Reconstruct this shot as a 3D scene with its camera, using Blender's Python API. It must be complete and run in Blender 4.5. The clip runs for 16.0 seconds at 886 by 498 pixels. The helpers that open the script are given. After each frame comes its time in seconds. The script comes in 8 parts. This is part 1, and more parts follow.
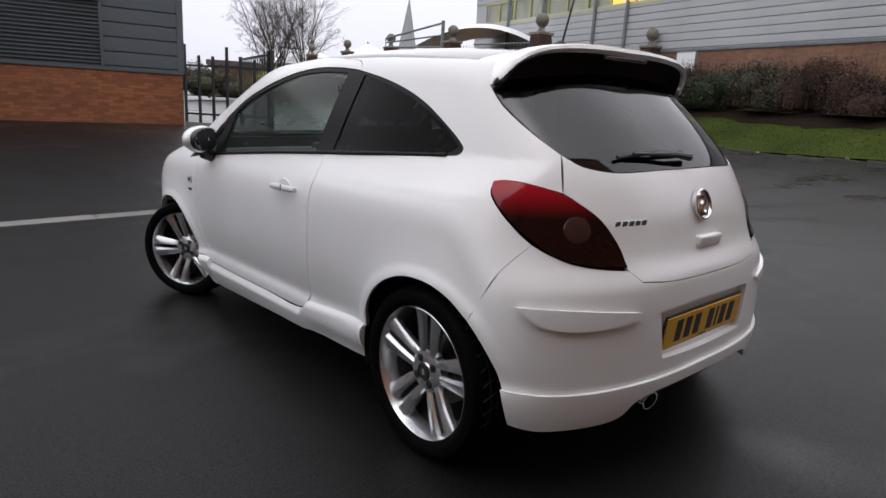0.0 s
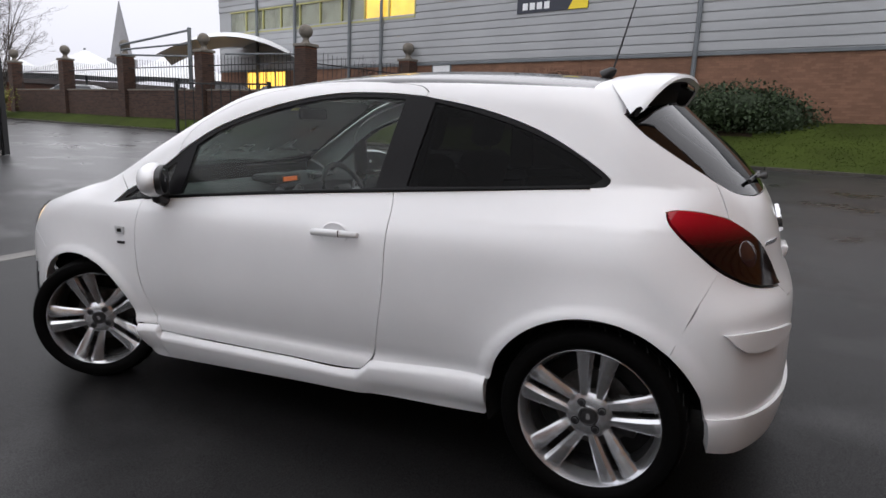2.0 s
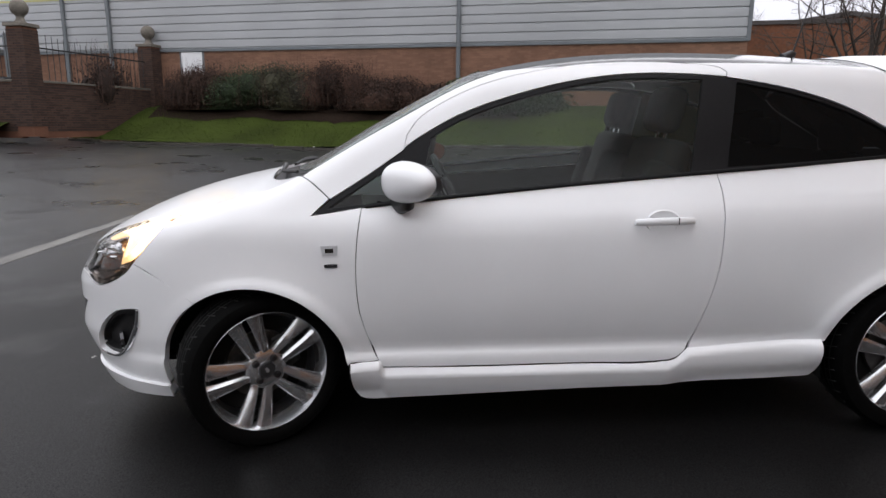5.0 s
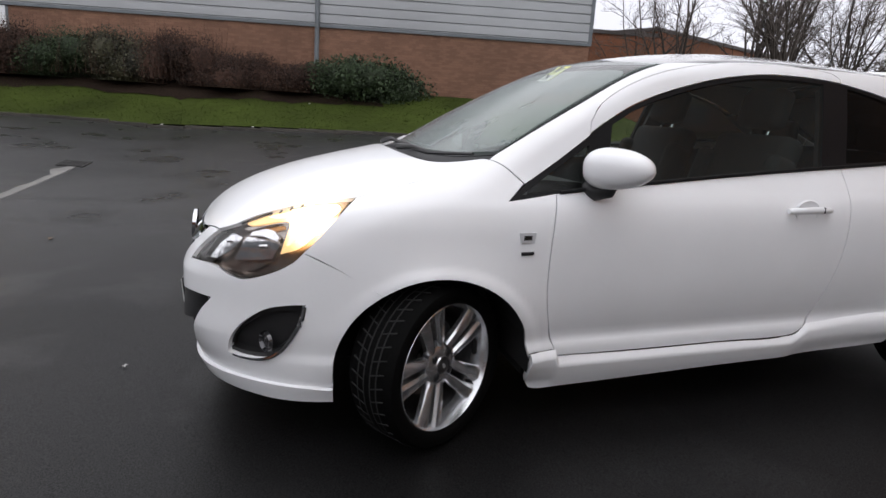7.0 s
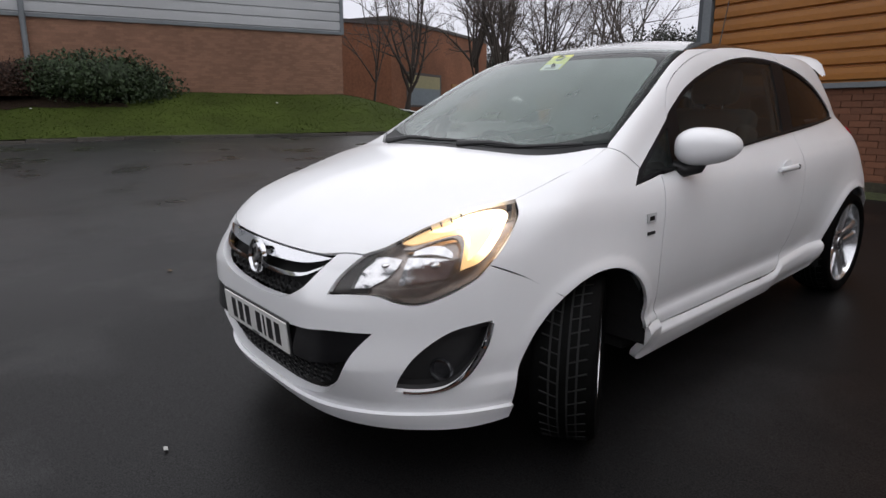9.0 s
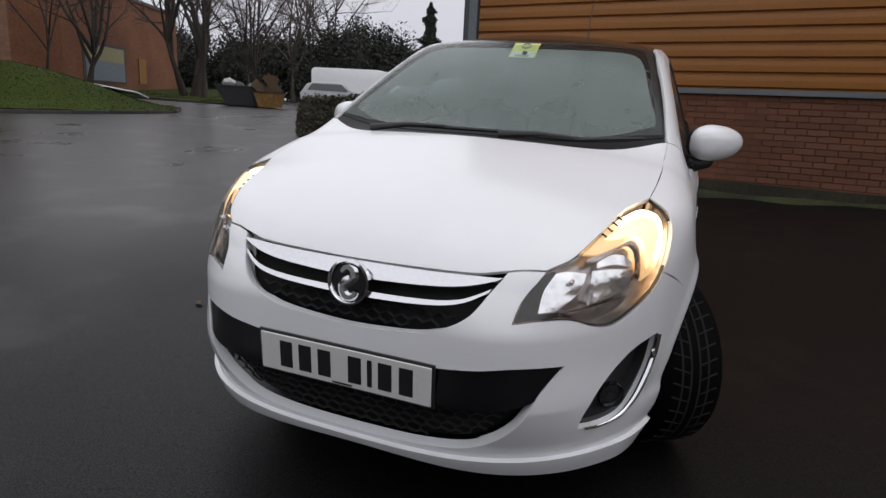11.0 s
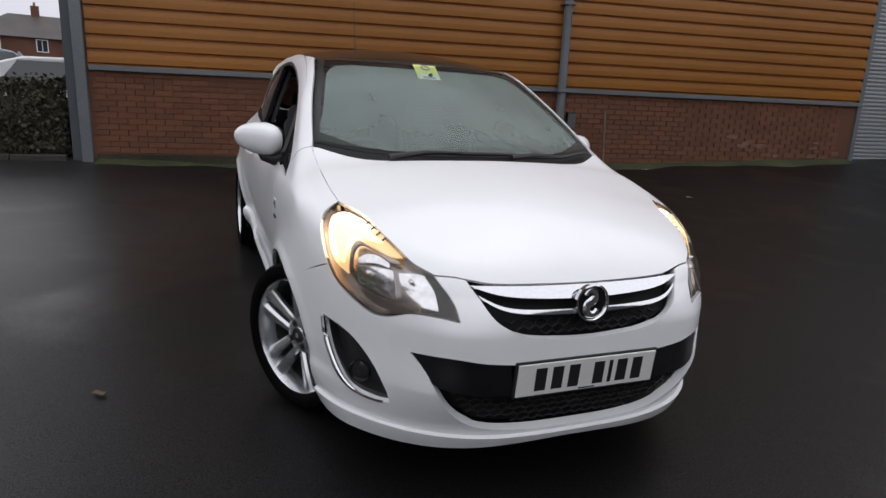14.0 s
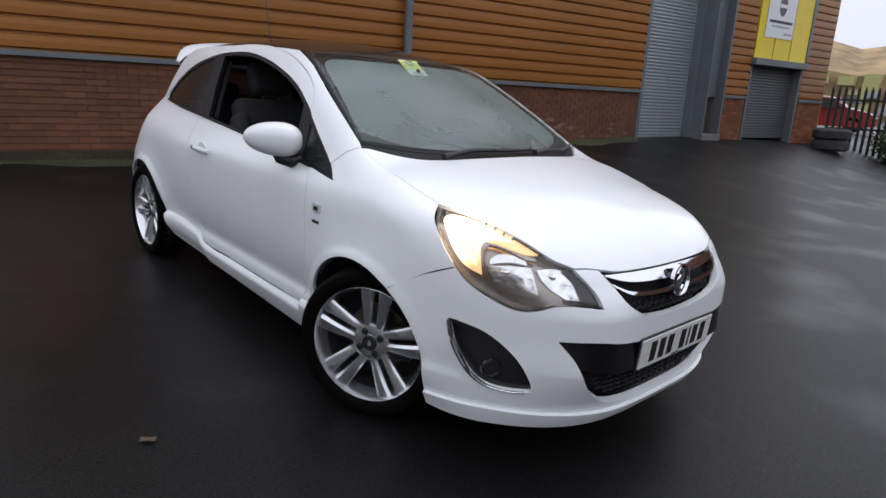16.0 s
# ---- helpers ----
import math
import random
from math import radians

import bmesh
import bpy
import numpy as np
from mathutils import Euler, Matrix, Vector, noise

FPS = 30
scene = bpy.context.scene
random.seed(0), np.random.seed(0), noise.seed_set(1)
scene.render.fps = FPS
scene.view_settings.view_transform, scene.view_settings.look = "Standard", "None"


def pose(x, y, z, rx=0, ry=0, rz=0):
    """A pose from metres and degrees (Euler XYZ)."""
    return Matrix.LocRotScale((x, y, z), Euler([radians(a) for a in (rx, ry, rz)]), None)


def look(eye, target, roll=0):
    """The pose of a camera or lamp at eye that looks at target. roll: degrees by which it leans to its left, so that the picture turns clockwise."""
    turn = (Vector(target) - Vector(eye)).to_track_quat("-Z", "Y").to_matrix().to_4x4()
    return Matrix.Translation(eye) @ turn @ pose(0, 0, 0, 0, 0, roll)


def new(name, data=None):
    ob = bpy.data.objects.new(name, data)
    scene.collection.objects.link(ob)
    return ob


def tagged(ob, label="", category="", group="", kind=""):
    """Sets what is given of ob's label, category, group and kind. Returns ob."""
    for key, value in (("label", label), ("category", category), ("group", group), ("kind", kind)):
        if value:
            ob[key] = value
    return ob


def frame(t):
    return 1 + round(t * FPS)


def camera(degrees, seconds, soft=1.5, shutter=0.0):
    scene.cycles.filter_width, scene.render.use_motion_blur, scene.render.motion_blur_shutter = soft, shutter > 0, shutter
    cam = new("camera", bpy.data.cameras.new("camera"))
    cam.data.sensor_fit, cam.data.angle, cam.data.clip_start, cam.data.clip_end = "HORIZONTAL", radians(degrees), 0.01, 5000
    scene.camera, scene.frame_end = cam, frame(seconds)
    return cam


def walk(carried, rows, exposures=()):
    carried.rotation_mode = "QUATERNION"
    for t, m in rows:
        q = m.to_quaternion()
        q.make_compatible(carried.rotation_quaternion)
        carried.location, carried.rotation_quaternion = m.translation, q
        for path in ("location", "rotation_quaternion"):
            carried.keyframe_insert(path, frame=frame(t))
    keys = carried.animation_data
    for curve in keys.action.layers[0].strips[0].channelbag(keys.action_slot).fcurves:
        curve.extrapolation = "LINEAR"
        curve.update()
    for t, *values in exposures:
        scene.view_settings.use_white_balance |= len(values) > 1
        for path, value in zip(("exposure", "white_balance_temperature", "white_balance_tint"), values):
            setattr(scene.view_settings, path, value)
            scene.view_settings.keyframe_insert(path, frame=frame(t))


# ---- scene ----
cam = camera(71.0, 16.0)
PATH = [
    (0, (-2.084, -2.831, 1.183), (-0.81, -1.348, 0.761), 1.3),
    (0.5, (-2.268, -2.559, 1.204), (-0.859, -1.194, 0.815), 2.1),
    (1, (-2.462, -2.29, 1.21), (-0.866, -1.161, 0.786), 0.1),
    (1.5, (-2.606, -2.017, 1.218), (-0.923, -1.021, 0.801), 1.0),
    (2, (-2.73, -1.667, 1.244), (-0.968, -0.802, 0.86), -0.1),
    (2.5, (-2.905, -1.341, 1.249), (-1.057, -0.66, 0.9), -0.7),
    (3, (-2.986, -0.994, 1.236), (-1.105, -0.436, 0.845), 0.4),
    (3.5, (-3.023, -0.605, 1.248), (-1.122, -0.116, 0.862), 0.8),
    (4, (-3.092, -0.242, 1.253), (-1.152, 0.048, 0.864), 0.1),
    (4.5, (-3.092, 0.103, 1.243), (-1.14, 0.259, 0.836), 0.5),
    (4.7, (-3.075, 0.257, 1.254), (-1.122, 0.365, 0.836), -0.6),
    (6.8, (-2.829, 1.661, 1.228), (-0.936, 1.199, 0.778), 1.5),
    (7, (-2.802, 1.799, 1.243), (-0.931, 1.269, 0.775), 1.7),
    (7.5, (-2.672, 2.123, 1.242), (-0.846, 1.466, 0.761), 1.2),
    (8, (-2.474, 2.449, 1.253), (-0.729, 1.601, 0.768), 0.9),
    (8.5, (-2.312, 2.753, 1.263), (-0.732, 1.617, 0.8), -0.1),
    (9, (-2.07, 2.981, 1.258), (-0.584, 1.737, 0.761), -1.2),
    (9.2, (-1.948, 3.033, 1.257), (-0.536, 1.711, 0.747), -1.1),
    (11.3, (-0.593, 3.557, 1.22), (-0.065, 1.7, 0.697), 3.5),
    (11.5, (-0.462, 3.612, 1.25), (-0.064, 1.723, 0.724), 3.8),
    (12, (-0.157, 3.678, 1.235), (-0.036, 1.76, 0.679), 2.7),
    (12.5, (0.156, 3.695, 1.28), (-0.005, 1.77, 0.761), 3.1),
    (13, (0.489, 3.748, 1.31), (0.062, 1.862, 0.798), 3.0),
    (13.5, (0.815, 3.736, 1.328), (0.217, 1.902, 0.8), 3.8),
    (14, (1.168, 3.653, 1.349), (0.425, 1.873, 0.822), 4.2),
    (14.5, (1.511, 3.61, 1.353), (0.535, 1.93, 0.877), 4.6),
    (15, (1.746, 3.491, 1.345), (0.625, 1.914, 0.836), 5.0),
    (15.5, (1.965, 3.266, 1.333), (0.769, 1.739, 0.846), 5.6),
    (16, (2.156, 3.112, 1.338), (0.833, 1.708, 0.809), 5.1),
]
# the yard and the car on it slope a little against the buildings
TILT = Vector((0.015, -0.04, 1)).rotation_difference((0, 0, 1)).to_matrix().to_4x4()
walk(cam, [(t, TILT @ look(eye, target, roll)) for t, eye, target, roll in PATH], [(0, 0.78, 6500, 10), (2, 0.75, 6500, 10), (3.5, 0.80, 6500, 10), (7, 0.76, 6500, 10), (8, 0.67, 6500, 10), (11.5, 0.2, 6500, 10), (13.5, 0.36, 6480, 10), (15, 0.48, 6300, 10), (16, 0.52, 6150, 10)])

# ---- sky and light: a dull overcast afternoon ----
world = bpy.data.worlds.new("overcast_sky")
scene.world = world
world.use_nodes = True
wn, wl = world.node_tree.nodes, world.node_tree.links
sky = wn.new("ShaderNodeTexSky")
sky.sky_type, sky.sun_disc = "NISHITA", False
sky.sun_elevation, sky.sun_rotation, sky.air_density, sky.dust_density = radians(70), radians(250), 1.2, 4.0
grey = wn.new("ShaderNodeHueSaturation")
grey.inputs["Saturation"].default_value = 0.10
veil = wn.new("ShaderNodeMixRGB")
veil.inputs[0].default_value, veil.inputs[2].default_value = 0.62, (8.45, 8.5, 9.6, 1)
clouds = wn.new("ShaderNodeTexNoise")
clouds.inputs["Scale"].default_value, clouds.inputs["Detail"].default_value = 2.2, 5
soft_clouds = wn.new("ShaderNodeMapRange")
soft_clouds.inputs["To Min"].default_value, soft_clouds.inputs["To Max"].default_value = 0.86, 1.1
shade = wn.new("ShaderNodeMixRGB")
shade.blend_type, shade.inputs[0].default_value = "MULTIPLY", 1.0
wl.new(sky.outputs[0], grey.inputs["Color"])
wl.new(grey.outputs[0], veil.inputs[1])
wl.new(clouds.outputs[0], soft_clouds.inputs[0])
wl.new(veil.outputs[0], shade.inputs[1])
wl.new(soft_clouds.outputs[0], shade.inputs[2])
wl.new(shade.outputs[0], wn["Background"].inputs[0])
wn["Background"].inputs[1].default_value = 0.088
sun = new("sun", bpy.data.lights.new("sun", "SUN"))
sun.data.energy, sun.data.angle, sun.data.color = 0.85, radians(174), (1, 0.98, 0.96)
sun.matrix_world = look((0, 0, 20), (1.2, 0.5, 0))


# ---- materials ----
def mat(name, color, rough=0.5, metal=0.0, grain=0.0, scale=40.0, patch=0.0, patch_scale=1.5, bump=0.0, bump_scale=None, coat=0.0, emit=None, power=0.0,
        clear=0.0, ior=1.5, alpha=1.0, vary=0.0, rough_patch=0.0, spec=0.5, island=0.0):
    """A node material: base colour with fine grain and broad patches, both in metres, relief, coat, glass and glow."""
    m = bpy.data.materials.new(name)
    m.use_nodes = True
    n, l = m.node_tree.nodes, m.node_tree.links
    b = n["Principled BSDF"]
    b.inputs["Base Color"].default_value = (*color, 1)
    b.inputs["Roughness"].default_value, b.inputs["Metallic"].default_value = rough, metal
    b.inputs["Coat Weight"].default_value, b.inputs["IOR"].default_value = coat, ior
    b.inputs["Coat Roughness"].default_value = 0.04
    b.inputs["Transmission Weight"].default_value, b.inputs["Alpha"].default_value = clear, alpha
    b.inputs["Specular IOR Level"].default_value = spec
    if emit:
        b.inputs["Emission Color"].default_value, b.inputs["Emission Strength"].default_value = (*emit, 1), power
    place = n.new("ShaderNodeTexCoord")

    def noise_at(s, detail=5):
        t = n.new("ShaderNodeTexNoise")
        t.inputs["Scale"].default_value, t.inputs["Detail"].default_value = s, detail
        l.new(place.outputs["Object"], t.inputs["Vector"])
        return t.outputs[0]

    value = None

    def times(out, amount):
        nonlocal value
        r = n.new("ShaderNodeMapRange")
        r.inputs["From Min"].default_value, r.inputs["From Max"].default_value = 0.25, 0.75
        r.inputs["To Min"].default_value, r.inputs["To Max"].default_value = 1 - amount, 1 + amount
        l.new(out, r.inputs[0])
        if value is None:
            value = r.outputs[0]
        else:
            k = n.new("ShaderNodeMath")
            k.operation = "MULTIPLY"
            l.new(value, k.inputs[0]), l.new(r.outputs[0], k.inputs[1])
            value = k.outputs[0]

    if grain:
        times(noise_at(scale), grain)
    if patch:
        times(noise_at(patch_scale, 3), patch)
    if vary:
        r = n.new("ShaderNodeObjectInfo")
        times(r.outputs["Random"], vary)
    if island:
        r = n.new("ShaderNodeNewGeometry")
        times(r.outputs["Random Per Island"], island)
    if value is not None:
        k = n.new("ShaderNodeMixRGB")
        k.blend_type, k.inputs[0].default_value, k.inputs[1].default_value = "MULTIPLY", 1, (*color, 1)
        l.new(value, k.inputs[2]), l.new(k.outputs[0], b.inputs["Base Color"])
    if rough_patch:
        r = n.new("ShaderNodeMapRange")
        r.inputs["From Min"].default_value, r.inputs["From Max"].default_value = 0.35, 0.65
        r.inputs["To Min"].default_value, r.inputs["To Max"].default_value = max(rough - rough_patch, 0.02), rough + rough_patch
        l.new(noise_at(patch_scale * 1.7, 4), r.inputs[0]), l.new(r.outputs[0], b.inputs["Roughness"])
    if bump:
        k = n.new("ShaderNodeBump")
        k.inputs["Strength"].default_value, k.inputs["Distance"].default_value = 1.0, bump
        l.new(noise_at(bump_scale or scale), k.inputs["Height"]), l.new(k.outputs[0], b.inputs["Normal"])
    return m


white_paint = mat("white_car_paint", (0.86, 0.87, 0.885), 0.38, grain=0.012, scale=6, patch=0.02, patch_scale=2.5, coat=0.65)
white_paint.node_tree.nodes["Principled BSDF"].inputs["Coat Roughness"].default_value = 0.12
gloss_black = mat("gloss_black_paint", (0.006, 0.006, 0.007), 0.12, coat=0.25, grain=0.2, scale=60)
black_plastic = mat("black_plastic", (0.018, 0.018, 0.019), 0.45, grain=0.15, scale=200, bump=0.0002, bump_scale=900)
trim_black = mat("satin_black_trim", (0.010, 0.010, 0.011), 0.42, grain=0.2, scale=120, spec=0.14)
dark_inner = mat("dark_underbody", (0.007, 0.007, 0.007), 0.9, grain=0.3, scale=30)
chrome = mat("chrome", (0.72, 0.73, 0.75), 0.08, 1.0, grain=0.03, scale=90)
alloy = mat("silver_alloy", (0.70, 0.71, 0.73), 0.26, 0.9, grain=0.06, scale=120, coat=0.3)
alloy_dark = mat("dull_alloy_barrel", (0.05, 0.05, 0.052), 0.5, 0.6, grain=0.3, scale=40)
rubber = mat("tyre_rubber", (0.003, 0.003, 0.003), 0.7, grain=0.25, scale=80, patch=0.2, patch_scale=6, bump=0.0003, bump_scale=400, spec=0.05)
steel = mat("steel_disc", (0.09, 0.085, 0.08), 0.4, 0.9, grain=0.3, scale=50)
cabin = mat("dark_grey_cabin_plastic", (0.030, 0.031, 0.033), 0.55, grain=0.12, scale=120, bump=0.0003, bump_scale=500)
seat_cloth = mat("dark_seat_cloth", (0.022, 0.022, 0.024), 0.9, grain=0.3, scale=260, bump=0.0006, bump_scale=700)
headliner = mat("grey_headlining", (0.30, 0.30, 0.29), 0.9, grain=0.06, scale=200)
smoke_lens = mat("smoked_red_lens", (0.022, 0.002, 0.003), 0.10, coat=1.0, grain=0.15, scale=20)
lamp_inner = mat("lamp_reflector", (0.90, 0.90, 0.91), 0.14, 0.92, grain=0.15, scale=40, bump=0.004, bump_scale=16)
lamp_dark = mat("lamp_dark_housing", (0.030, 0.027, 0.025), 0.25, 0.3, grain=0.2, scale=50)
lamp_grey = mat("smoked_lamp_housing", (0.40, 0.355, 0.325), 0.26, 0.85, grain=0.25, scale=35, bump=0.0015, bump_scale=22)
amber_glow = mat("lit_indicator_amber", (0.80, 0.55, 0.28), 0.3, emit=(1.0, 0.55, 0.20), power=0.55)
amber_core = mat("lit_indicator_core", (0.90, 0.78, 0.55), 0.3, emit=(1.0, 0.72, 0.38), power=0.95)


def lit_from(m, spot, near, far, reach):
    """A lit reflector bowl: brightest and palest round its bulb, deeper amber away from it."""
    n, l = m.node_tree.nodes, m.node_tree.links
    b = n["Principled BSDF"]
    at, flat, gap = n.new("ShaderNodeTexCoord"), n.new("ShaderNodeVectorMath"), n.new("ShaderNodeVectorMath")
    flat.operation, gap.operation = "ABSOLUTE", "DISTANCE"
    gap.inputs[1].default_value = spot
    fall, tone = n.new("ShaderNodeMapRange"), n.new("ShaderNodeMixRGB")
    fall.interpolation_type = "SMOOTHSTEP"
    fall.inputs["From Min"].default_value, fall.inputs["From Max"].default_value = reach * 0.25, reach
    fall.inputs["To Min"].default_value, fall.inputs["To Max"].default_value = 0.0, 1.0
    strength = n.new("ShaderNodeMapRange")
    strength.inputs["To Min"].default_value, strength.inputs["To Max"].default_value = near, far
    tone.inputs[1].default_value, tone.inputs[2].default_value = (1.0, 0.87, 0.62, 1), (1.0, 0.60, 0.25, 1)
    l.new(at.outputs["Object"], flat.inputs[0]), l.new(flat.outputs[0], gap.inputs[0]), l.new(gap.outputs["Value"], fall.inputs[0])
    l.new(fall.outputs[0], strength.inputs[0]), l.new(fall.outputs[0], tone.inputs[0])
    l.new(tone.outputs[0], b.inputs["Emission Color"]), l.new(strength.outputs[0], b.inputs["Emission Strength"])


lit_from(amber_glow, (0.668, 1.63, 0.815), 6.0, 0.55, 0.15)
plate_white = mat("white_number_plate", (0.72, 0.72, 0.70), 0.3, grain=0.03, scale=100)
plate_yellow = mat("yellow_number_plate", (0.72, 0.40, 0.02), 0.3, grain=0.04, scale=100)
ink = mat("plate_black", (0.012, 0.012, 0.014), 0.5, grain=0.1, scale=200)
yellow_tag = mat("yellow_sticker", (0.74, 0.75, 0.24), 0.6, grain=0.05, scale=90)
paper_white = mat("white_paper_label", (0.7, 0.7, 0.68), 0.7, grain=0.03, scale=60)
grey_mark = mat("grey_print", (0.35, 0.36, 0.34), 0.6, grain=0.1, scale=90)
orange_lit = mat("lit_orange_display", (0.5, 0.1, 0.02), 0.4, emit=(1.0, 0.22, 0.04), power=0.3)
badge_silver = mat("badge_silver", (0.62, 0.63, 0.65), 0.35, 0.15, grain=0.05, scale=80, coat=0.5)
silver_trim = mat("silver_plastic_trim", (0.42, 0.42, 0.43), 0.35, 0.5, grain=0.05, scale=80)


def glass(name, tint, rough=0.0, mist=0.0, shine=True, ior=1.52, film_tone=(0.74, 0.78, 0.78), rising=False):
    """A clear pane: mostly see-through, with the gloss of glass and, where mist is set, a milky film: condensation on
    the windscreen, painted haze on the side panes.
    """
    m = bpy.data.materials.new(name)
    m.use_nodes = True
    n, l = m.node_tree.nodes, m.node_tree.links
    n.remove(n["Principled BSDF"])
    clear, gloss, mix, fres = n.new("ShaderNodeBsdfTransparent"), n.new("ShaderNodeBsdfGlossy"), n.new("ShaderNodeMixShader"), n.new("ShaderNodeLayerWeight")
    clear.inputs[0].default_value = (*tint, 1)
    gloss.inputs["Roughness"].default_value = rough
    base = ((ior - 1) / (ior + 1)) ** 2
    fres.inputs[0].default_value = 0.5
    steep, gain = n.new("ShaderNodeMath"), n.new("ShaderNodeMath")
    steep.operation, gain.operation = "POWER", "MULTIPLY_ADD"
    steep.inputs[1].default_value, gain.inputs[1].default_value, gain.inputs[2].default_value = 5.0, 1 - base, base
    l.new(fres.outputs["Facing"], steep.inputs[0]), l.new(steep.outputs[0], gain.inputs[0])
    l.new(gain.outputs[0], mix.inputs[0]), l.new(clear.outputs[0], mix.inputs[1]), l.new(gloss.outputs[0], mix.inputs[2])
    last = mix if shine else clear
    if mist:
        film, damp, cloud, span, spot = n.new("ShaderNodeBsdfDiffuse"), n.new("ShaderNodeMixShader"), n.new("ShaderNodeTexNoise"), n.new("ShaderNodeMapRange"), n.new("ShaderNodeTexCoord")
        film.inputs[0].default_value = (*film_tone, 1)
        cloud.inputs["Scale"].default_value, cloud.inputs["Detail"].default_value = 5.0, 6
        span.inputs["To Min"].default_value, span.inputs["To Max"].default_value = mist * 0.7, mist * 1.3
        l.new(spot.outputs["Object"], cloud.inputs["Vector"]), l.new(cloud.outputs[0], span.inputs[0])
        if rising:
            # thicker towards the top, painting in the pane's reflection gradient, and broken by trickles
            split, lift, both_, run, drip = n.new("ShaderNodeSeparateXYZ"), n.new("ShaderNodeMapRange"), n.new("ShaderNodeMath"), n.new("ShaderNodeTexNoise"), n.new("ShaderNodeMapRange")
            stretch, wet = n.new("ShaderNodeMapping"), n.new("ShaderNodeMath")
            stretch.inputs["Scale"].default_value = (12, 3, 3)
            run.inputs["Scale"].default_value, run.inputs["Detail"].default_value = 1.0, 4
            drip.inputs["From Min"].default_value, drip.inputs["From Max"].default_value = 0.35, 0.65
            drip.inputs["To Min"].default_value, drip.inputs["To Max"].default_value = 0.95, 1.03
            lift.inputs["From Min"].default_value, lift.inputs["From Max"].default_value = 0.96, 1.32
            lift.inputs["To Min"].default_value, lift.inputs["To Max"].default_value = 0.72, 1.14
            both_.operation = wet.operation = "MULTIPLY"
            l.new(spot.outputs["Object"], stretch.inputs[0]), l.new(stretch.outputs[0], run.inputs["Vector"]), l.new(run.outputs[0], drip.inputs[0])
            l.new(spot.outputs["Object"], split.inputs[0]), l.new(split.outputs["Z"], lift.inputs[0])
            l.new(span.outputs[0], both_.inputs[0]), l.new(lift.outputs[0], both_.inputs[1])
            l.new(both_.outputs[0], wet.inputs[0]), l.new(drip.outputs[0], wet.inputs[1])
            span = wet
        l.new(span.outputs[0], damp.inputs[0])
        l.new(last.outputs[0], damp.inputs[1]), l.new(film.outputs[0], damp.inputs[2])
        last = damp
    l.new(last.outputs[0], n["Material Output"].inputs[0])
    return m


clear_glass = glass("windscreen_glass", (0.74, 0.83, 0.79), rough=0.2, ior=1.42)
mist_film = glass("condensation_film", (0.97, 1.0, 0.985), mist=0.48, shine=False, film_tone=(0.415, 0.435, 0.438), rising=True)
# the thin film on the side panes paints in a haze of reflected sky
side_glass = glass("door_glass", (0.66, 0.73, 0.70), rough=0.12, mist=0.06, ior=1.34, film_tone=(0.20, 0.215, 0.21))
privacy_glass = glass("dark_privacy_glass", (0.055, 0.058, 0.062), rough=0.2, mist=0.03, ior=1.15, film_tone=(0.16, 0.165, 0.17))
rear_glass = glass("tinted_rear_glass", (0.10, 0.105, 0.11), rough=0.04, ior=1.75)
lens_glass = glass("clear_lamp_lens", (0.93, 0.93, 0.93))


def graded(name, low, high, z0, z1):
    """A moulded lens whose colour runs from a near-black foot to a red top, by height on the car."""
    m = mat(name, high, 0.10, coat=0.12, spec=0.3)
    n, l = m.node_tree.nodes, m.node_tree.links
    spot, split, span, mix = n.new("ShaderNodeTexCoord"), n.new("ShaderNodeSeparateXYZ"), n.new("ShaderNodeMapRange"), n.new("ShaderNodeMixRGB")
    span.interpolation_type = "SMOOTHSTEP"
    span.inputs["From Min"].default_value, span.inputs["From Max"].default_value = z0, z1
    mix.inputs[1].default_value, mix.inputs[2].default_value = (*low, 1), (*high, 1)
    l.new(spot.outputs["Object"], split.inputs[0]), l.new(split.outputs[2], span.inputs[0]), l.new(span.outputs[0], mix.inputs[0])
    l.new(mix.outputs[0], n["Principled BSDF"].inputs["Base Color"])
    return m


tail_lens = graded("red_to_black_tail_lens", (0.006, 0.0004, 0.0010), (0.36, 0.005, 0.014), 0.870, 0.985)


# ---- building helpers ----
def link_mesh(name, me, material, parent=None, label=""):
    ob = new(name, me)
    if material is not None and not me.materials:
        me.materials.append(material)
    if parent is not None:
        ob.parent = parent
    if label:
        ob["label"] = label
    return ob


def part(name, bm, material, parent=None, label="", smooth=False):
    """Links a bmesh as one mesh object under a thing or a part."""
    me = bpy.data.meshes.new(name)
    bmesh.ops.recalc_face_normals(bm, faces=bm.faces)
    bm.to_mesh(me)
    bm.free()
    if smooth:
        for f in me.polygons:
            f.use_smooth = True
        me.set_sharp_from_angle(angle=radians(38))
    return link_mesh(name, me, material, parent, label)


def thing(name, label, category, m=None, group="", kind=""):
    ob = new(name)
    ob.empty_display_size = 0.1
    if m is not None:
        ob.matrix_world = m
    return tagged(ob, label, category, group, kind)


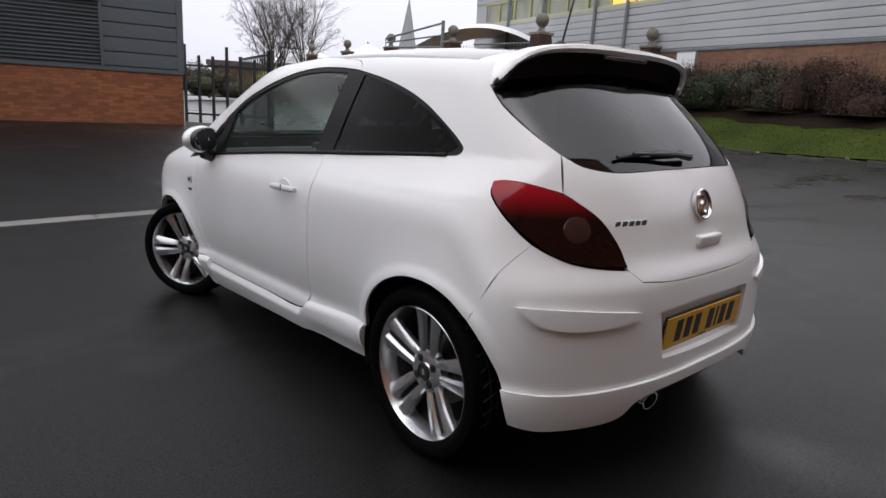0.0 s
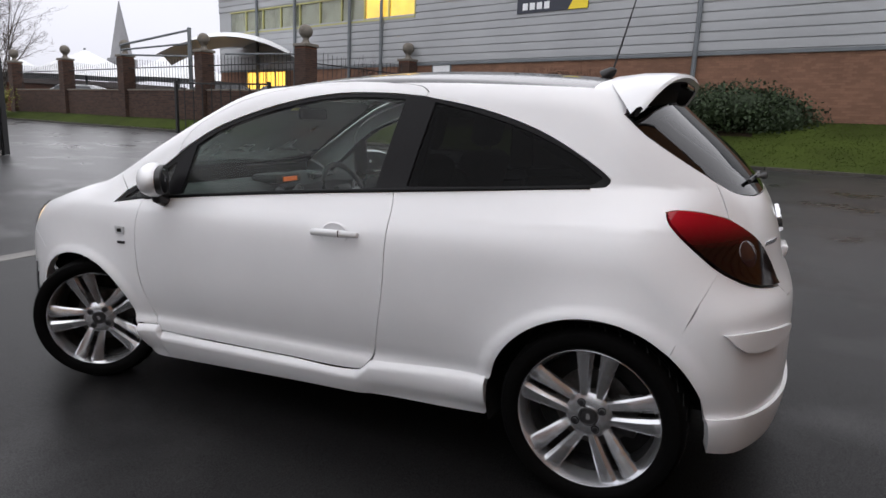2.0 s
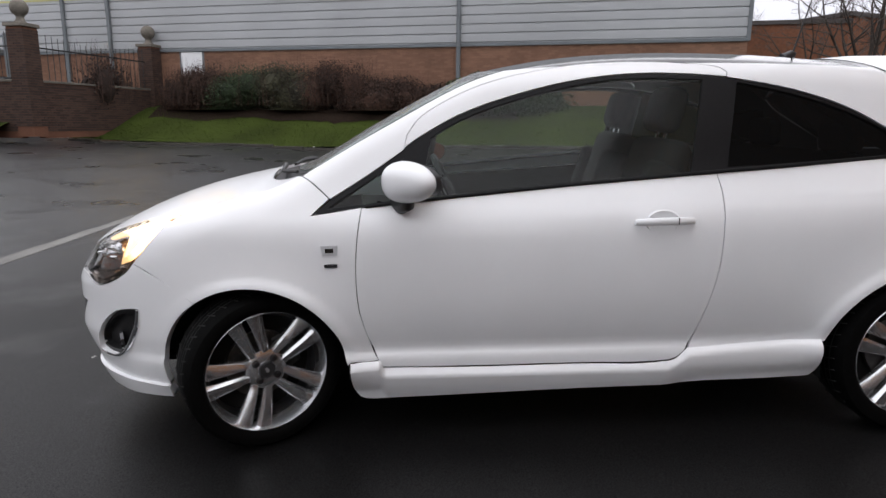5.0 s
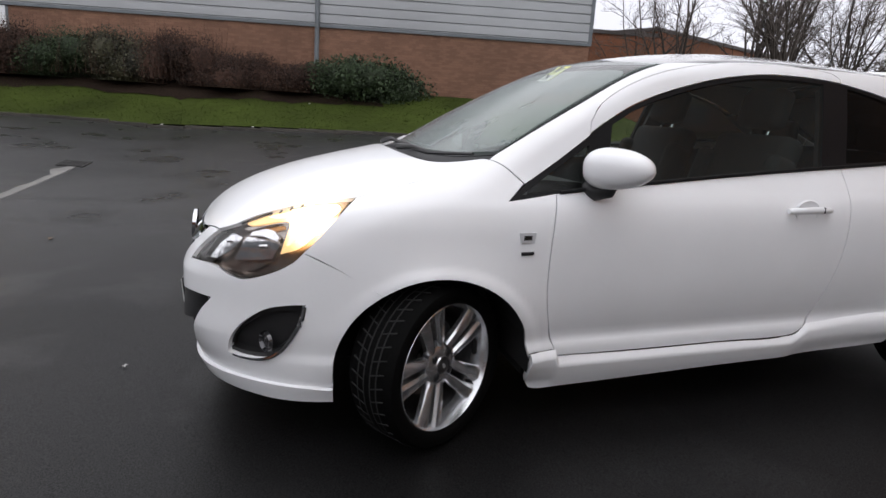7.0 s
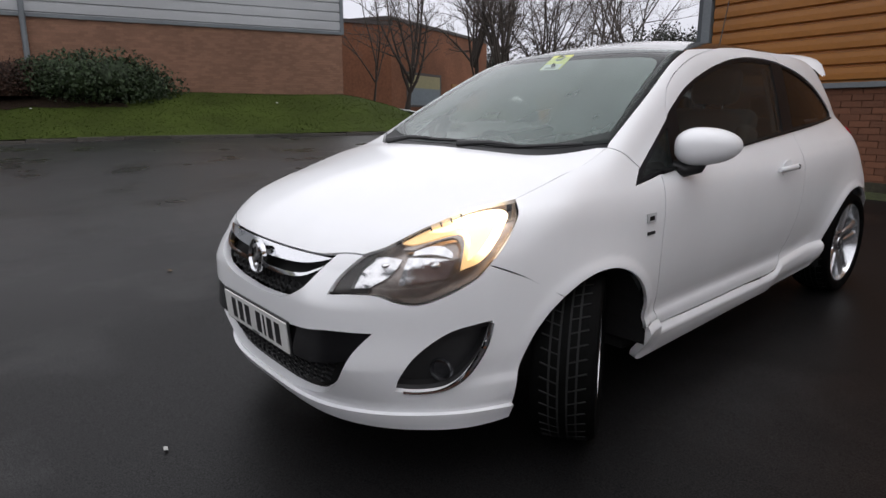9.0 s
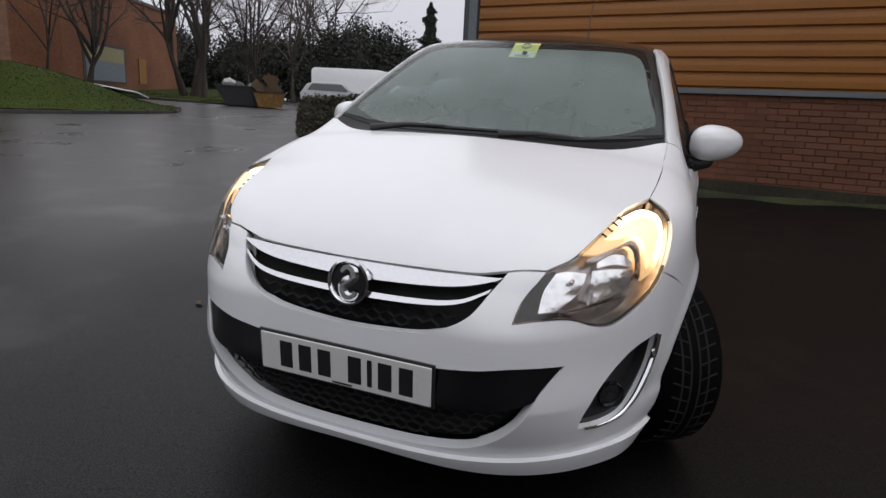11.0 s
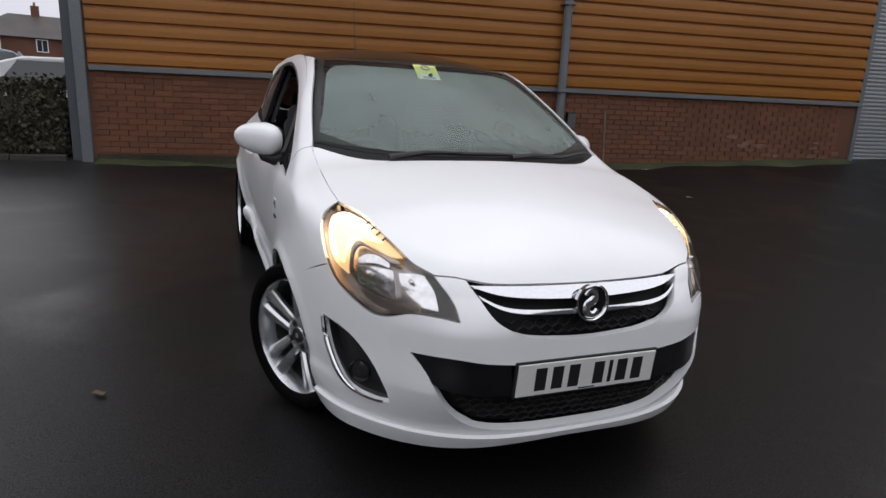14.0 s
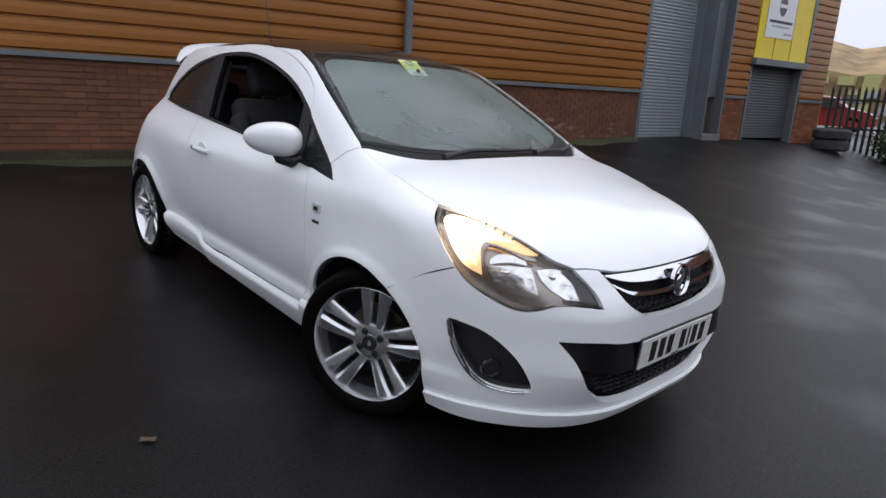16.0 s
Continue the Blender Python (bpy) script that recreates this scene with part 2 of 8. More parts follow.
def add_box(bm, x0, x1, y0, y1, z0, z1, bevel=0.0, m=None, segments=2):
    made = bmesh.ops.create_cube(bm, size=1)["verts"]
    for v in made:
        v.co = Vector(((x0 + x1) / 2 + v.co.x * (x1 - x0), (y0 + y1) / 2 + v.co.y * (y1 - y0), (z0 + z1) / 2 + v.co.z * (z1 - z0)))
    if bevel:
        edges = list({e for v in made for e in v.link_edges})
        got = bmesh.ops.bevel(bm, geom=edges, offset=bevel, segments=segments, affect="EDGES", profile=0.5)
        made = list({v for f in got["faces"] for v in f.verts} | {v for v in made if v.is_valid})
    if m is not None:
        bmesh.ops.transform(bm, matrix=m, verts=made)
    return bm


def put(bm, m):
    bmesh.ops.transform(bm, matrix=m, verts=bm.verts)
    return bm


def box(*a, **k):
    return add_box(bmesh.new(), *a, **k)


def add_tube(bm, points, radii, sides=8, cap=True):
    """A swept round tube through points, with a radius at each."""
    rings = []
    pts = [Vector(p) for p in points]
    for i, p in enumerate(pts):
        way = (pts[min(i + 1, len(pts) - 1)] - pts[max(i - 1, 0)]).normalized()
        a = way.cross(Vector((0, 0, 1)) if abs(way.z) < 0.9 else Vector((1, 0, 0))).normalized()
        b = way.cross(a)
        r = radii[i] if hasattr(radii, "__len__") else radii
        rings.append([bm.verts.new(p + r * (math.cos(2 * math.pi * k / sides) * a + math.sin(2 * math.pi * k / sides) * b)) for k in range(sides)])
    for r0, r1 in zip(rings, rings[1:]):
        for k in range(sides):
            bm.faces.new((r0[k], r0[(k + 1) % sides], r1[(k + 1) % sides], r1[k]))
    if cap:
        bm.faces.new(rings[0]), bm.faces.new(rings[-1])
    return bm


def lathe(profile, steps=48, axis="x", closed=False):
    """A turned body: profile of (along, radius) about an axis."""
    bm = bmesh.new()
    rings = []
    for a, r in profile:
        ring = []
        for k in range(steps):
            c, s = math.cos(2 * math.pi * k / steps), math.sin(2 * math.pi * k / steps)
            ring.append(bm.verts.new({"x": (a, r * c, r * s), "y": (r * c, a, r * s), "z": (r * c, r * s, a)}[axis]))
        rings.append(ring)
    pairs = list(zip(rings, rings[1:])) + ([(rings[-1], rings[0])] if closed else [])
    for r0, r1 in pairs:
        for k in range(steps):
            bm.faces.new((r0[k], r0[(k + 1) % steps], r1[(k + 1) % steps], r1[k]))
    return bm


def prism(points, depth, m=None):
    """A flat outline in x, z thickened along y."""
    bm = bmesh.new()
    a = [bm.verts.new((x, 0, z)) for x, z in points]
    b = [bm.verts.new((x, depth, z)) for x, z in points]
    bm.faces.new(a), bm.faces.new(b[::-1])
    for i in range(len(a)):
        j = (i + 1) % len(a)
        bm.faces.new((a[i], b[i], b[j], a[j]))
    if m is not None:
        bmesh.ops.transform(bm, matrix=m, verts=bm.verts)
    return bm


# ---- the car's body as one smooth form: x to its right, y ahead, z up ----
def curve(px, py):
    """Smooth monotone cubic through a few knots (Fritsch-Carlson)."""
    px, py = np.array(px, float), np.array(py, float)
    if px[0] > px[-1]:
        px, py = px[::-1], py[::-1]
    h, d = np.diff(px), np.diff(py) / np.diff(px)
    m = np.r_[d[0], (d[1:] + d[:-1]) / 2, d[-1]]
    for i, s in enumerate(d):
        if s == 0:
            m[i] = m[i + 1] = 0
        else:
            a, b = m[i] / s, m[i + 1] / s
            if a < 0: m[i] = 0
            if b < 0: m[i + 1] = 0
            r = np.hypot(a, b)
            if r > 3:
                m[i], m[i + 1] = 3 * s * a / r, 3 * s * b / r

    def at(x):
        x = np.asarray(x, float)
        i = np.clip(np.searchsorted(px, x) - 1, 0, len(h) - 1)
        t = np.clip((x - px[i]) / h[i], 0, 1)
        t2, t3 = t * t, t * t * t
        v = (2*t3-3*t2+1)*py[i] + (t3-2*t2+t)*h[i]*m[i] + (-2*t3+3*t2)*py[i+1] + (t3-t2)*h[i]*m[i+1]
        return v + np.where(x < px[0], (x - px[0]) * m[0], 0) + np.where(x > px[-1], (x - px[-1]) * m[-1], 0)
    dense = np.linspace(px[0] - 3, px[-1] + 3, 6000)
    table = at(dense)
    return lambda x: np.interp(x, dense, table)

# centre-line height along the car, from nose to tail
TOP = curve([2.06, 2.0, 1.9, 1.7, 1.5, 1.30, 1.20, 1.1, .8, .5, .36, .2, 0, -.3, -.7, -1.1, -1.5, -1.7],
            [.765, .81, .868, .942, .990, 1.025, 1.04, 1.075, 1.235, 1.382, 1.437, 1.468, 1.492, 1.503, 1.49, 1.455, 1.40, 1.37])
CROWN = curve([2.1, 1.9, 1.6, 1.2, 1.0, .6, .3, 0, -1, -1.5], [.06, .085, .085, .055, .055, .06, .07, .09, .12, .14])   # drop at x = 0.7
# half width against height amidships, and its narrowing along the car
WIDTH = curve([.15, .2, .25, .30, .34, .372, .45, .55, .70, .80, .88, .93, 1.0, 1.2, 1.38, 1.5], [.74, .757, .775, .790, .792, .782, .803, .824, .835, .832, .815, .79, .755, .682, .610, .56])
LONG = curve([2.1,1.7,1.4,1.0,.5,0,-.6,-1.0,-1.4,-1.7,-1.9],[-.05,-.02,-.002,0,0,0,0,-.005,-.025,-.06,-.10])
UPPER_TAPER = curve([1.2, .2, -.4, -.8, -1.25, -1.5], [0, 0, -.004, -.016, -.05, -.08])
ARCH = .022
NOSE = curve([.15,.2,.25,.35,.42,.52,.62,.69,.75,.8,1.0],[2.05,2.075,2.10,2.125,2.13,2.12,2.115,2.105,2.085,2.055,1.96])
NOSEP = (1.11,3.8)
TAIL = curve([.15, .2, .3, .42, .55, .66, .75, .9, 1.02, 1.15, 1.3, 1.4, 1.5], [-1.77, -1.81, -1.84, -1.85, -1.852, -1.848, -1.812, -1.777, -1.722, -1.61, -1.445, -1.335, -1.225])
TAILB = curve([.2, .6, .98, 1.28, 1.5], [.44, .46, .87, 1.05, 1.1])

def smax(a,b,k):
    h=np.clip(k-np.abs(a-b),0,None)/k
    return np.maximum(a,b)+h*h*k/4
def body(p):
    x,y,z=np.abs(p[...,0]),p[...,1],p[...,2]
    top=TOP(y)-CROWN(y)*(x/.7)**2
    sl=(TOP(y+.01)-TOP(y-.01))/.02
    ft=(z-top)/np.sqrt(1+sl*sl)
    w=WIDTH(z)+LONG(y)*np.clip((z-.1)/.6,.6,1.3)
    w=w+UPPER_TAPER(y)*np.clip((z-.93)/.12,0,1)
    for yc in (1.2555,-1.2555):
        d=np.hypot((y-yc)/1.0,(z-.305)/.92)
        lip=np.clip((d-.372)/.055,0,1)
        w=w+(ARCH*np.exp(-((d-.355)/.105)**2)+.011*(1-lip*lip*(3-2*lip)))*np.clip((z-.2)/.15,0,1)
    fs=(x-w)/1.03
    fn=(y-NOSE(z)+NOSEP[0]*x**NOSEP[1])/np.sqrt(1+(NOSEP[0]*NOSEP[1]*x**(NOSEP[1]-1))**2)
    k=np.clip((z-.30)/.12,0,1)*np.clip((.72-z)/.10,0,1)
    fn=fn-k*(.012*np.clip((.75-x)/.2,0,1)+.022*np.exp(-((x-.42)/.14)**2))
    b=TAILB(z)
    fr=(TAIL(z)+b*x**3.2-y)/np.sqrt(1+(b*3.2*x**2.2)**2+((TAIL(z+.01)-TAIL(z-.01))/.02)**2)
    f=smax(ft,fs,.07)
    f=smax(f,fn,.06)
    return smax(f,fr,.06)
def normal(p,e=.004):
    g=np.stack([body(p+e*v)-body(p-e*v) for v in np.eye(3)],-1)
    return g/np.linalg.norm(g,axis=-1,keepdims=True)
def onto(o, d, reach=3.0, steps=0):
    """First meeting of rays o + s d with the body; nan where they miss."""
    o = np.atleast_2d(o).astype(float)
    d = np.broadcast_to(np.asarray(d, float), o.shape)
    s, live = np.zeros(len(o)), np.arange(len(o))
    for turn in range(90):
        gap = body(o[live] + s[live, None] * d[live])
        s[live] += 0.8 * gap
        live = live[(np.abs(gap) > 2e-5) & (s[live] < reach)]
        if not len(live):
            break
    s[live] = np.where(np.abs(body(o[live] + s[live, None] * d[live])) < 0.002, s[live], np.nan) if len(live) else s[live]
    s[s >= reach] = np.nan
    return o + s[:, None] * d

from mathutils.geometry import delaunay_2d_cdt


def flat_view(way):
    """A way of looking at the body for cutting panels: straight along one direction."""
    d = np.array(way, float) / np.linalg.norm(way)
    e1 = np.cross(d, (0, 0, 1) if abs(d[2]) < 0.9 else (0, 1, 0))
    e1 /= np.linalg.norm(e1)
    e2 = np.cross(e1, d)
    return (lambda p: np.stack([p @ e1, p @ e2], -1)), (lambda q: (q[:, :1] * e1 + q[:, 1:] * e2 - 4 * d, np.broadcast_to(d, (len(q), 3))))


def round_view(yc, sign):
    """The same, but from all round an upright axis, for the bumpers."""
    def flat(p):
        return np.stack([np.arctan2(p[:, 0], sign * (p[:, 1] - yc)) * 0.9, p[:, 2]], -1)

    def rays(q):
        a = q[:, 0] / 0.9
        out = np.stack([np.sin(a), sign * np.cos(a), 0 * a], -1)
        return out * 2.5 + np.stack([0 * a, yc + 0 * a, q[:, 1]], -1), -out
    return flat, rays


SIDE, UPPER, FROM_TOP, NOSE_ON, TAIL_ON = flat_view((-1, 0, 0)), flat_view((-1, 0.12, -0.75)), flat_view((0, -0.12, -1)), flat_view((0, -1, 0)), flat_view((0, 0.9, -0.4))
CORNER, SCREEN, REAR_CORNER = flat_view((-0.6, -0.75, -0.25)), flat_view((0, -0.6, -0.8)), flat_view((-0.75, 0.65, -0.1))
FRONT_ROUND, REAR_ROUND = round_view(1.0, 1), round_view(-1.0, -1)
FROM = {"s": ((3, 0, 0), (0, 1, 0), (0, 0, 1), (-1, 0, 0)), "t": ((0, 0, 3), (1, 0, 0), (0, 1, 0), (0, 0, -1)),
        "f": ((0, 4, 0), (1, 0, 0), (0, 0, 1), (0, -1, 0)), "r": ((0, -4, 0), (1, 0, 0), (0, 0, 1), (0, 1, 0))}


def trace(text):
    """Corner marks and places on the body from text: a letter for the view (s side, t top, f front, r rear), then pairs; c marks a corner."""
    out, corners, kind = [], [], "s"
    for word in text.split():
        if word in FROM:
            kind = word
            continue
        corners.append(word.endswith("c"))
        a, b = (float(v) for v in word.rstrip("c").split(","))
        o, u, v, d = (np.array(w, float) for w in FROM[kind])
        out.append(onto([o + a * u + b * v], d, 6.0, 200)[0])
    return np.array(out), corners


def smooth_loop(q, corners, closed=True, step=0.012):
    """A curve through the marks, rounded but at its corners."""
    n, out = len(q), []
    for i in range(n if closed else n - 1):
        p1, p2 = q[i], q[(i + 1) % n]
        p0 = q[i - 1] if (i > 0 or closed) and not corners[i] else 2 * p1 - p2
        p3 = q[(i + 2) % n] if (i + 2 < n or closed) and not corners[(i + 1) % n] else 2 * p2 - p1
        size = np.linalg.norm(p2 - p1)
        m1 = (p2 - p0) * size / max(np.linalg.norm(p1 - p0) + size, 1e-6)
        m2 = (p3 - p1) * size / max(np.linalg.norm(p3 - p2) + size, 1e-6)
        k = max(int(size / step), 1)
        for t in np.arange(k)[:, None] / k:
            out.append(((2 * t**3 - 3 * t**2 + 1) * p1 + (t**3 - 2 * t**2 + t) * m1 + (3 * t**2 - 2 * t**3) * p2 + (t**3 - t**2) * m2).ravel())
    return np.array(out)


def inside(q, loop):
    hit = np.zeros(len(q), bool)
    a, b = loop, np.roll(loop, -1, 0)
    rise = np.where(b[:, 1] == a[:, 1], 1e-12, b[:, 1] - a[:, 1])
    for i in range(0, len(q), 2000):
        x, y = q[i:i + 2000, :1], q[i:i + 2000, 1:]
        hit[i:i + 2000] = (((y < a[:, 1]) != (y < b[:, 1])) & (x < (b[:, 0] - a[:, 0]) * (y - a[:, 1]) / rise + a[:, 0])).sum(1) % 2 == 1
    return hit


def shrunk(loop, by):
    area = np.sum(loop[:, 0] * np.roll(loop[:, 1], -1) - np.roll(loop[:, 0], -1) * loop[:, 1])
    t = np.roll(loop, -1, 0) - np.roll(loop, 1, 0)
    n = np.stack([-t[:, 1], t[:, 0]], -1) / np.maximum(np.linalg.norm(t, axis=1, keepdims=True), 1e-9)
    return loop + np.sign(area) * by * n


def both(text):
    """The outline of a part that crosses the middle, from its right half, front to back along the text."""
    p, c = trace(text)
    mirrored = [(q * (-1, 1, 1), k) for q, k in list(zip(p, c))[::-1] if abs(q[0]) > 0.004]
    return np.array(list(p) + [q for q, _ in mirrored]), list(c) + [k for _, k in mirrored]


def skin(name, view, outline, material, parent, holes=(), off=0.0, gap=0.0014, thick=0.014, step=0.028, label="", left=False, bulge=None):
    """One panel of the body: cut along an outline, laid on the form, with an edge turned in."""
    flat, rays = view
    loops = []
    for k, (p, c) in enumerate([outline, *holes]):
        loops.append(shrunk(smooth_loop(flat(p), c), gap if k == 0 else -gap))
    lo, hi = loops[0].min(0), loops[0].max(0)
    gx, gy = np.meshgrid(np.arange(lo[0], hi[0], step), np.arange(lo[1], hi[1], step))
    gx[1::2] += step / 2
    grid = np.stack([gx.ravel(), gy.ravel()], -1)
    keep = inside(grid, loops[0])
    for h in loops[1:]:
        keep &= ~inside(grid, h)
    rim = np.concatenate(loops)
    keep[keep] = np.sqrt(((grid[keep][:, None] - rim[None]) ** 2).sum(-1)).min(1) > 0.35 * step
    pts, edges, at = np.concatenate([rim, grid[keep]]), [], 0
    for h in loops:
        edges += [(at + i, at + (i + 1) % len(h)) for i in range(len(h))]
        at += len(h)
    verts, _, faces, *_ = delaunay_2d_cdt([Vector(v) for v in pts], edges, [], 0, 1e-6)
    q = np.array([(v.x, v.y) for v in verts])
    faces = np.array([f for f in faces if len(f) == 3])
    mid = q[faces].mean(1)
    good = inside(mid, loops[0])
    for h in loops[1:]:
        good &= ~inside(mid, h)
    o, d = rays(q)
    p = onto(o, d, 7.0, 220)
    good &= ~np.isnan(p[faces]).any((1, 2))
    good &= np.abs(p[faces] - p[np.roll(faces, 1, 1)]).max((1, 2)) < 0.25
    faces = faces[good]
    p = np.where(np.isnan(p), 0, p)
    nrm = normal(p)
    p = p + nrm * (off + bulge(p))[:, None] if bulge else p + nrm * off
    # outward winding
    cr = np.cross(p[faces[:, 1]] - p[faces[:, 0]], p[faces[:, 2]] - p[faces[:, 0]])
    flip = (cr * nrm[faces].mean(1)).sum(-1) < 0
    faces[flip] = faces[flip][:, ::-1]
    if bulge:
        cr = np.cross(p[faces[:, 1]] - p[faces[:, 0]], p[faces[:, 2]] - p[faces[:, 0]])
        nrm = np.zeros_like(p)
        for i in range(3):
            np.add.at(nrm, faces[:, i], cr)
        nrm /= np.maximum(np.linalg.norm(nrm, axis=1, keepdims=True), 1e-12)
    count = {}
    for f in faces:
        for a, b in ((f[0], f[1]), (f[1], f[2]), (f[2], f[0])):
            count[(a, b)] = count.get((a, b), 0) + 1
    border = [(a, b) for a, b in count if (b, a) not in count]
    used = sorted({v for e in border for v in e})
    top = {v: len(p) + i for i, v in enumerate(used)}
    low = {v: len(p) + len(used) + i for i, v in enumerate(used)}
    allp = np.concatenate([p, p[used], p[used] - nrm[used] * thick]) if used else p
    rim_faces = [(top[b], top[a], low[a], low[b]) for a, b in border]
    polys = [tuple(int(v) for v in f) for f in faces] + rim_faces
    side = np.array([-1.0 if left else 1.0, 1, 1])
    allp = allp * side
    if left:
        polys = [f[::-1] for f in polys]
    me = bpy.data.meshes.new(name)
    me.from_pydata([tuple(v) for v in allp], [], polys)
    me.polygons.foreach_set("use_smooth", [True] * len(polys))
    out = []
    for f in polys:
        for v in f:
            out.append(tuple(nrm[v] * side) if v < len(p) else (0, 0, 0))
    me.normals_split_custom_set(out)
    return link_mesh(name, me, material, parent, label)


def pair(name, view, text, material, parent, holes=(), **k):
    """The same panel on both flanks."""
    return [skin(name, view, trace(text), material, parent, [trace(h) for h in holes], left=side, **k) for side in (False, True)]


# ---- the car ----
car = thing("hatchback_car", "white three-door hatchback with a black roof, wheels turned, indicators lit", "car", TILT.copy())
BELT = ".81,.93 .47,.956 .05,.985 -.37,1.009 -.49,1.015"
BELT_REAR = "-.49,1.015 -.80,1.03 -1.20,1.047"
DLO_TOP_REAR = "-1.25,1.052 -1.262,1.075 -1.155,1.153 -1.0,1.238 -.80,1.307 -.56,1.358"
DLO_TOP_FRONT = "-.56,1.358 -.386,1.375 -.17,1.379 .05,1.355 .27,1.306 .455,1.245 .60,1.17"
FRAME_SEAM = ".645,1.181 .59,1.247 .46,1.319 .28,1.379 .05,1.416 -.17,1.425 -.39,1.415 -.527,1.399 -.566,1.375"
DOOR_FRONT = ".815,.928c .835,.80 .845,.67 .84,.54 .813,.42 .772,.305"
DOOR_REAR = "-.33,.305 -.395,.35 -.45,.51 -.485,.67 -.497,.83 -.50,.95 -.49,1.015"


def words(text, back=False, first_corner=False, last_corner=False):
    w = text.split()
    w = w[::-1] if back else w
    if first_corner and not w[0].endswith("c"):
        w[0] += "c"
    if last_corner and not w[-1].endswith("c"):
        w[-1] += "c"
    return " ".join(w)


def arch(yc, a0, a1, n=9, ry=0.358, rz=0.345):
    """Marks along a wheel arch between two angles, in degrees from straight ahead, upwards."""
    out = []
    for a in np.linspace(radians(a0), radians(a1), n):
        out.append(f"{yc + ry * math.cos(a):.4f},{0.305 + rz * math.sin(a):.4f}")
    return " ".join(out)


front_arch_rear = arch(1.2555, 177, 57.5, 9)
front_arch_front = arch(1.2555, 57.5, -10, 7)
rear_arch_front = arch(-1.2555, 12, 132, 9)
rear_arch_rear = arch(-1.2555, 132, 170.7, 5)

# flanks
def ledge(p):
    """How far the side skirt stands out: a ledge just under its top edge, drawn in again towards its foot."""
    low = np.interp(p[:, 1], [-.90, -.40, -.33, .765, .775, .90], [.385, .35, .299, .297, .334, .334]) - p[:, 2]
    out, back = np.clip(low / .022, 0, 1), np.clip((low - .05) / .08, 0, 1)
    return np.interp(p[:, 1], [-.50, -.30], [.015, .023]) * out * out * (3 - 2 * out) - .010 * back * back


pair("door_skin", SIDE, "s " + words(DOOR_FRONT, False, True, True) + " .47,.30 .03,.302 " + words(DOOR_REAR, False, False, True) + " " + words(BELT, True), white_paint, car, gap=0.0028)
pair("door_window_frame", UPPER, "s .655,1.135c " + words(FRAME_SEAM, False, True, True) + " " + words(DLO_TOP_FRONT, False, True, True), white_paint, car, gap=0.0026)
pair("front_wing", UPPER, "t .69,1.515c .7012,1.40c .705,1.28c .7025,1.16c .702,1.045c s .935,.962c 1.0,.905c .92,.914 " + words(DOOR_FRONT, False, True, True) + " .785,.335c .885,.336c "
     + words(front_arch_rear, False, False, True) + " 1.585,.682c 1.70,.735c 1.65,.785 1.58,.86", white_paint, car, gap=0.0008, step=0.015)
QUARTER = ("t .702,1.042c .694,1.02c .668,.838 .640,.68 .590,.45 .555,.27c .573,0 .571,-.5 .549,-.9 .507,-1.17c r .555,1.288c .567,1.213 .552,1.129 .520,1.066c .563,.955c .617,.975 .670,.988 s -1.442,.982c -1.456,.948 -1.508,.894 "
           "-1.574,.833 -1.609,.803c -1.588,.764c -1.567,.725c -1.531,.643c ")
pair("body_side", UPPER, QUARTER + words(rear_arch_front, True, True, True) + " -.86,.362 -.40,.338c " + words(DOOR_REAR, False, False, True).split(" ", 2)[2] + " "
     + words(BELT_REAR, False) + " " + words(DLO_TOP_REAR, False, False, True) + " " + words(FRAME_SEAM, True, False, True) + " .655,1.13c .777,1.051 .93,.962c", white_paint, car, step=0.016, gap=0.0006)
pair("side_skirt", SIDE, "s .888,.334c .772,.334c .765,.3035c .47,.2985 .03,.3005 -.33,.303 -.40,.353c -.80,.378 -.893,.385c -.893,.25c -.870,.222 -.415,.206 .02,.195 .767,.163 .86,.170 .886,.226", white_paint, car, off=0.001, thick=0.03, step=0.010, bulge=ledge)
# side glass and its black surround
WIN_F = ".60,.955c .30,.978 -.10,1.005 -.40,1.022c -.47,1.352c -.30,1.362 -.12,1.360 .05,1.337 .25,1.293 .43,1.235 .555,1.170c"
WIN_Q = "-.535,1.034c -.85,1.045 -1.20,1.06 -1.235,1.08c -1.14,1.15 -.98,1.228 -.79,1.292 -.60,1.338c"
TRI = ".94,.928c .70,.952c .66,1.095c .77,1.03"
pair("window_surround", SIDE, "s 1.0,.905c " + BELT + " " + BELT_REAR + " " + DLO_TOP_REAR + " " + DLO_TOP_FRONT + " .777,1.051 .92,.966", trim_black, car, holes=("s " + WIN_F, "s " + WIN_Q, "s " + TRI), off=-0.005, thick=0.02, label="black window surround and pillar")
# the driver's window, on the right, is wound down
skin("door_window", SIDE, trace("s " + WIN_F), side_glass, car, off=-0.010, gap=-0.002, thick=0.003, left=True, label="clear door window").visible_shadow = False
for p in pair("quarter_window", SIDE, "s " + WIN_Q, privacy_glass, car, off=-0.010, gap=-0.002, thick=0.003, label="dark tinted rear side window"):
    p.visible_shadow = False
for p in pair("corner_window", SIDE, "s " + TRI, side_glass, car, off=-0.010, gap=-0.002, thick=0.003):
    p.visible_shadow = False

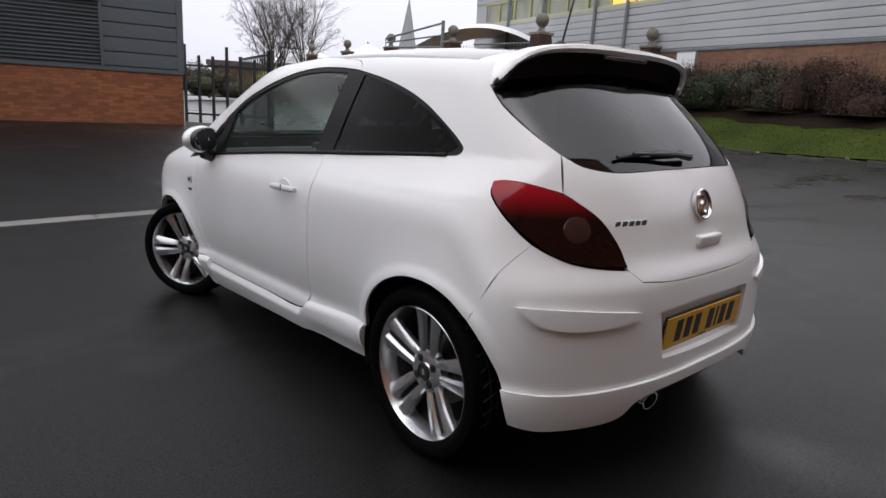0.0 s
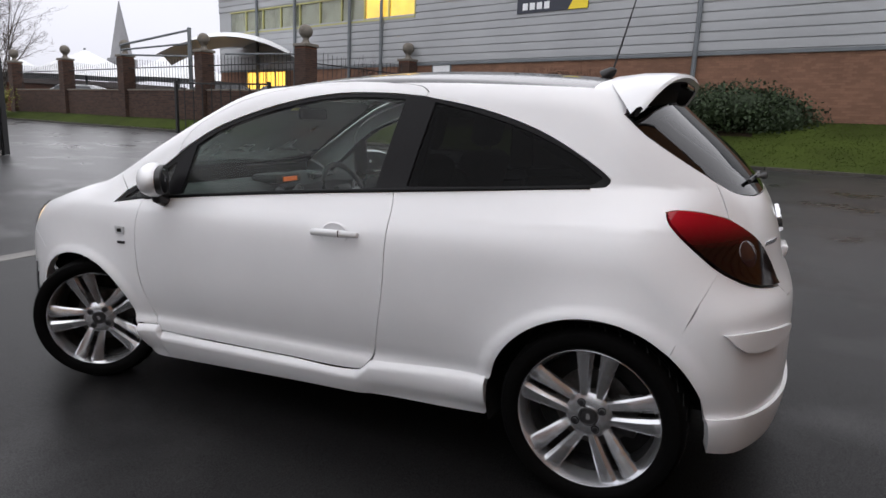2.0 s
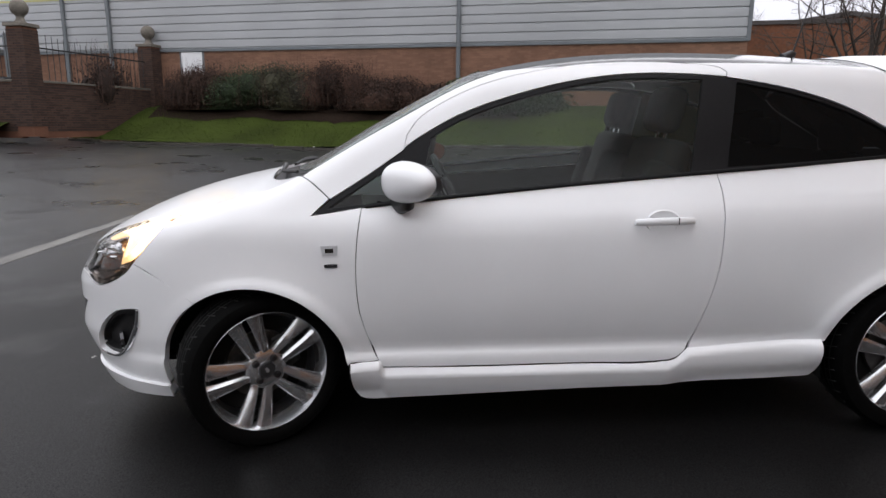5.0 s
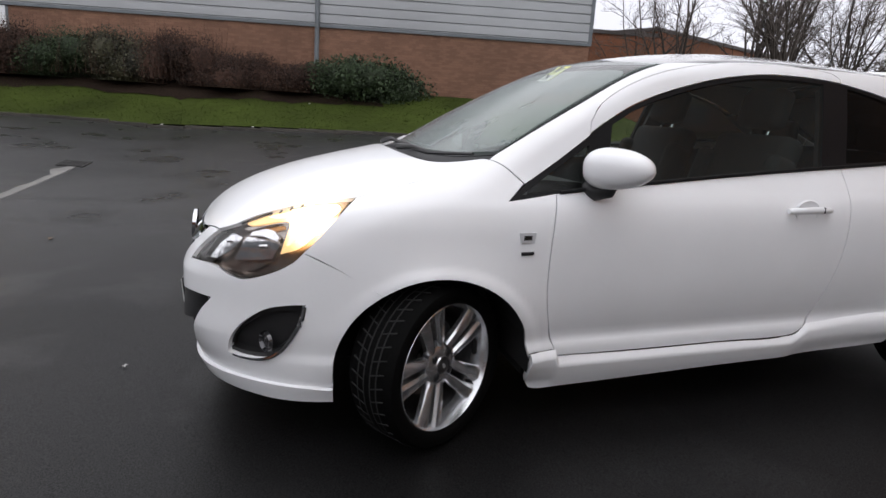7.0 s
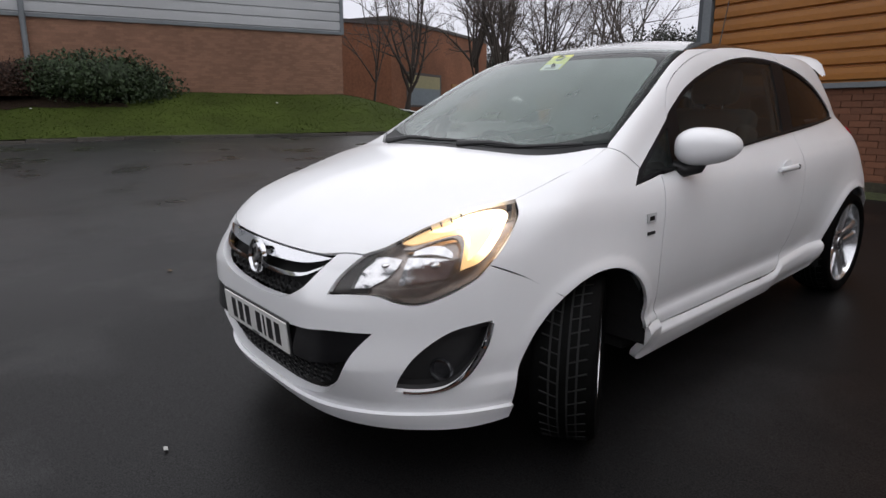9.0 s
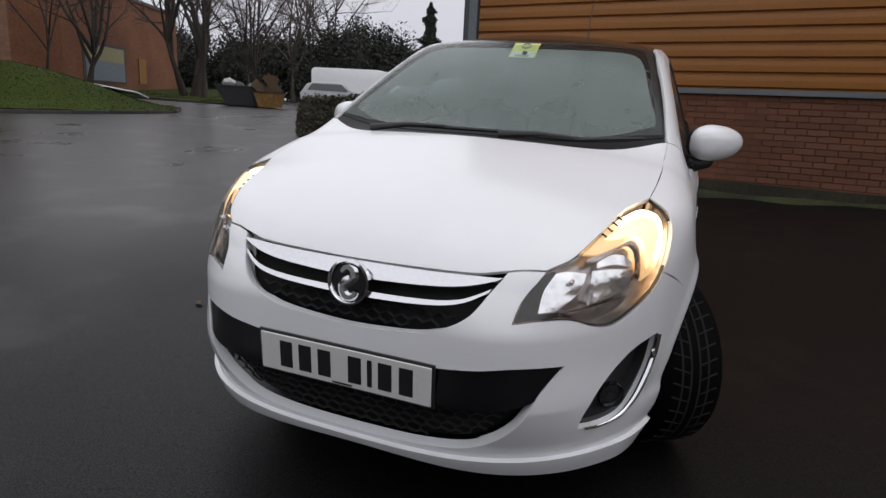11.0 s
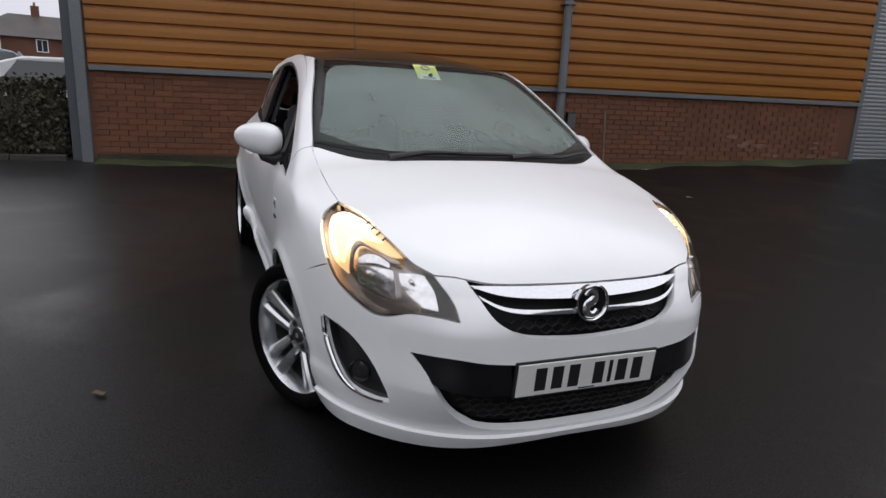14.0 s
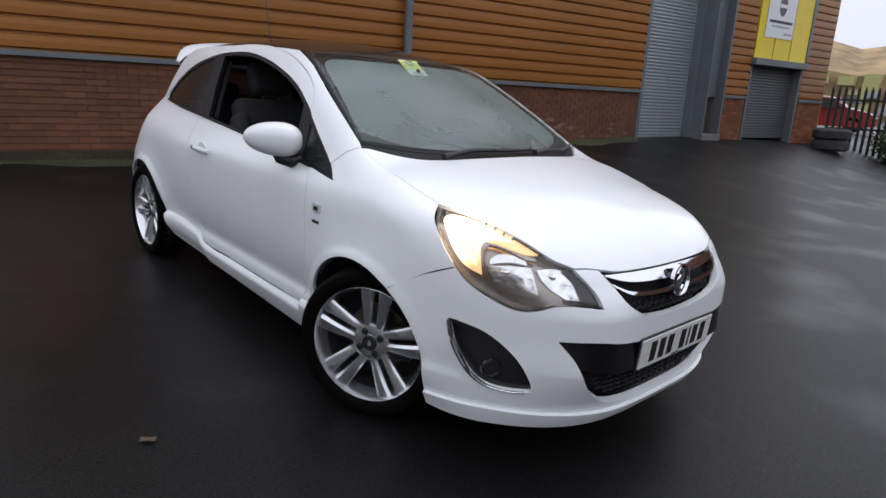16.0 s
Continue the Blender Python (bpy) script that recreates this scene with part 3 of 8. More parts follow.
# bonnet, windscreen, roof
HOOD_FRONT = "f 0,.750 .2,.752 .33,.755 .402,.765 .44,.770 .492,.770c t .548,1.915 .595,1.80 .635,1.64 .69,1.515c .7012,1.40c .705,1.28c .7025,1.16c .702,1.045c"
skin("bonnet", FROM_TOP, both(HOOD_FRONT + " .49,1.205 .25,1.265 0,1.28"), white_paint, car)
skin("scuttle", FROM_TOP, both("t 0,1.276 .25,1.261 .49,1.201 .702,1.046c .690,1.0c .48,1.10 .25,1.165 0,1.18"), trim_black, car, off=-0.012, label="black plastic scuttle under the windscreen")
screen_edge = "t .693,1.01c .662,.82 .634,.68 .584,.45 .549,.27c .33,.335 0,.375"
w = skin("windscreen", SCREEN, both("t 0,1.19 .25,1.175 .48,1.11 " + screen_edge), clear_glass, car, off=-0.004, thick=0.004, label="clear windscreen", gap=0.012)
w.visible_shadow = False
skin("windscreen_band", SCREEN, both("t 0,1.20 .25,1.185 .485,1.12 " + screen_edge), trim_black, car, holes=[both("t 0,1.164 .25,1.149 .47,1.084 .652,.955c .622,.80 .592,.66 .541,.44 .512,.325c .31,.385 0,.425")], off=-0.010, thick=0.004, label="black printed windscreen border")
skin("roof_panel", FROM_TOP, both("t 0,.37 .33,.33 .550,.265c .568,0 .566,-.5 .544,-.9 .503,-1.165c .25,-1.185 0,-1.19"), gloss_black, car, off=-0.010, label="gloss black roof panel")

# front end
BUMPER_F = ("f 0,.586 .10,.590 .218,.604 .29,.633 .334,.662 .37,.713 .402,.763c .44,.768 .492,.768c .452,.704 .440,.653c .50,.660 .57,.657 .62,.634 .66,.627 .715,.66 s 1.735,.70 1.70,.735c 1.585,.682c "
            + words(front_arch_front, False, True, True) + " 1.61,.246c f .70,.258 .49,.262 .25,.252 0,.248")
LOWER_HOLE = "f 0,.507 .216,.512 .357,.528 .45,.541 .567,.540c .522,.475 .456,.360 .371,.298 .228,.272 0,.264"
FOG_HOLE = "f .772,.557c .753,.553 .708,.531 .658,.468 .624,.394 .608,.345c .653,.338 .704,.348 .736,.390 .760,.467"
fog_r, fog_c = trace(FOG_HOLE)
fog_l = fog_r * (-1, 1, 1)
fog_glass = mat("dark_fog_lamp_glass", (0.05, 0.05, 0.055), 0.1, 0.6, coat=0.8, grain=0.5, scale=60)
front_bumper = skin("front_bumper", FRONT_ROUND, both(BUMPER_F), white_paint, car, holes=[both(LOWER_HOLE), (fog_r, fog_c), (fog_l, fog_c)], thick=0.03, gap=0.0008, step=0.015)
skin("front_splitter", FRONT_ROUND, both("f 0,.250 .25,.254 .49,.264 .70,.260 s 1.61,.248c 1.607,.190c f .675,.197 .509,.207 .337,.212 0,.222"), white_paint, car, off=0.014, thick=0.04)
skin("lower_grille_panel", FRONT_ROUND, both("f 0,.511 .216,.516 .357,.532 .45,.545 .572,.543c .54,.50 .515,.452 .40,.425 .25,.412 0,.408"), gloss_black, car, off=-0.004, label="gloss black band behind the number plate")
skin("lower_grille_backing", FRONT_ROUND, both(LOWER_HOLE), dark_inner, car, off=-0.055, gap=-0.01)
skin("upper_grille_backing", FRONT_ROUND, both("f 0,.58 .10,.585 .218,.598 .29,.627 .345,.66 .38,.713 .405,.752c .2,.764 0,.768"), dark_inner, car, off=-0.05)


def on_nose(x, z, off=0.0):
    p = onto([(x, 4, z)], (0, -1, 0), 6, 300)[0]
    return Vector(p + normal(p[None])[0] * off)


def mesh_grille(name, rows, parent):
    """A honeycomb of bars between given heights, following the nose: zigzag rows tied by short uprights."""
    bm = bmesh.new()
    dx, h = 0.021, 0.0055
    for r, (z, half) in enumerate(rows):
        m = int(half / dx)
        knots = {i: on_nose(i * dx, z + (h if (i + r) % 2 == 0 else -h), -0.032) for i in range(-m, m + 1)}
        for i in range(-m, m):
            add_tube(bm, [knots[i], knots[i + 1]], 0.0042, 4)
        if r + 1 < len(rows):
            z2, half2 = rows[r + 1]
            for i in range(-m, m + 1):
                if (i + r) % 2 == 0 and abs(i * dx) <= half2:
                    add_tube(bm, [knots[i], on_nose(i * dx, z2 - h, -0.032)], 0.0042, 4)
    return part(name, bm, trim_black, parent, "black honeycomb grille")


mesh_grille("lower_grille", [(0.284, 0.25), (0.310, 0.36), (0.336, 0.41), (0.362, 0.44), (0.388, 0.46), (0.412, 0.47)], car)
mesh_grille("upper_grille", [(0.604, 0.17), (0.630, 0.26), (0.655, 0.31)], car)
skin("grille_bar", FRONT_ROUND, both("f 0,.747 .2,.748 .33,.750 .396,.750c .385,.742 .30,.722 .2,.713 0,.707"), chrome, car, off=0.003, thick=0.02, label="broad chrome grille bar")
skin("grille_strip", FRONT_ROUND, both("f 0,.682 .2,.686 .30,.697 .376,.727c .37,.716 .30,.684 .2,.670 0,.664"), chrome, car, off=-0.001, thick=0.02, label="thin chrome grille strip")

# maker's badge, kept plain
def badge(name, at, way, r, parent, field):
    bm = lathe([(-0.006, r * 0.80), (0.004, r * 0.82), (0.010, r * 0.9), (0.008, r * 0.99), (-0.006, r)], 40, "y")
    turn = Vector((0, 1, 0)).rotation_difference(Vector(way)).to_matrix().to_4x4()
    bmesh.ops.transform(bm, matrix=Matrix.Translation(at) @ turn, verts=bm.verts)
    ring = part(name, bm, chrome, parent, "round chrome badge", smooth=True)
    bm = lathe([(0.0, 0.0005), (0.0, r * 0.84)], 32, "y")
    bmesh.ops.transform(bm, matrix=Matrix.Translation(at) @ turn, verts=bm.verts)
    part("badge_field", bm, field, ring)
    # a plain curling band in place of the maker's emblem
    mid = [(0.016 * math.cos(a) + 0.004, 0.019 + 0.017 * math.sin(a)) for a in np.linspace(radians(10), radians(255), 12)] + [(0.018 * math.cos(a) - 0.002, -0.018 + 0.019 * math.sin(a)) for a in np.linspace(radians(75), radians(-175), 12)]
    mid = np.array(mid) * r / 0.056
    way_ = np.gradient(mid, axis=0)
    way_ /= np.linalg.norm(way_, axis=1, keepdims=True)
    wide = (0.006 + 0.0085 * np.sin(np.linspace(0.25, math.pi - 0.25, 24)))[:, None] * r / 0.056
    side_ = np.stack([-way_[:, 1], way_[:, 0]], -1) * wide
    bm = bmesh.new()
    rows = [[bm.verts.new((m_[0] + q[0] * f, 0.001 + h, m_[1] + q[1] * f)) for f, h in ((-1, 0), (-0.5, 0.006), (0.5, 0.006), (1, 0))] for m_, q in zip(mid, side_)]
    for r0, r1 in zip(rows, rows[1:]):
        for i in range(3):
            bm.faces.new((r0[i], r0[i + 1], r1[i + 1], r1[i]))
    bmesh.ops.recalc_face_normals(bm, faces=bm.faces)
    bmesh.ops.transform(bm, matrix=Matrix.Translation(at) @ turn, verts=bm.verts)
    part("badge_shape", bm, chrome, ring, smooth=True)
    return ring


badge("front_badge", on_nose(0, 0.693, 0.010), (0, 1, 0.12), 0.062, car, gloss_black)


def plate(name, at, material, turn, n_left, parent, label):
    """A number plate 520 x 111 mm; its characters stand as plain bars."""
    m = Matrix.Translation(at) @ turn
    body_ = part(name, box(-0.26, 0.26, 0, 0.006, -0.0555, 0.0555, 0.002, m), material, parent, label)
    part("plate_holder", box(-0.268, 0.268, -0.006, 0.001, -0.063, 0.063, 0.002, m), black_plastic, body_)
    x = -0.215
    for i in range(7):
        width = 0.018 if i == 2 else 0.050
        part("plate_bar", box(x + width * 0.1, x + width * 0.9, 0.0055, 0.0068, -0.0395, 0.0395, 0.001, m), ink, body_)
        x += width + 0.011 + (0.033 if i == 3 else 0)
    part("plate_small_print", box(-0.03, 0.03, 0.0055, 0.0066, -0.0515, -0.0465, m=m), ink, body_)
    return body_


plate("front_number_plate", Vector((0, 2.142, 0.467)), plate_white, pose(0, 0, 0, 3, 0, 180) @ pose(0, 0, 0, 0, 0, 180), 4, car, "white front number plate with dark bars")


# headlamps
LAMP = ("t .69,1.515c .635,1.64 .595,1.80 .548,1.915 f .492,.769 .452,.705 .442,.655c .50,.662 .57,.659 .62,.637 .66,.630 .713,.662 s 1.73,.703 1.65,.785 1.58,.862")
# a drawing of the lamp, a thousand units wide, laid on its outline by five of its corners
lamp_marks = np.array([(90, 75, 1), (740, 388, 1), (905, 622, 1), (540, 640, 1), (150, 378, 1)], float)
lamp_fit = np.linalg.lstsq(lamp_marks, CORNER[0](trace("t .69,1.515 f .492,.769 .442,.655 .62,.637 s 1.70,.735")[0]), rcond=None)[0]
CORNER_AXES = CORNER[0](np.eye(3))


def drawn(text):
    """An outline on the lamp from places on that drawing; c marks a corner."""
    w = text.split()
    q = np.array([[float(v) for v in t.rstrip("c").split(",")] + [1.0] for t in w]) @ lamp_fit
    return q @ CORNER_AXES.T, [t.endswith("c") for t in w]


for side in (False, True):
    k = -1 if side else 1
    lamp = skin("headlamp_housing", CORNER, trace(LAMP), lamp_grey, car, off=-0.045, gap=-0.004, thick=0.01, left=side, label="smoked grey headlamp housing")
    lens = skin("headlamp_lens", CORNER, trace(LAMP), lens_glass, car, off=0.001, gap=0.003, thick=0.004, left=side, label="clear headlamp lens")
    lens.visible_shadow = False
    lamp_p, lamp_c = trace(LAMP)
    mid = lamp_p.mean(0)
    skin("headlamp_border", CORNER, (lamp_p, lamp_c), lamp_dark, lamp, holes=[(lamp_p + (mid - lamp_p) * (0.005 / np.linalg.norm(mid - lamp_p, axis=1, keepdims=True)), lamp_c)], off=-0.002, gap=0.002, thick=0.010, left=side)
    skin("lamp_wall", CORNER, (lamp_p, lamp_c), lamp_grey, lamp, holes=[(lamp_p + (mid - lamp_p) * (0.005 / np.linalg.norm(mid - lamp_p, axis=1, keepdims=True)), lamp_c)], off=-0.013, gap=0.001, thick=0.036, left=side)
    ind = skin("indicator", CORNER, drawn("104,122 154,98 270,132 366,176 490,244 600,322c 512,326 405,286 312,252 278,294 276,446c 190,394 130,292 106,198"), amber_glow, lamp, off=-0.012, thick=0.008, step=0.016, left=side, label="lit amber indicator")
    skin("indicator_bulb_glow", CORNER, drawn("150,152 190,138 290,168 380,212 460,256 385,256 305,234 256,272 250,392 190,318 152,218"), amber_core, ind, off=-0.009, thick=0.003, step=0.016, left=side, label="bright pale core of the lit indicator")
    skin("indicator_surround", CORNER, drawn("270,285c 309,250 420,292 560,340c 568,356c 510,352 425,306 328,275 290,320 287,440c 274,432"), lamp_grey, lamp, off=-0.016, thick=0.014, step=0.016, left=side)
    dip = skin("dipped_reflector", CORNER, drawn("298,392c 420,382 534,386c 560,545c 440,520 326,488c"), lamp_inner, lamp, off=-0.026, thick=0.018, step=0.016, left=side, label="chromed lamp reflector")
    skin("reflector_top", CORNER, drawn("318,352c 360,322 430,318 508,352c 515,380c 420,366 316,384c"), lamp_inner, dip, off=-0.022, thick=0.014, step=0.016, left=side)
    skin("reflector_bar", CORNER, drawn("340,506c 450,540 560,560 660,576c 615,606c 540,608 430,580 368,542"), lamp_grey, dip, off=-0.020, thick=0.014, step=0.016, left=side)
    main = skin("main_reflector", CORNER, drawn("560,398c 650,386 708,396c 756,470 800,572c 705,566c 630,516 582,466"), lamp_inner, lamp, off=-0.026, thick=0.018, step=0.016, left=side, label="chromed lamp reflector")
    skin("bezel", CORNER, drawn("720,395c 800,440 890,605c 790,600 700,590c 700,565c 790,572c 760,480 700,400c"), lamp_dark, lamp, off=-0.015, thick=0.014, step=0.016, left=side)
    for u, v, host in ((420, 440, dip), (655, 462, main)):
        c = drawn(f"{u},{v}")[0]
        q = onto(*[np.atleast_2d(w) for w in CORNER[1](CORNER[0](c))], 7.0)[0]
        bm = lathe([(-0.020, 0.007), (0.004, 0.007), (0.007, 0.005), (0.008, 0.0005)], 14, "y")
        bmesh.ops.transform(bm, matrix=Matrix.Translation(Vector(q * (k, 1, 1)) - Vector((k * 0.006, 0.022, 0))), verts=bm.verts)
        part("lamp_bulb", bm, lamp_inner, host, smooth=True)
    for i in range(4):
        u, v = 330 + 42 * i, 152 + 27 * i
        skin("lens_fin", CORNER, drawn(f"{u},{v}c {u + 6},{v + 3}c {u - 6},{v + 20}c {u - 12},{v + 17}c"), lamp_dark, lamp, off=-0.004, thick=0.004, gap=0.0, left=side)
    # fog lamp pocket
    fog = (fog_l, fog_c) if side else (fog_r, fog_c)
    pocket = skin("fog_lamp_pocket", FRONT_ROUND, fog, black_plastic, car, off=-0.05, gap=-0.006, thick=0.01, label="black fog lamp pocket")
    wall = skin("pocket_wall", FRONT_ROUND, fog, black_plastic, pocket, holes=[(np.array(fog[0]) * (1, 1, 0.86) + (-0.004 * k, 0, 0.060), fog_c)], off=-0.02, gap=-0.004, thick=0.04)
    edge = trace("f .771,.553 .766,.500 .752,.435 .730,.378 .700,.346 .655,.337 .612,.344")[0]
    pts = [Vector((p + normal(p[None])[0] * 0.002) * (k, 1, 1)) for p in smooth_loop(edge, [False] * 7, closed=False, step=0.015)]
    bm = bmesh.new()
    add_tube(bm, pts, [0.004 + 0.006 * math.sin(math.pi * min(i / max(len(pts) - 1, 1) + 0.25, 1)) for i in range(len(pts))], 8)
    part("fog_lamp_chrome", bm, chrome, pocket, "chrome strip round the fog lamp", smooth=True)
    bm = lathe([(0.0, 0.003), (0.004, 0.02), (0.0, 0.03), (0.012, 0.036), (0.0, 0.040)], 24, "y")
    bmesh.ops.transform(bm, matrix=Matrix.Translation((k * 0.672, 1.828, 0.400)) @ pose(0, 0, 0, 0, 0, -30 * k), verts=bm.verts)
    part("fog_lamp", bm, fog_glass, pocket, "small round fog lamp", smooth=True)

# tail end
BUMPER_R = ("r 0,.668 .244,.672 .385,.684c .425,.722c .521,.732 .601,.750 .651,.778 s -1.609,.803c -1.588,.764c -1.567,.725c -1.531,.643c " + words(rear_arch_rear, False, True, True)
            + " r .62,.352 .405,.352 .243,.350 0,.350")
rear_bumper = skin("rear_bumper", REAR_ROUND, both(BUMPER_R), white_paint, car, holes=[both("r 0,.588 .15,.586 .305,.578c .288,.500 .270,.412c 0,.405")], thick=0.03, gap=0.0003, step=0.016)
skin("plate_recess", REAR_ROUND, both("r 0,.592 .15,.590 .310,.582c .290,.500 .274,.408c 0,.401"), white_paint, car, off=-0.026, gap=-0.004, thick=0.01)
skin("rear_lip", REAR_ROUND, both("r 0,.352 .243,.352 .405,.354 .62,.354 s -1.605,.364c -1.612,.245c r .693,.232 .50,.232 .43,.246 .385,.285 .30,.305 0,.308"), white_paint, car, off=0.012, thick=0.04)
skin("rear_underside", REAR_ROUND, both("r 0,.32 .30,.315 .45,.26 .60,.25c .55,.20 0,.20"), dark_inner, car, off=-0.05)
pair("bumper_strip", REAR_CORNER, "s -1.636,.632c r .70,.629 .628,.622 .50,.608 .405,.594 .398,.580 .42,.570 .52,.558 .61,.555 .70,.566 .740,.590", white_paint, car, off=0.012, thick=0.018)
skin("tailgate_skin", TAIL_ON, both("r 0,1.018 .166,1.018 .369,1.014 .475,1.031 .5195,1.066c .5625,.955c .522,.917 .483,.875 .442,.798 .428,.726c .388,.687c .244,.674 0,.670"), white_paint, car, gap=0.0008)
g = skin("rear_window", TAIL_ON, both("r 0,1.020 .166,1.020 .369,1.016 .475,1.033 .519,1.066 .550,1.129 .565,1.213 .556,1.288c .30,1.33 0,1.345"), rear_glass, car, off=-0.002, thick=0.004, label="dark tinted rear window")
g.visible_shadow = False
skin("rear_window_border", TAIL_ON, both("r 0,1.022 .166,1.022 .369,1.018 .475,1.035 .517,1.068 .547,1.131 .561,1.213 .552,1.286c .30,1.33 0,1.345"), gloss_black, car, holes=[both("r 0,1.055 .166,1.055 .369,1.052 .45,1.068 .485,1.10 .505,1.14 .512,1.213 .50,1.27c .30,1.30 0,1.31")], off=-0.008, thick=0.004)
TAIL_LAMP = "s -1.445,.980c r .670,.985 .617,.972 .566,.949 .522,.915 .483,.873 .443,.797 .430,.730c .521,.737 .601,.755 .651,.783 s -1.578,.834 -1.511,.895 -1.459,.948"
for side in (False, True):
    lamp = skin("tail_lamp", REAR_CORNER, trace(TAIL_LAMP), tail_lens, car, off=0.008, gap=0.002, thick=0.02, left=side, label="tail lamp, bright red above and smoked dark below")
    k = -1 if side else 1
    bm = lathe([(0.003, 0.0005), (0.004, 0.028), (0.0, 0.042), (-0.006, 0.046)], 28, "y")
    spot = onto([(0.560, -4, 0.845)], (0, 1, 0), 6, 300)[0]
    nn = normal(spot[None])[0]
    bmesh.ops.transform(bm, matrix=Matrix.Translation(Vector((spot + nn * 0.009) * (k, 1, 1))) @ Vector((0, 1, 0)).rotation_difference(Vector(nn * (k, 1, 1))).to_matrix().to_4x4(), verts=bm.verts)
    part("reversing_lamp", bm, mat("reversing_lens", (0.030, 0.012, 0.013), 0.16, coat=0.5, grain=0.2, scale=60), lamp, "round clear reversing lamp", smooth=True)


def on_tail(x, z, off=0.0):
    p = onto([(x, -4, z)], (0, 1, 0), 6, 300)[0]
    return Vector(p + normal(p[None])[0] * off)


badge("rear_badge", on_tail(0, 0.897, 0.006), (0, -1, 0.25), 0.055, car, silver_trim)
plate("rear_number_plate", Vector((0, -1.835, 0.492)), plate_yellow, pose(0, 0, 0, -8, 0, 180), 4, car, "yellow rear number plate with dark bars")
handle = part("tailgate_handle", box(-0.075, 0.075, -0.014, 0.012, -0.022, 0.022, 0.009, Matrix.Translation(on_tail(0.02, 0.775, 0.004)) @ pose(0, 0, 0, 10, 0, 0), segments=3), white_paint, car, smooth=True)
for i in range(5):
    p = on_tail(-0.432 + i * 0.025, 0.862, 0.0015)
    part("script_bar", box(-0.010, 0.010, -0.002, 0.002, -0.010, 0.010, 0.001, Matrix.Translation(p) @ pose(0, 0, 0, 14, 0, -14)), chrome, car, "plain chrome bar in place of lettering")

skin("roof_rear", FROM_TOP, both("t 0,-1.185 .25,-1.18 .505,-1.16 .545,-1.20 .565,-1.28c .30,-1.31 0,-1.32"), white_paint, car, off=-0.003)
# roof spoiler
bm = bmesh.new()
cols = []
for x in np.linspace(-1, 1, 31):
    a = abs(x)
    half = 0.575 * x
    edge = 0.5 * (1 - a**4) + 0.5
    y0, z0 = -1.18 - 0.12 * a**5, TOP(-1.18) - 0.125 * (half / 0.7) ** 2 - 0.02 * a**6 - 0.055 * a**10
    y1, z1 = -1.440 + 0.055 * a**3 + 0.05 * a**12, 1.437 - 0.045 * a**2.4 - 0.085 * a**12
    thick_ = 0.030 * (1 - 0.4 * a)
    yb, zb = -1.36 + 0.045 * a**2, 1.335 - 0.05 * a**2.5
    ring = [(y0, z0), (y0 * 0.6 + y1 * 0.4, z0 * 0.6 + z1 * 0.4 + 0.010), (y0 * 0.2 + y1 * 0.8, z0 * 0.2 + z1 * 0.8 + 0.008), (y1, z1), (y1 - 0.006, z1 - thick_ * 0.5), (y1 + 0.008, z1 - thick_)]
    cols.append([bm.verts.new((half * (1 + 0.0 * i), y, z)) for i, (y, z) in enumerate(ring)])
for c0, c1 in zip(cols, cols[1:]):
    for i in range(5):
        bm.faces.new((c0[i], c1[i], c1[i + 1], c0[i + 1]))
spoiler = part("roof_spoiler", bm, white_paint, car, "white roof spoiler with a black underside", smooth=True)
bm = bmesh.new()
cols = []
for x in np.linspace(-1, 1, 31):
    a = abs(x)
    half = 0.548 * x
    y1, z1 = -1.440 + 0.055 * a**3 + 0.05 * a**12, 1.437 - 0.045 * a**2.4 - 0.085 * a**12 - 0.030 * (1 - 0.4 * a)
    ring = [(y1 + 0.008, z1), (-1.37 + 0.055 * a**2, z1 - 0.012), (-1.31 + 0.02 * a**2, 1.325 - 0.045 * a**2.5)]
    cols.append([bm.verts.new((half, y, z)) for y, z in ring])
for c0, c1 in zip(cols, cols[1:]):
    for i in range(2):
        bm.faces.new((c0[i], c1[i], c1[i + 1], c0[i + 1]))
part("spoiler_underside", bm, dark_inner, spoiler, "black spoiler underside", smooth=True)
part("brake_light", box(-0.14, 0.14, -1.432, -1.405, 1.392, 1.406, 0.003), smoke_lens, spoiler, "dark red high brake light")
bm = add_tube(bmesh.new(), [(0.0, -1.08, 1.452), (0, -1.12, 1.474), (0, -1.135, 1.478)], [0.028, 0.020, 0.006], 14)
aerial = part("roof_aerial", bm, black_plastic, car, "black rod aerial on the roof", smooth=True)
part("aerial_rod", add_tube(bmesh.new(), [(0, -1.118, 1.47), (0, -1.165, 1.63), (0, -1.23, 1.86)], [0.0045, 0.0035, 0.002], 8), black_plastic, aerial)
# tailgate wiper
bm = add_tube(bmesh.new(), [on_tail(0.0, 1.045, 0.02), on_tail(-0.10, 1.052, 0.028), on_tail(-0.30, 1.060, 0.022)], [0.014, 0.010, 0.005], 8)
wiper = part("rear_wiper", bm, black_plastic, car, smooth=True)
part("wiper_blade", add_tube(bmesh.new(), [on_tail(-0.02, 1.066, 0.012), on_tail(-0.18, 1.066, 0.016), on_tail(-0.36, 1.055, 0.012)], 0.007, 6), black_plastic, wiper)
bm = lathe([(-0.14, 0.030), (0.0, 0.030), (0.0, 0.026), (-0.12, 0.024)], 24, "y")
bmesh.ops.transform(bm, matrix=Matrix.Translation((-0.27, -1.815, 0.252)) @ pose(0, 0, 0, -4, 0, 180) @ Matrix.Diagonal((1.5, 1, 1, 1)), verts=bm.verts)
part("exhaust_tip", bm, chrome, car, "chrome exhaust tip", smooth=True)


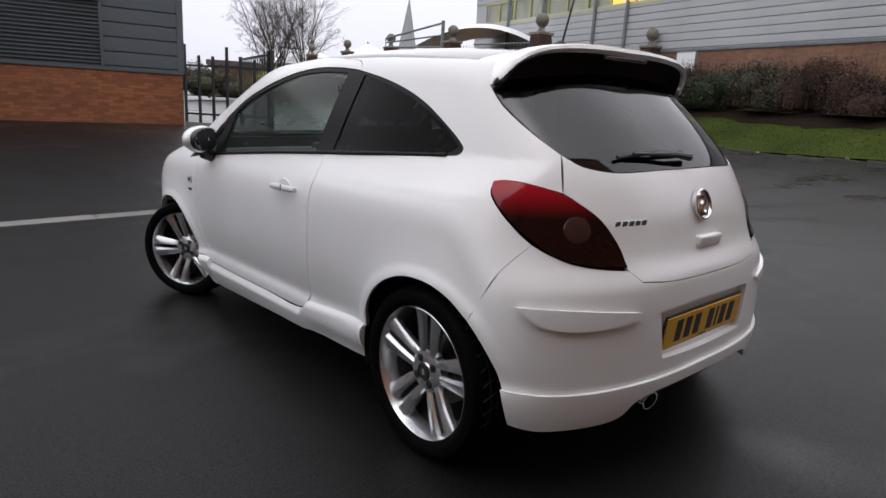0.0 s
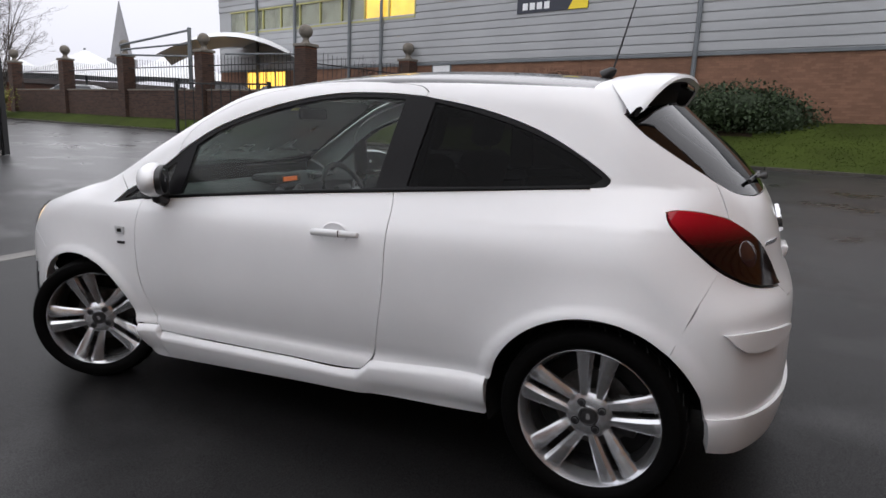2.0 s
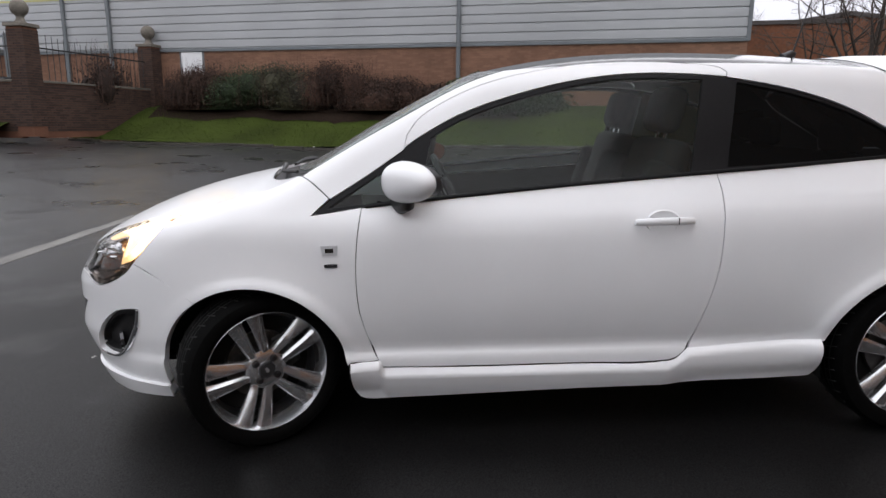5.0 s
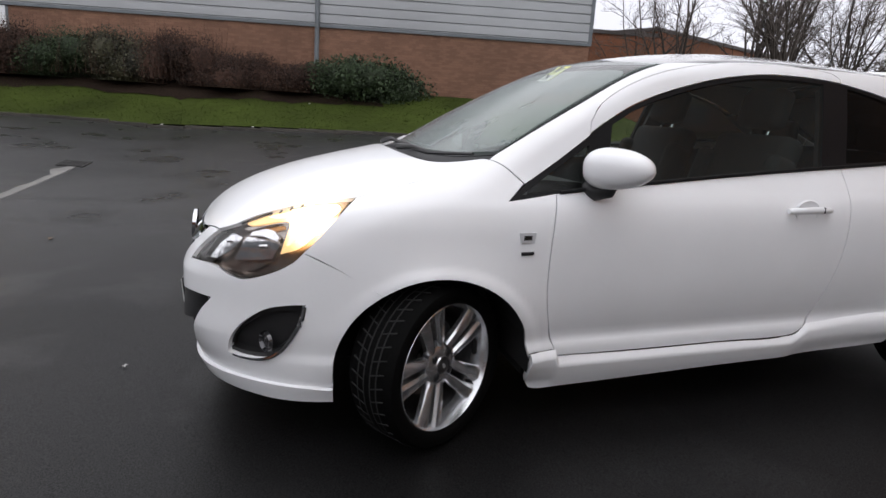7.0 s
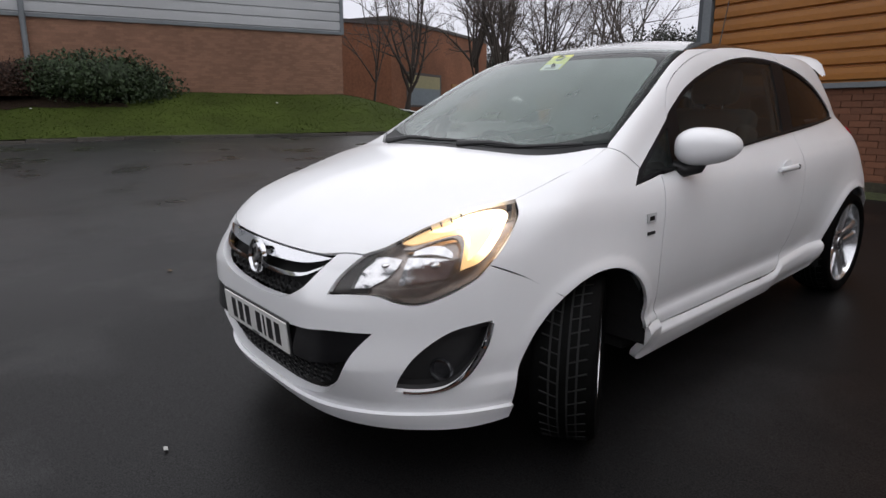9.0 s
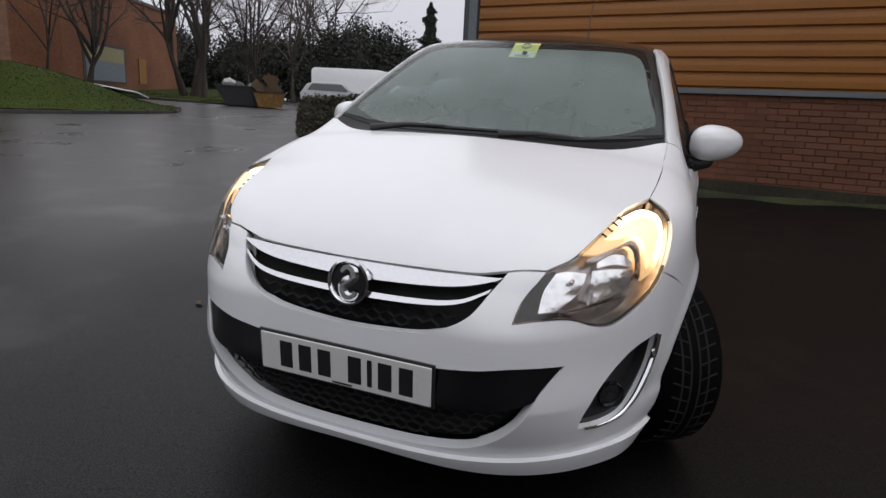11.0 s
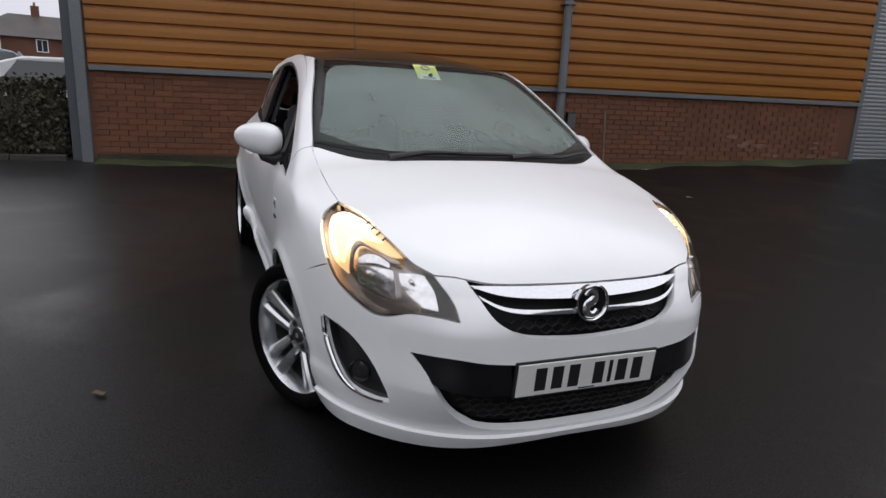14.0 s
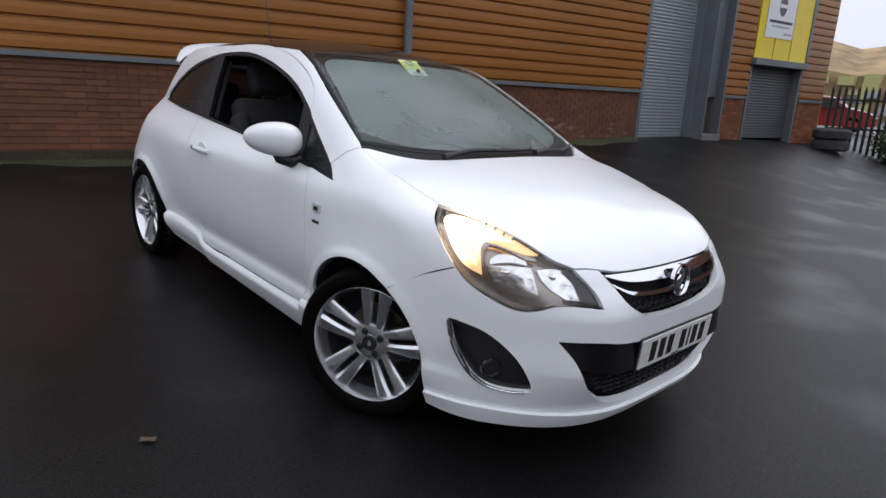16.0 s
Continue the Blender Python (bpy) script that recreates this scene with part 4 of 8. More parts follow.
# ---- small things on the flanks ----
def on_side(y, z, off=0.0, k=1):
    p = onto([(3, y, z)], (-1, 0, 0), 6, 300)[0]
    return Vector((p + normal(p[None])[0] * off) * (k, 1, 1))


for k in (1, -1):
    # door handle with its cup
    at = on_side(-0.275, 0.848, 0.0, k)
    bm = lathe([(0.0008, 0.0005), (0.0010, 0.030), (0.0045, 0.044), (0.0055, 0.047), (0.0005, 0.052)], 28, "x")
    bmesh.ops.transform(bm, matrix=Matrix.Translation(at) @ Matrix.Diagonal((k, 1.25, 0.92, 1)), verts=bm.verts)
    cup = part("handle_cup", bm, white_paint, car, smooth=True)
    bm = bmesh.new()
    n_ = 14
    rings = []
    for i in range(n_ + 1):
        t = i / n_
        yy = -0.172 - 0.212 * t
        out = 0.012 + 0.024 * math.sin(math.pi * t) ** 0.45
        hh = 0.0145 * (0.75 + 0.25 * math.sin(math.pi * t) ** 0.5)
        c = on_side(yy, 0.849, out, k)
        rings.append([bm.verts.new(c + Vector((k * 0.010 * math.cos(a), 0, hh * math.sin(a)))) for a in np.linspace(0, 2 * math.pi, 11)[:-1]])
    for r0, r1 in zip(rings, rings[1:]):
        for i in range(10):
            bm.faces.new((r0[i], r0[(i + 1) % 10], r1[(i + 1) % 10], r1[i]))
    bm.faces.new(rings[0]), bm.faces.new(rings[-1])
    hb = part("door_handle", bm, white_paint, car, "white body-coloured door handle", smooth=True)
    seam = on_side(-0.318, 0.849, 0.0405, k)
    part("handle_seam", box(-0.006, 0.006, -0.0010, 0.0010, -0.0115, 0.0115, m=Matrix.Translation(seam)), trim_black, hb)
    # wing emblem and its small script bar
    bm = prism([(-0.026, -0.018), (0.026, -0.018), (0.031, 0.018), (-0.031, 0.018)], 0.005)
    m = Matrix.Translation(on_side(0.934, 0.780, 0.001, k)) @ pose(0, 0, 0, 0, 0, 90 if k > 0 else -90) @ pose(0, 0, 0, 0, 0, 180)
    bmesh.ops.transform(bm, matrix=m, verts=bm.verts)
    em = part("wing_emblem", bm, badge_silver, car, "small chrome and dark wing emblem")
    part("emblem_field", box(-0.015, 0.015, -0.001, 0.0062, -0.008, 0.008, m=m), lamp_dark, em)
    part("script_bar", box(-0.024, 0.024, -0.001, 0.004, -0.009, 0.003, 0.001, Matrix.Translation(on_side(0.932, 0.726, 0.001, k)) @ pose(0, 0, 0, 0, 0, 90 if k > 0 else -90) @ pose(0, 0, 0, 0, 0, 180)), ink, car, "plain dark bar in place of lettering")
    # door mirror: a pod swept back, its glass turned to the rear and inwards
    sweep = radians(42)
    pod = Matrix.Translation((k * 0.872, 0.622, 1.024)) @ Matrix(((k * math.cos(sweep), k * math.sin(sweep), 0, 0), (-math.sin(sweep), math.cos(sweep), 0, 0), (0, 0, 1, 0), (0, 0, 0, 1)))
    bm = bmesh.new()
    bmesh.ops.create_uvsphere(bm, u_segments=32, v_segments=20, radius=1)
    for v in bm.verts:
        c = v.co
        u, d, h = (math.copysign(abs(q) ** e, q) for q, e in ((c.x, 0.82), (c.y, 0.9), (c.z, 0.85)))
        c.x, c.y = 0.127 * u, (0.074 if d > 0 else 0.034) * d * (1 - 0.16 * u)
        c.z = 0.072 * h * (1 - 0.13 * u - 0.06 * u * u) + (0.006 * u if h < 0 else -0.002 * u)
    bmesh.ops.transform(bm, matrix=pod, verts=bm.verts)
    bmesh.ops.recalc_face_normals(bm, faces=bm.faces)
    mirror = part("door_mirror", bm, white_paint, car, "white door mirror with a black foot", smooth=True)
    loop = [(0.110 * math.copysign(abs(math.cos(a)) ** 0.75, math.cos(a)), 0.057 * math.copysign(abs(math.sin(a)) ** 0.8, math.sin(a)) * (1 - 0.20 * math.cos(a))) for a in np.linspace(0, 2 * math.pi, 37)[:-1]]
    bm = bmesh.new()
    rings = [[bm.verts.new((x * g, y, z * g)) for x, z in loop] for g, y in ((1.10, -0.012), (1.09, -0.034), (1.03, -0.038), (0.98, -0.032))]
    for r0, r1 in zip(rings, rings[1:]):
        for i in range(36):
            bm.faces.new((r0[i], r0[(i + 1) % 36], r1[(i + 1) % 36], r1[i]))
    bmesh.ops.transform(bm, matrix=pod, verts=bm.verts)
    bmesh.ops.recalc_face_normals(bm, faces=bm.faces)
    part("mirror_rim", bm, black_plastic, mirror, smooth=True)
    bm = bmesh.new()
    bm.faces.new([bm.verts.new((x * 0.985, -0.0345, z * 0.985)) for x, z in loop])
    bmesh.ops.transform(bm, matrix=pod, verts=bm.verts)
    part("mirror_glass", bm, mat("mirror_glass", (0.75, 0.77, 0.78), 0.02, 1.0), mirror, "mirror glass")
    bm = add_tube(bmesh.new(), [(k * 0.872, 0.632, 0.985), (k * 0.848, 0.642, 0.945), (k * 0.806, 0.664, 0.932), (k * 0.765, 0.69, 0.946)], [0.020, 0.028, 0.030, 0.026], 14)
    part("mirror_foot", bm, black_plastic, mirror, "black mirror foot", smooth=True)
    # black belt moulding under the windows
    pts = [on_side(y, z, 0.003, k) for y, z in ((0.80, 0.931), (0.47, 0.957), (0.05, 0.986), (-0.37, 1.010), (-0.49, 1.016), (-0.8, 1.031), (-1.20, 1.048))]
    part("belt_moulding", add_tube(bmesh.new(), [p for p in smooth_loop(np.array(pts), [False] * 7, False, 0.06)] + [pts[-1]], 0.0075, 8), trim_black, car, "black belt moulding", smooth=True)
    # inner arches
    for yc in (1.2555, -1.2555):
        bm = bmesh.new()
        rings = []
        for x in (0.42, 0.60, 0.80, 0.822):
            rings.append([bm.verts.new((k * min(x, 0.815 - 0.55 * max(0.0, abs(yc + 0.362 * math.cos(a)) - 1.38)), yc + 0.362 * math.cos(a), 0.305 + 0.350 * math.sin(a))) for a in np.linspace(radians(-14), radians(188), 26)])
        for r0, r1 in zip(rings, rings[1:]):
            for i in range(25):
                bm.faces.new((r0[i], r0[i + 1], r1[i + 1], r1[i]))
        bm.faces.new(rings[0])
        part("wheel_arch_liner", bm, dark_inner, car)


# ---- wheels: five twin spokes ----
def wheel(at, steer, k, spin):
    w = new("wheel")
    w.parent = car
    w.matrix_local = Matrix.Translation(at) @ pose(0, 0, 0, 0, 0, steer) @ (pose(0, 0, 0, 0, 0, 0) if k > 0 else pose(0, 0, 0, 0, 0, 180)) @ pose(0, 0, 0, spin, 0, 0)
    R = 0.306
    prof = [(-0.10, 0.235), (-0.112, 0.262), (-0.108, 0.288), (-0.085, R - 0.004), (-0.04, R), (0.04, R), (0.085, R - 0.004), (0.104, 0.290), (0.110, 0.268), (0.104, 0.246), (0.090, 0.233), (0.0, 0.222)]
    tyre = part("tyre", lathe(prof, 72), rubber, w, "black low-profile tyre", smooth=True)
    for j, x in enumerate((-0.045, -0.015, 0.015, 0.045)):
        part("tread_groove", lathe([(x - 0.0035, R + 0.0012), (x + 0.0035, R + 0.0012)], 60), dark_inner, tyre)
    bm = bmesh.new()
    for j in range(40):
        for s in (-1, 1):
            a = 2 * math.pi * (j + 0.25 * s) / 40
            add_box(bm, 0.05 * s - 0.03, 0.05 * s + 0.03, -0.0022, 0.0022, R - 0.003, R + 0.0010, m=pose(0, 0, 0, math.degrees(a), 0, 0) @ pose(0, 0, 0, 0, 0, 18 * s))
    part("tread_pattern", bm, dark_inner, tyre)["kind"] = "stuff"
    rim = part("rim", lathe([(0.088, 0.236), (0.095, 0.237), (0.097, 0.2345), (0.090, 0.231), (0.060, 0.221), (0.030, 0.214)], 64), alloy, w, "silver rim", smooth=True)
    part("barrel", lathe([(0.030, 0.2135), (0.01, 0.205), (-0.09, 0.212), (-0.10, 0.232)], 48), alloy_dark, w, smooth=True)
    part("brake_disc", lathe([(-0.012, 0.06), (-0.012, 0.135), (-0.03, 0.135), (-0.03, 0.06)], 40), steel, w, smooth=True)
    part("brake_backing", lathe([(-0.05, 0.01), (-0.05, 0.208)], 40), dark_inner, w)
    part("brake_caliper", box(-0.07, -0.005, 0.07, 0.15, -0.075, 0.075, 0.012), alloy_dark, w)
    hub = part("hub", lathe([(0.052, 0.002), (0.070, 0.030), (0.071, 0.033), (0.066, 0.036), (0.066, 0.060), (0.058, 0.078), (0.030, 0.082)], 40), alloy, w, smooth=True)
    part("hub_cap", lathe([(0.0735, 0.001), (0.0735, 0.024), (0.070, 0.027), (0.0755, 0.029), (0.0735, 0.032), (0.066, 0.033)], 32), alloy_dark, hub, "small round hub cap", smooth=True)
    bm = prism([(-0.008, -0.007), (0.002, -0.011), (0.007, -0.004), (0.002, 0.002), (0.008, 0.008), (-0.002, 0.011), (-0.006, 0.002)], 0.003)
    bmesh.ops.transform(bm, matrix=Matrix.Translation((0.0728, 0, 0)) @ pose(0, 0, 0, 0, 0, -90), verts=bm.verts)
    part("cap_shape", bm, silver_trim, hub)
    for j in range(4):
        a = radians(35 + 90 * j)
        bm = lathe([(0.0675, 0.0145), (0.0672, 0.0105), (0.064, 0.0085), (0.071, 0.0080), (0.072, 0.0005)], 14)
        bmesh.ops.translate(bm, vec=(0, 0.050 * math.cos(a), 0.050 * math.sin(a)), verts=bm.verts)
        part("wheel_bolt", bm, ink, hub)
    for j in range(5):
        for s in (-1, 1):
            bm = bmesh.new()
            rows = []
            for t in np.linspace(0, 1, 9):
                r = 0.050 + 0.183 * t
                mid = s * (0.0245 + 0.0175 * t)
                half = 0.0150 + 0.0140 * t + 0.004 * t**4
                front = 0.060 + 0.012 * math.sin(math.pi * t * 0.85) + 0.018 * t**3
                back = front - 0.034 + 0.010 * t
                lo_, hi_ = mid - half, mid + half
                ridge = mid - s * half * 0.55
                rows.append([bm.verts.new(v) for v in ((back, lo_, r), (front - 0.009, lo_, r), (front - 0.002, lo_ + half * 0.35, r), (front, ridge, r), (front - 0.003, hi_ - half * 0.35, r), (front - 0.010, hi_, r), (back, hi_, r))])
            for r0, r1 in zip(rows, rows[1:]):
                for i in range(6):
                    bm.faces.new((r0[i], r0[i + 1], r1[i + 1], r1[i]))
                bm.faces.new((r0[6], r0[0], r1[0], r1[6]))
            bmesh.ops.transform(bm, matrix=pose(0, 0, 0, 72 * j, 0, 0), verts=bm.verts)
            part("spoke", bm, alloy, w, smooth=True)
    bm = add_tube(bmesh.new(), [(0.045, 0.0, -0.214), (0.070, 0.0, -0.206)], [0.006, 0.005], 8)
    bmesh.ops.transform(bm, matrix=pose(0, 0, 0, 36, 0, 0), verts=bm.verts)
    part("valve", bm, ink, w)
    return w


STEER = 33
wheel((0.735, -1.2555, 0.306), 0, 1, 20)
wheel((-0.735, -1.2555, 0.306), 0, -1, -6)
wheel((0.728, 1.2555, 0.306), STEER - 5, 1, -5)
wheel((-0.735, 1.2555, 0.306), STEER, -1, 18)


# ---- cabin ----
part("cabin_floor", box(-0.68, 0.68, -0.86, 0.86, 0.26, 0.30, 0.01), cabin, car)
part("boot_floor", box(-0.42, 0.42, -1.66, -0.90, 0.30, 0.56, 0.01), cabin, car)
part("bulkhead", box(-0.66, 0.66, 1.02, 1.06, 0.28, 1.02), dark_inner, car)
pair("door_card", SIDE, "s .80,.32c -.45,.34c -.49,.98c .80,.915c", cabin, car, off=-0.055, thick=0.02, label="dark grey inner door lining")
pair("rear_side_lining", SIDE, "s -.50,.60c -1.35,.62c -1.30,1.03c -.52,1.0c", cabin, car, off=-0.06, thick=0.02)
pair("side_lining_lower", SIDE, "s -.50,.34c -.88,.38c -.95,.62c -.52,.62c", dark_inner, car, off=-0.06, thick=0.02)
pair("pillar_lining", SIDE, "s -.42,1.03c -.56,1.04c -.60,1.33c -.49,1.35c", cabin, car, off=-0.045, thick=0.02)
pair("rear_pillar_lining", SIDE, "s -1.20,1.08c -1.35,1.05c -1.28,1.25c -1.0,1.22 -.9,1.27c", cabin, car, off=-0.05, thick=0.02)
skin("headlining", FROM_TOP, both("t 0,.33 .30,.29 .515,.23c .535,0 .53,-.5 .505,-.9 .45,-1.20c 0,-1.24"), headliner, car, off=-0.035, thick=0.01, label="pale grey headlining")
# dashboard: a swept shelf with a hooded cluster and a centre stack
bm = bmesh.new()
cols = []
for x in np.linspace(-0.70, 0.70, 21):
    curve_ = 0.05 * (x / 0.7) ** 2
    hump = 0.035 * math.exp(-((x - 0.36) / 0.17) ** 2)
    ring = [(1.04 - curve_, 0.955), (0.86 - curve_, 0.965 + hump * 0.6), (0.72 - curve_, 0.955 + hump), (0.65 - curve_, 0.915 + hump * 0.5), (0.645 - curve_, 0.80), (0.70 - curve_, 0.66), (0.80, 0.56), (1.02, 0.54)]
    cols.append([bm.verts.new((x, y, z)) for y, z in ring])
for c0, c1 in zip(cols, cols[1:]):
    for i in range(7):
        bm.faces.new((c0[i], c0[i + 1], c1[i + 1], c1[i]))
dash = part("dashboard", bm, cabin, car, "dark grey dashboard with round vents", smooth=True)
part("centre_stack", box(-0.13, 0.13, 0.60, 0.72, 0.55, 0.90, 0.02), silver_trim, dash)
part("radio_face", box(-0.115, 0.115, 0.590, 0.602, 0.66, 0.84, 0.004), gloss_black, dash)
part("display_hood", box(-0.11, 0.11, 0.62, 0.80, 0.945, 0.995, 0.02), cabin, dash)
part("display", box(-0.055, 0.055, 0.612, 0.622, 0.956, 0.980, 0.002), orange_lit, dash, "lit orange display")
for x in (-0.60, -0.08, 0.08, 0.60):
    part("air_vent", lathe([(0.0, 0.010), (-0.006, 0.030), (0.004, 0.040), (-0.004, 0.046)], 24, "y"), silver_trim, dash, smooth=True).location = (x, 0.628 - 0.04 * (abs(x) > 0.3), 0.885)
# steering wheel on the right
bm = bmesh.new()
ring = [Vector((0.185 * math.cos(a), 0, 0.185 * math.sin(a))) for a in np.linspace(0, 2 * math.pi, 41)]
add_tube(bm, ring, 0.016, 10, cap=False)
sw = part("steering_wheel", put(bm, Matrix.Translation((0.36, 0.50, 0.86)) @ pose(0, 0, 0, -25, 0, 0) @ pose(0, 0, 0, 0, 0, 0)), cabin, car, smooth=True)
part("wheel_boss", put(box(-0.07, 0.07, -0.03, 0.03, -0.055, 0.05, 0.02), Matrix.Translation((0.36, 0.515, 0.86)) @ pose(0, 0, 0, -25, 0, 0)), cabin, sw, smooth=True)
for a in (0, 180, 270):
    part("wheel_spoke", put(box(0.06, 0.18, -0.012, 0.012, -0.018, 0.018, 0.006), Matrix.Translation((0.36, 0.512, 0.86)) @ pose(0, 0, 0, -25, 0, 0) @ pose(0, 0, 0, 0, -a, 0)), silver_trim, sw)
part("steering_column", add_tube(bmesh.new(), [(0.36, 0.53, 0.855), (0.36, 0.75, 0.75)], [0.045, 0.05], 12), cabin, sw)
part("instrument_cluster", box(0.24, 0.48, 0.66, 0.70, 0.90, 0.985, 0.02), gloss_black, dash)


def seat(x, y):
    s = new("seat")
    s.parent = car
    s.location = (x, y, 0)
    part("seat_cushion", box(-0.24, 0.24, -0.25, 0.27, 0.42, 0.58, 0.05, pose(0, 0, 0, 4, 0, 0), segments=3), seat_cloth, s, smooth=True)
    for k in (-1, 1):
        part("side_bolster", box(k * 0.245 - 0.035, k * 0.245 + 0.035, -0.2, 0.22, 0.46, 0.64, 0.03, segments=3), seat_cloth, s, smooth=True)
        part("back_bolster", put(box(k * 0.225 - 0.04, k * 0.225 + 0.04, -0.02, 0.12, 0.05, 0.50, 0.035, segments=3), Matrix.Translation((0, -0.26, 0.55)) @ pose(0, 0, 0, 18, 0, 0)), seat_cloth, s, smooth=True)
    part("seat_back", put(box(-0.235, 0.235, -0.06, 0.07, 0.0, 0.60, 0.05, segments=3), Matrix.Translation((0, -0.26, 0.55)) @ pose(0, 0, 0, 18, 0, 0)), seat_cloth, s, smooth=True)
    part("headrest", put(box(-0.13, 0.13, -0.045, 0.055, 0.62, 0.81, 0.045, segments=3), Matrix.Translation((0, -0.26, 0.55)) @ pose(0, 0, 0, 15, 0, 0)), seat_cloth, s, smooth=True)
    for k in (-0.05, 0.05):
        part("headrest_post", put(add_tube(bmesh.new(), [(k, 0, 0.55), (k, 0, 0.66)], 0.006, 8), Matrix.Translation((0, -0.26, 0.55)) @ pose(0, 0, 0, 16, 0, 0)), chrome, s)
    part("seat_base", box(-0.2, 0.2, -0.2, 0.22, 0.30, 0.45, 0.02), dark_inner, s)


seat(0.36, 0.02), seat(-0.36, 0.02)
part("rear_bench", box(-0.58, 0.58, -0.92, -0.50, 0.40, 0.58, 0.06, segments=3), seat_cloth, car, "dark cloth rear bench", smooth=True)
part("rear_bench_back", put(box(-0.58, 0.58, -0.06, 0.06, 0, 0.52, 0.05, segments=3), Matrix.Translation((0, -0.98, 0.55)) @ pose(0, 0, 0, 18, 0, 0)), seat_cloth, car, smooth=True)
for x in (-0.33, 0.33):
    part("rear_headrest", box(x - 0.12, x + 0.12, -1.22, -1.14, 1.04, 1.18, 0.035, segments=3), seat_cloth, car, smooth=True)
part("parcel_shelf", box(-0.52, 0.52, -1.55, -1.12, 0.96, 0.985, 0.01), cabin, car)
mir = part("interior_mirror", box(-0.11, 0.11, 0.43, 0.455, 1.285, 1.345, 0.02, segments=3), cabin, car, smooth=True)
part("mirror_stem", add_tube(bmesh.new(), [(0, 0.455, 1.33), (0, 0.52, 1.362)], 0.012, 8), cabin, mir)
def on_screen(x, y, off=0.0):
    p = onto([(x, y, 3)], (0, 0, -1), 6)[0]
    return Vector(p + normal(p[None])[0] * off)


tag_at = Matrix.Translation(on_screen(0.01, 0.485, -0.012)) @ pose(0, 0, 0, 58, 0, 0)
tag = part("windscreen_tag", put(box(-0.062, 0.062, -0.001, 0.001, -0.078, 0.062), tag_at), yellow_tag, car, "yellow paper tag inside the windscreen")
part("tag_label", put(box(-0.055, 0.055, 0.001, 0.003, -0.073, -0.022), tag_at), paper_white, tag)
part("tag_bar", put(box(-0.034, 0.034, 0.003, 0.004, -0.066, -0.050), tag_at), grey_mark, tag)
part("tag_hook", put(lathe([(0.0, 0.016), (0.004, 0.018), (0.0, 0.026)], 20, "y"), tag_at @ Matrix.Translation((0, 0.002, 0.034))), grey_mark, tag)
film = skin("windscreen_mist", SCREEN, both("t 0,1.158 .25,1.143 .465,1.078 .645,.95 .612,.80 .578,.66 .525,.46 .46,.40 .25,.43 0,.45"), mist_film, car, off=-0.020, thick=0.0005, label="thin milky condensation inside the windscreen")
film.visible_shadow = False
for name, a, b, c in (("wiper", (0.42, 1.225), (0.10, 1.220), (-0.17, 1.195)), ("wiper", (-0.12, 1.255), (-0.40, 1.190), (-0.62, 1.075))):
    arm = part("windscreen_wiper", add_tube(bmesh.new(), [on_screen(*a, 0.012), on_screen((a[0] + b[0]) / 2, (a[1] + b[1]) / 2 - 0.01, 0.020), on_screen(*b, 0.018)], [0.014, 0.010, 0.007], 8), black_plastic, car, "black windscreen wiper", smooth=True)
    mid = ((a[0] * 0.2 + b[0] * 0.8), (a[1] * 0.2 + b[1] * 0.8) - 0.01)
    part("wiper_blade", add_tube(bmesh.new(), [on_screen(a[0] * 0.75 + c[0] * 0.25, a[1] - 0.035, 0.012), on_screen(*b, 0.014), on_screen(*c, 0.010)], [0.006, 0.009, 0.006], 6), black_plastic, arm, smooth=True)
# underside, so that no light comes up through the car
part("underbody", box(-0.70, 0.70, -0.87, 0.87, 0.19, 0.23, 0.01), dark_inner, car)
part("underbody", box(-0.41, 0.41, 0.872, 1.86, 0.20, 0.235, 0.01), dark_inner, car)
part("underbody", box(-0.41, 0.41, -1.62, -0.872, 0.22, 0.25, 0.01), dark_inner, car)
part("engine_cover", box(-0.40, 0.40, 1.05, 1.9, 0.24, 0.62, 0.03), dark_inner, car)


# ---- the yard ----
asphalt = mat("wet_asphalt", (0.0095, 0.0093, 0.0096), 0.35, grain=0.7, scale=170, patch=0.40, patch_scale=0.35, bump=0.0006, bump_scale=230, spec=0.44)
concrete = mat("worn_concrete", (0.16, 0.155, 0.145), 0.7, grain=0.2, scale=60, patch=0.25, patch_scale=1.2, bump=0.001, bump_scale=120)
kerb_stone = mat("kerb_stone", (0.050, 0.046, 0.038), 0.85, grain=0.25, scale=50, patch=0.2, patch_scale=1, vary=0.15)
grass_mat = mat("winter_grass", (0.036, 0.050, 0.009), 0.9, grain=0.35, scale=30, patch=0.35, patch_scale=0.6, spec=0.1)
blade_mat = mat("grass_blades", (0.042, 0.060, 0.011), 0.85, island=0.2, patch=0.35, patch_scale=0.7, spec=0.1)
soil = mat("leafy_soil", (0.020, 0.013, 0.009), 0.95, grain=0.5, scale=18, bump=0.01, bump_scale=25, spec=0.1)
iron = mat("cast_iron_grate", (0.015, 0.014, 0.013), 0.6, 0.3, grain=0.3, scale=60)
mortar = mat("mortar", (0.125, 0.053, 0.030), 0.95, grain=0.2, scale=80, patch=0.2, patch_scale=1)
salt_white = mat("salt_bloom", (0.20, 0.115, 0.085), 0.95, grain=0.6, scale=30, patch=0.4, patch_scale=6)
mortar_buff = mat("buff_mortar", (0.175, 0.098, 0.066), 0.95, grain=0.2, scale=80, patch=0.2, patch_scale=1)
mortar_orange = mat("orange_mortar", (0.15, 0.060, 0.030), 0.95, grain=0.2, scale=80, patch=0.2, patch_scale=1)
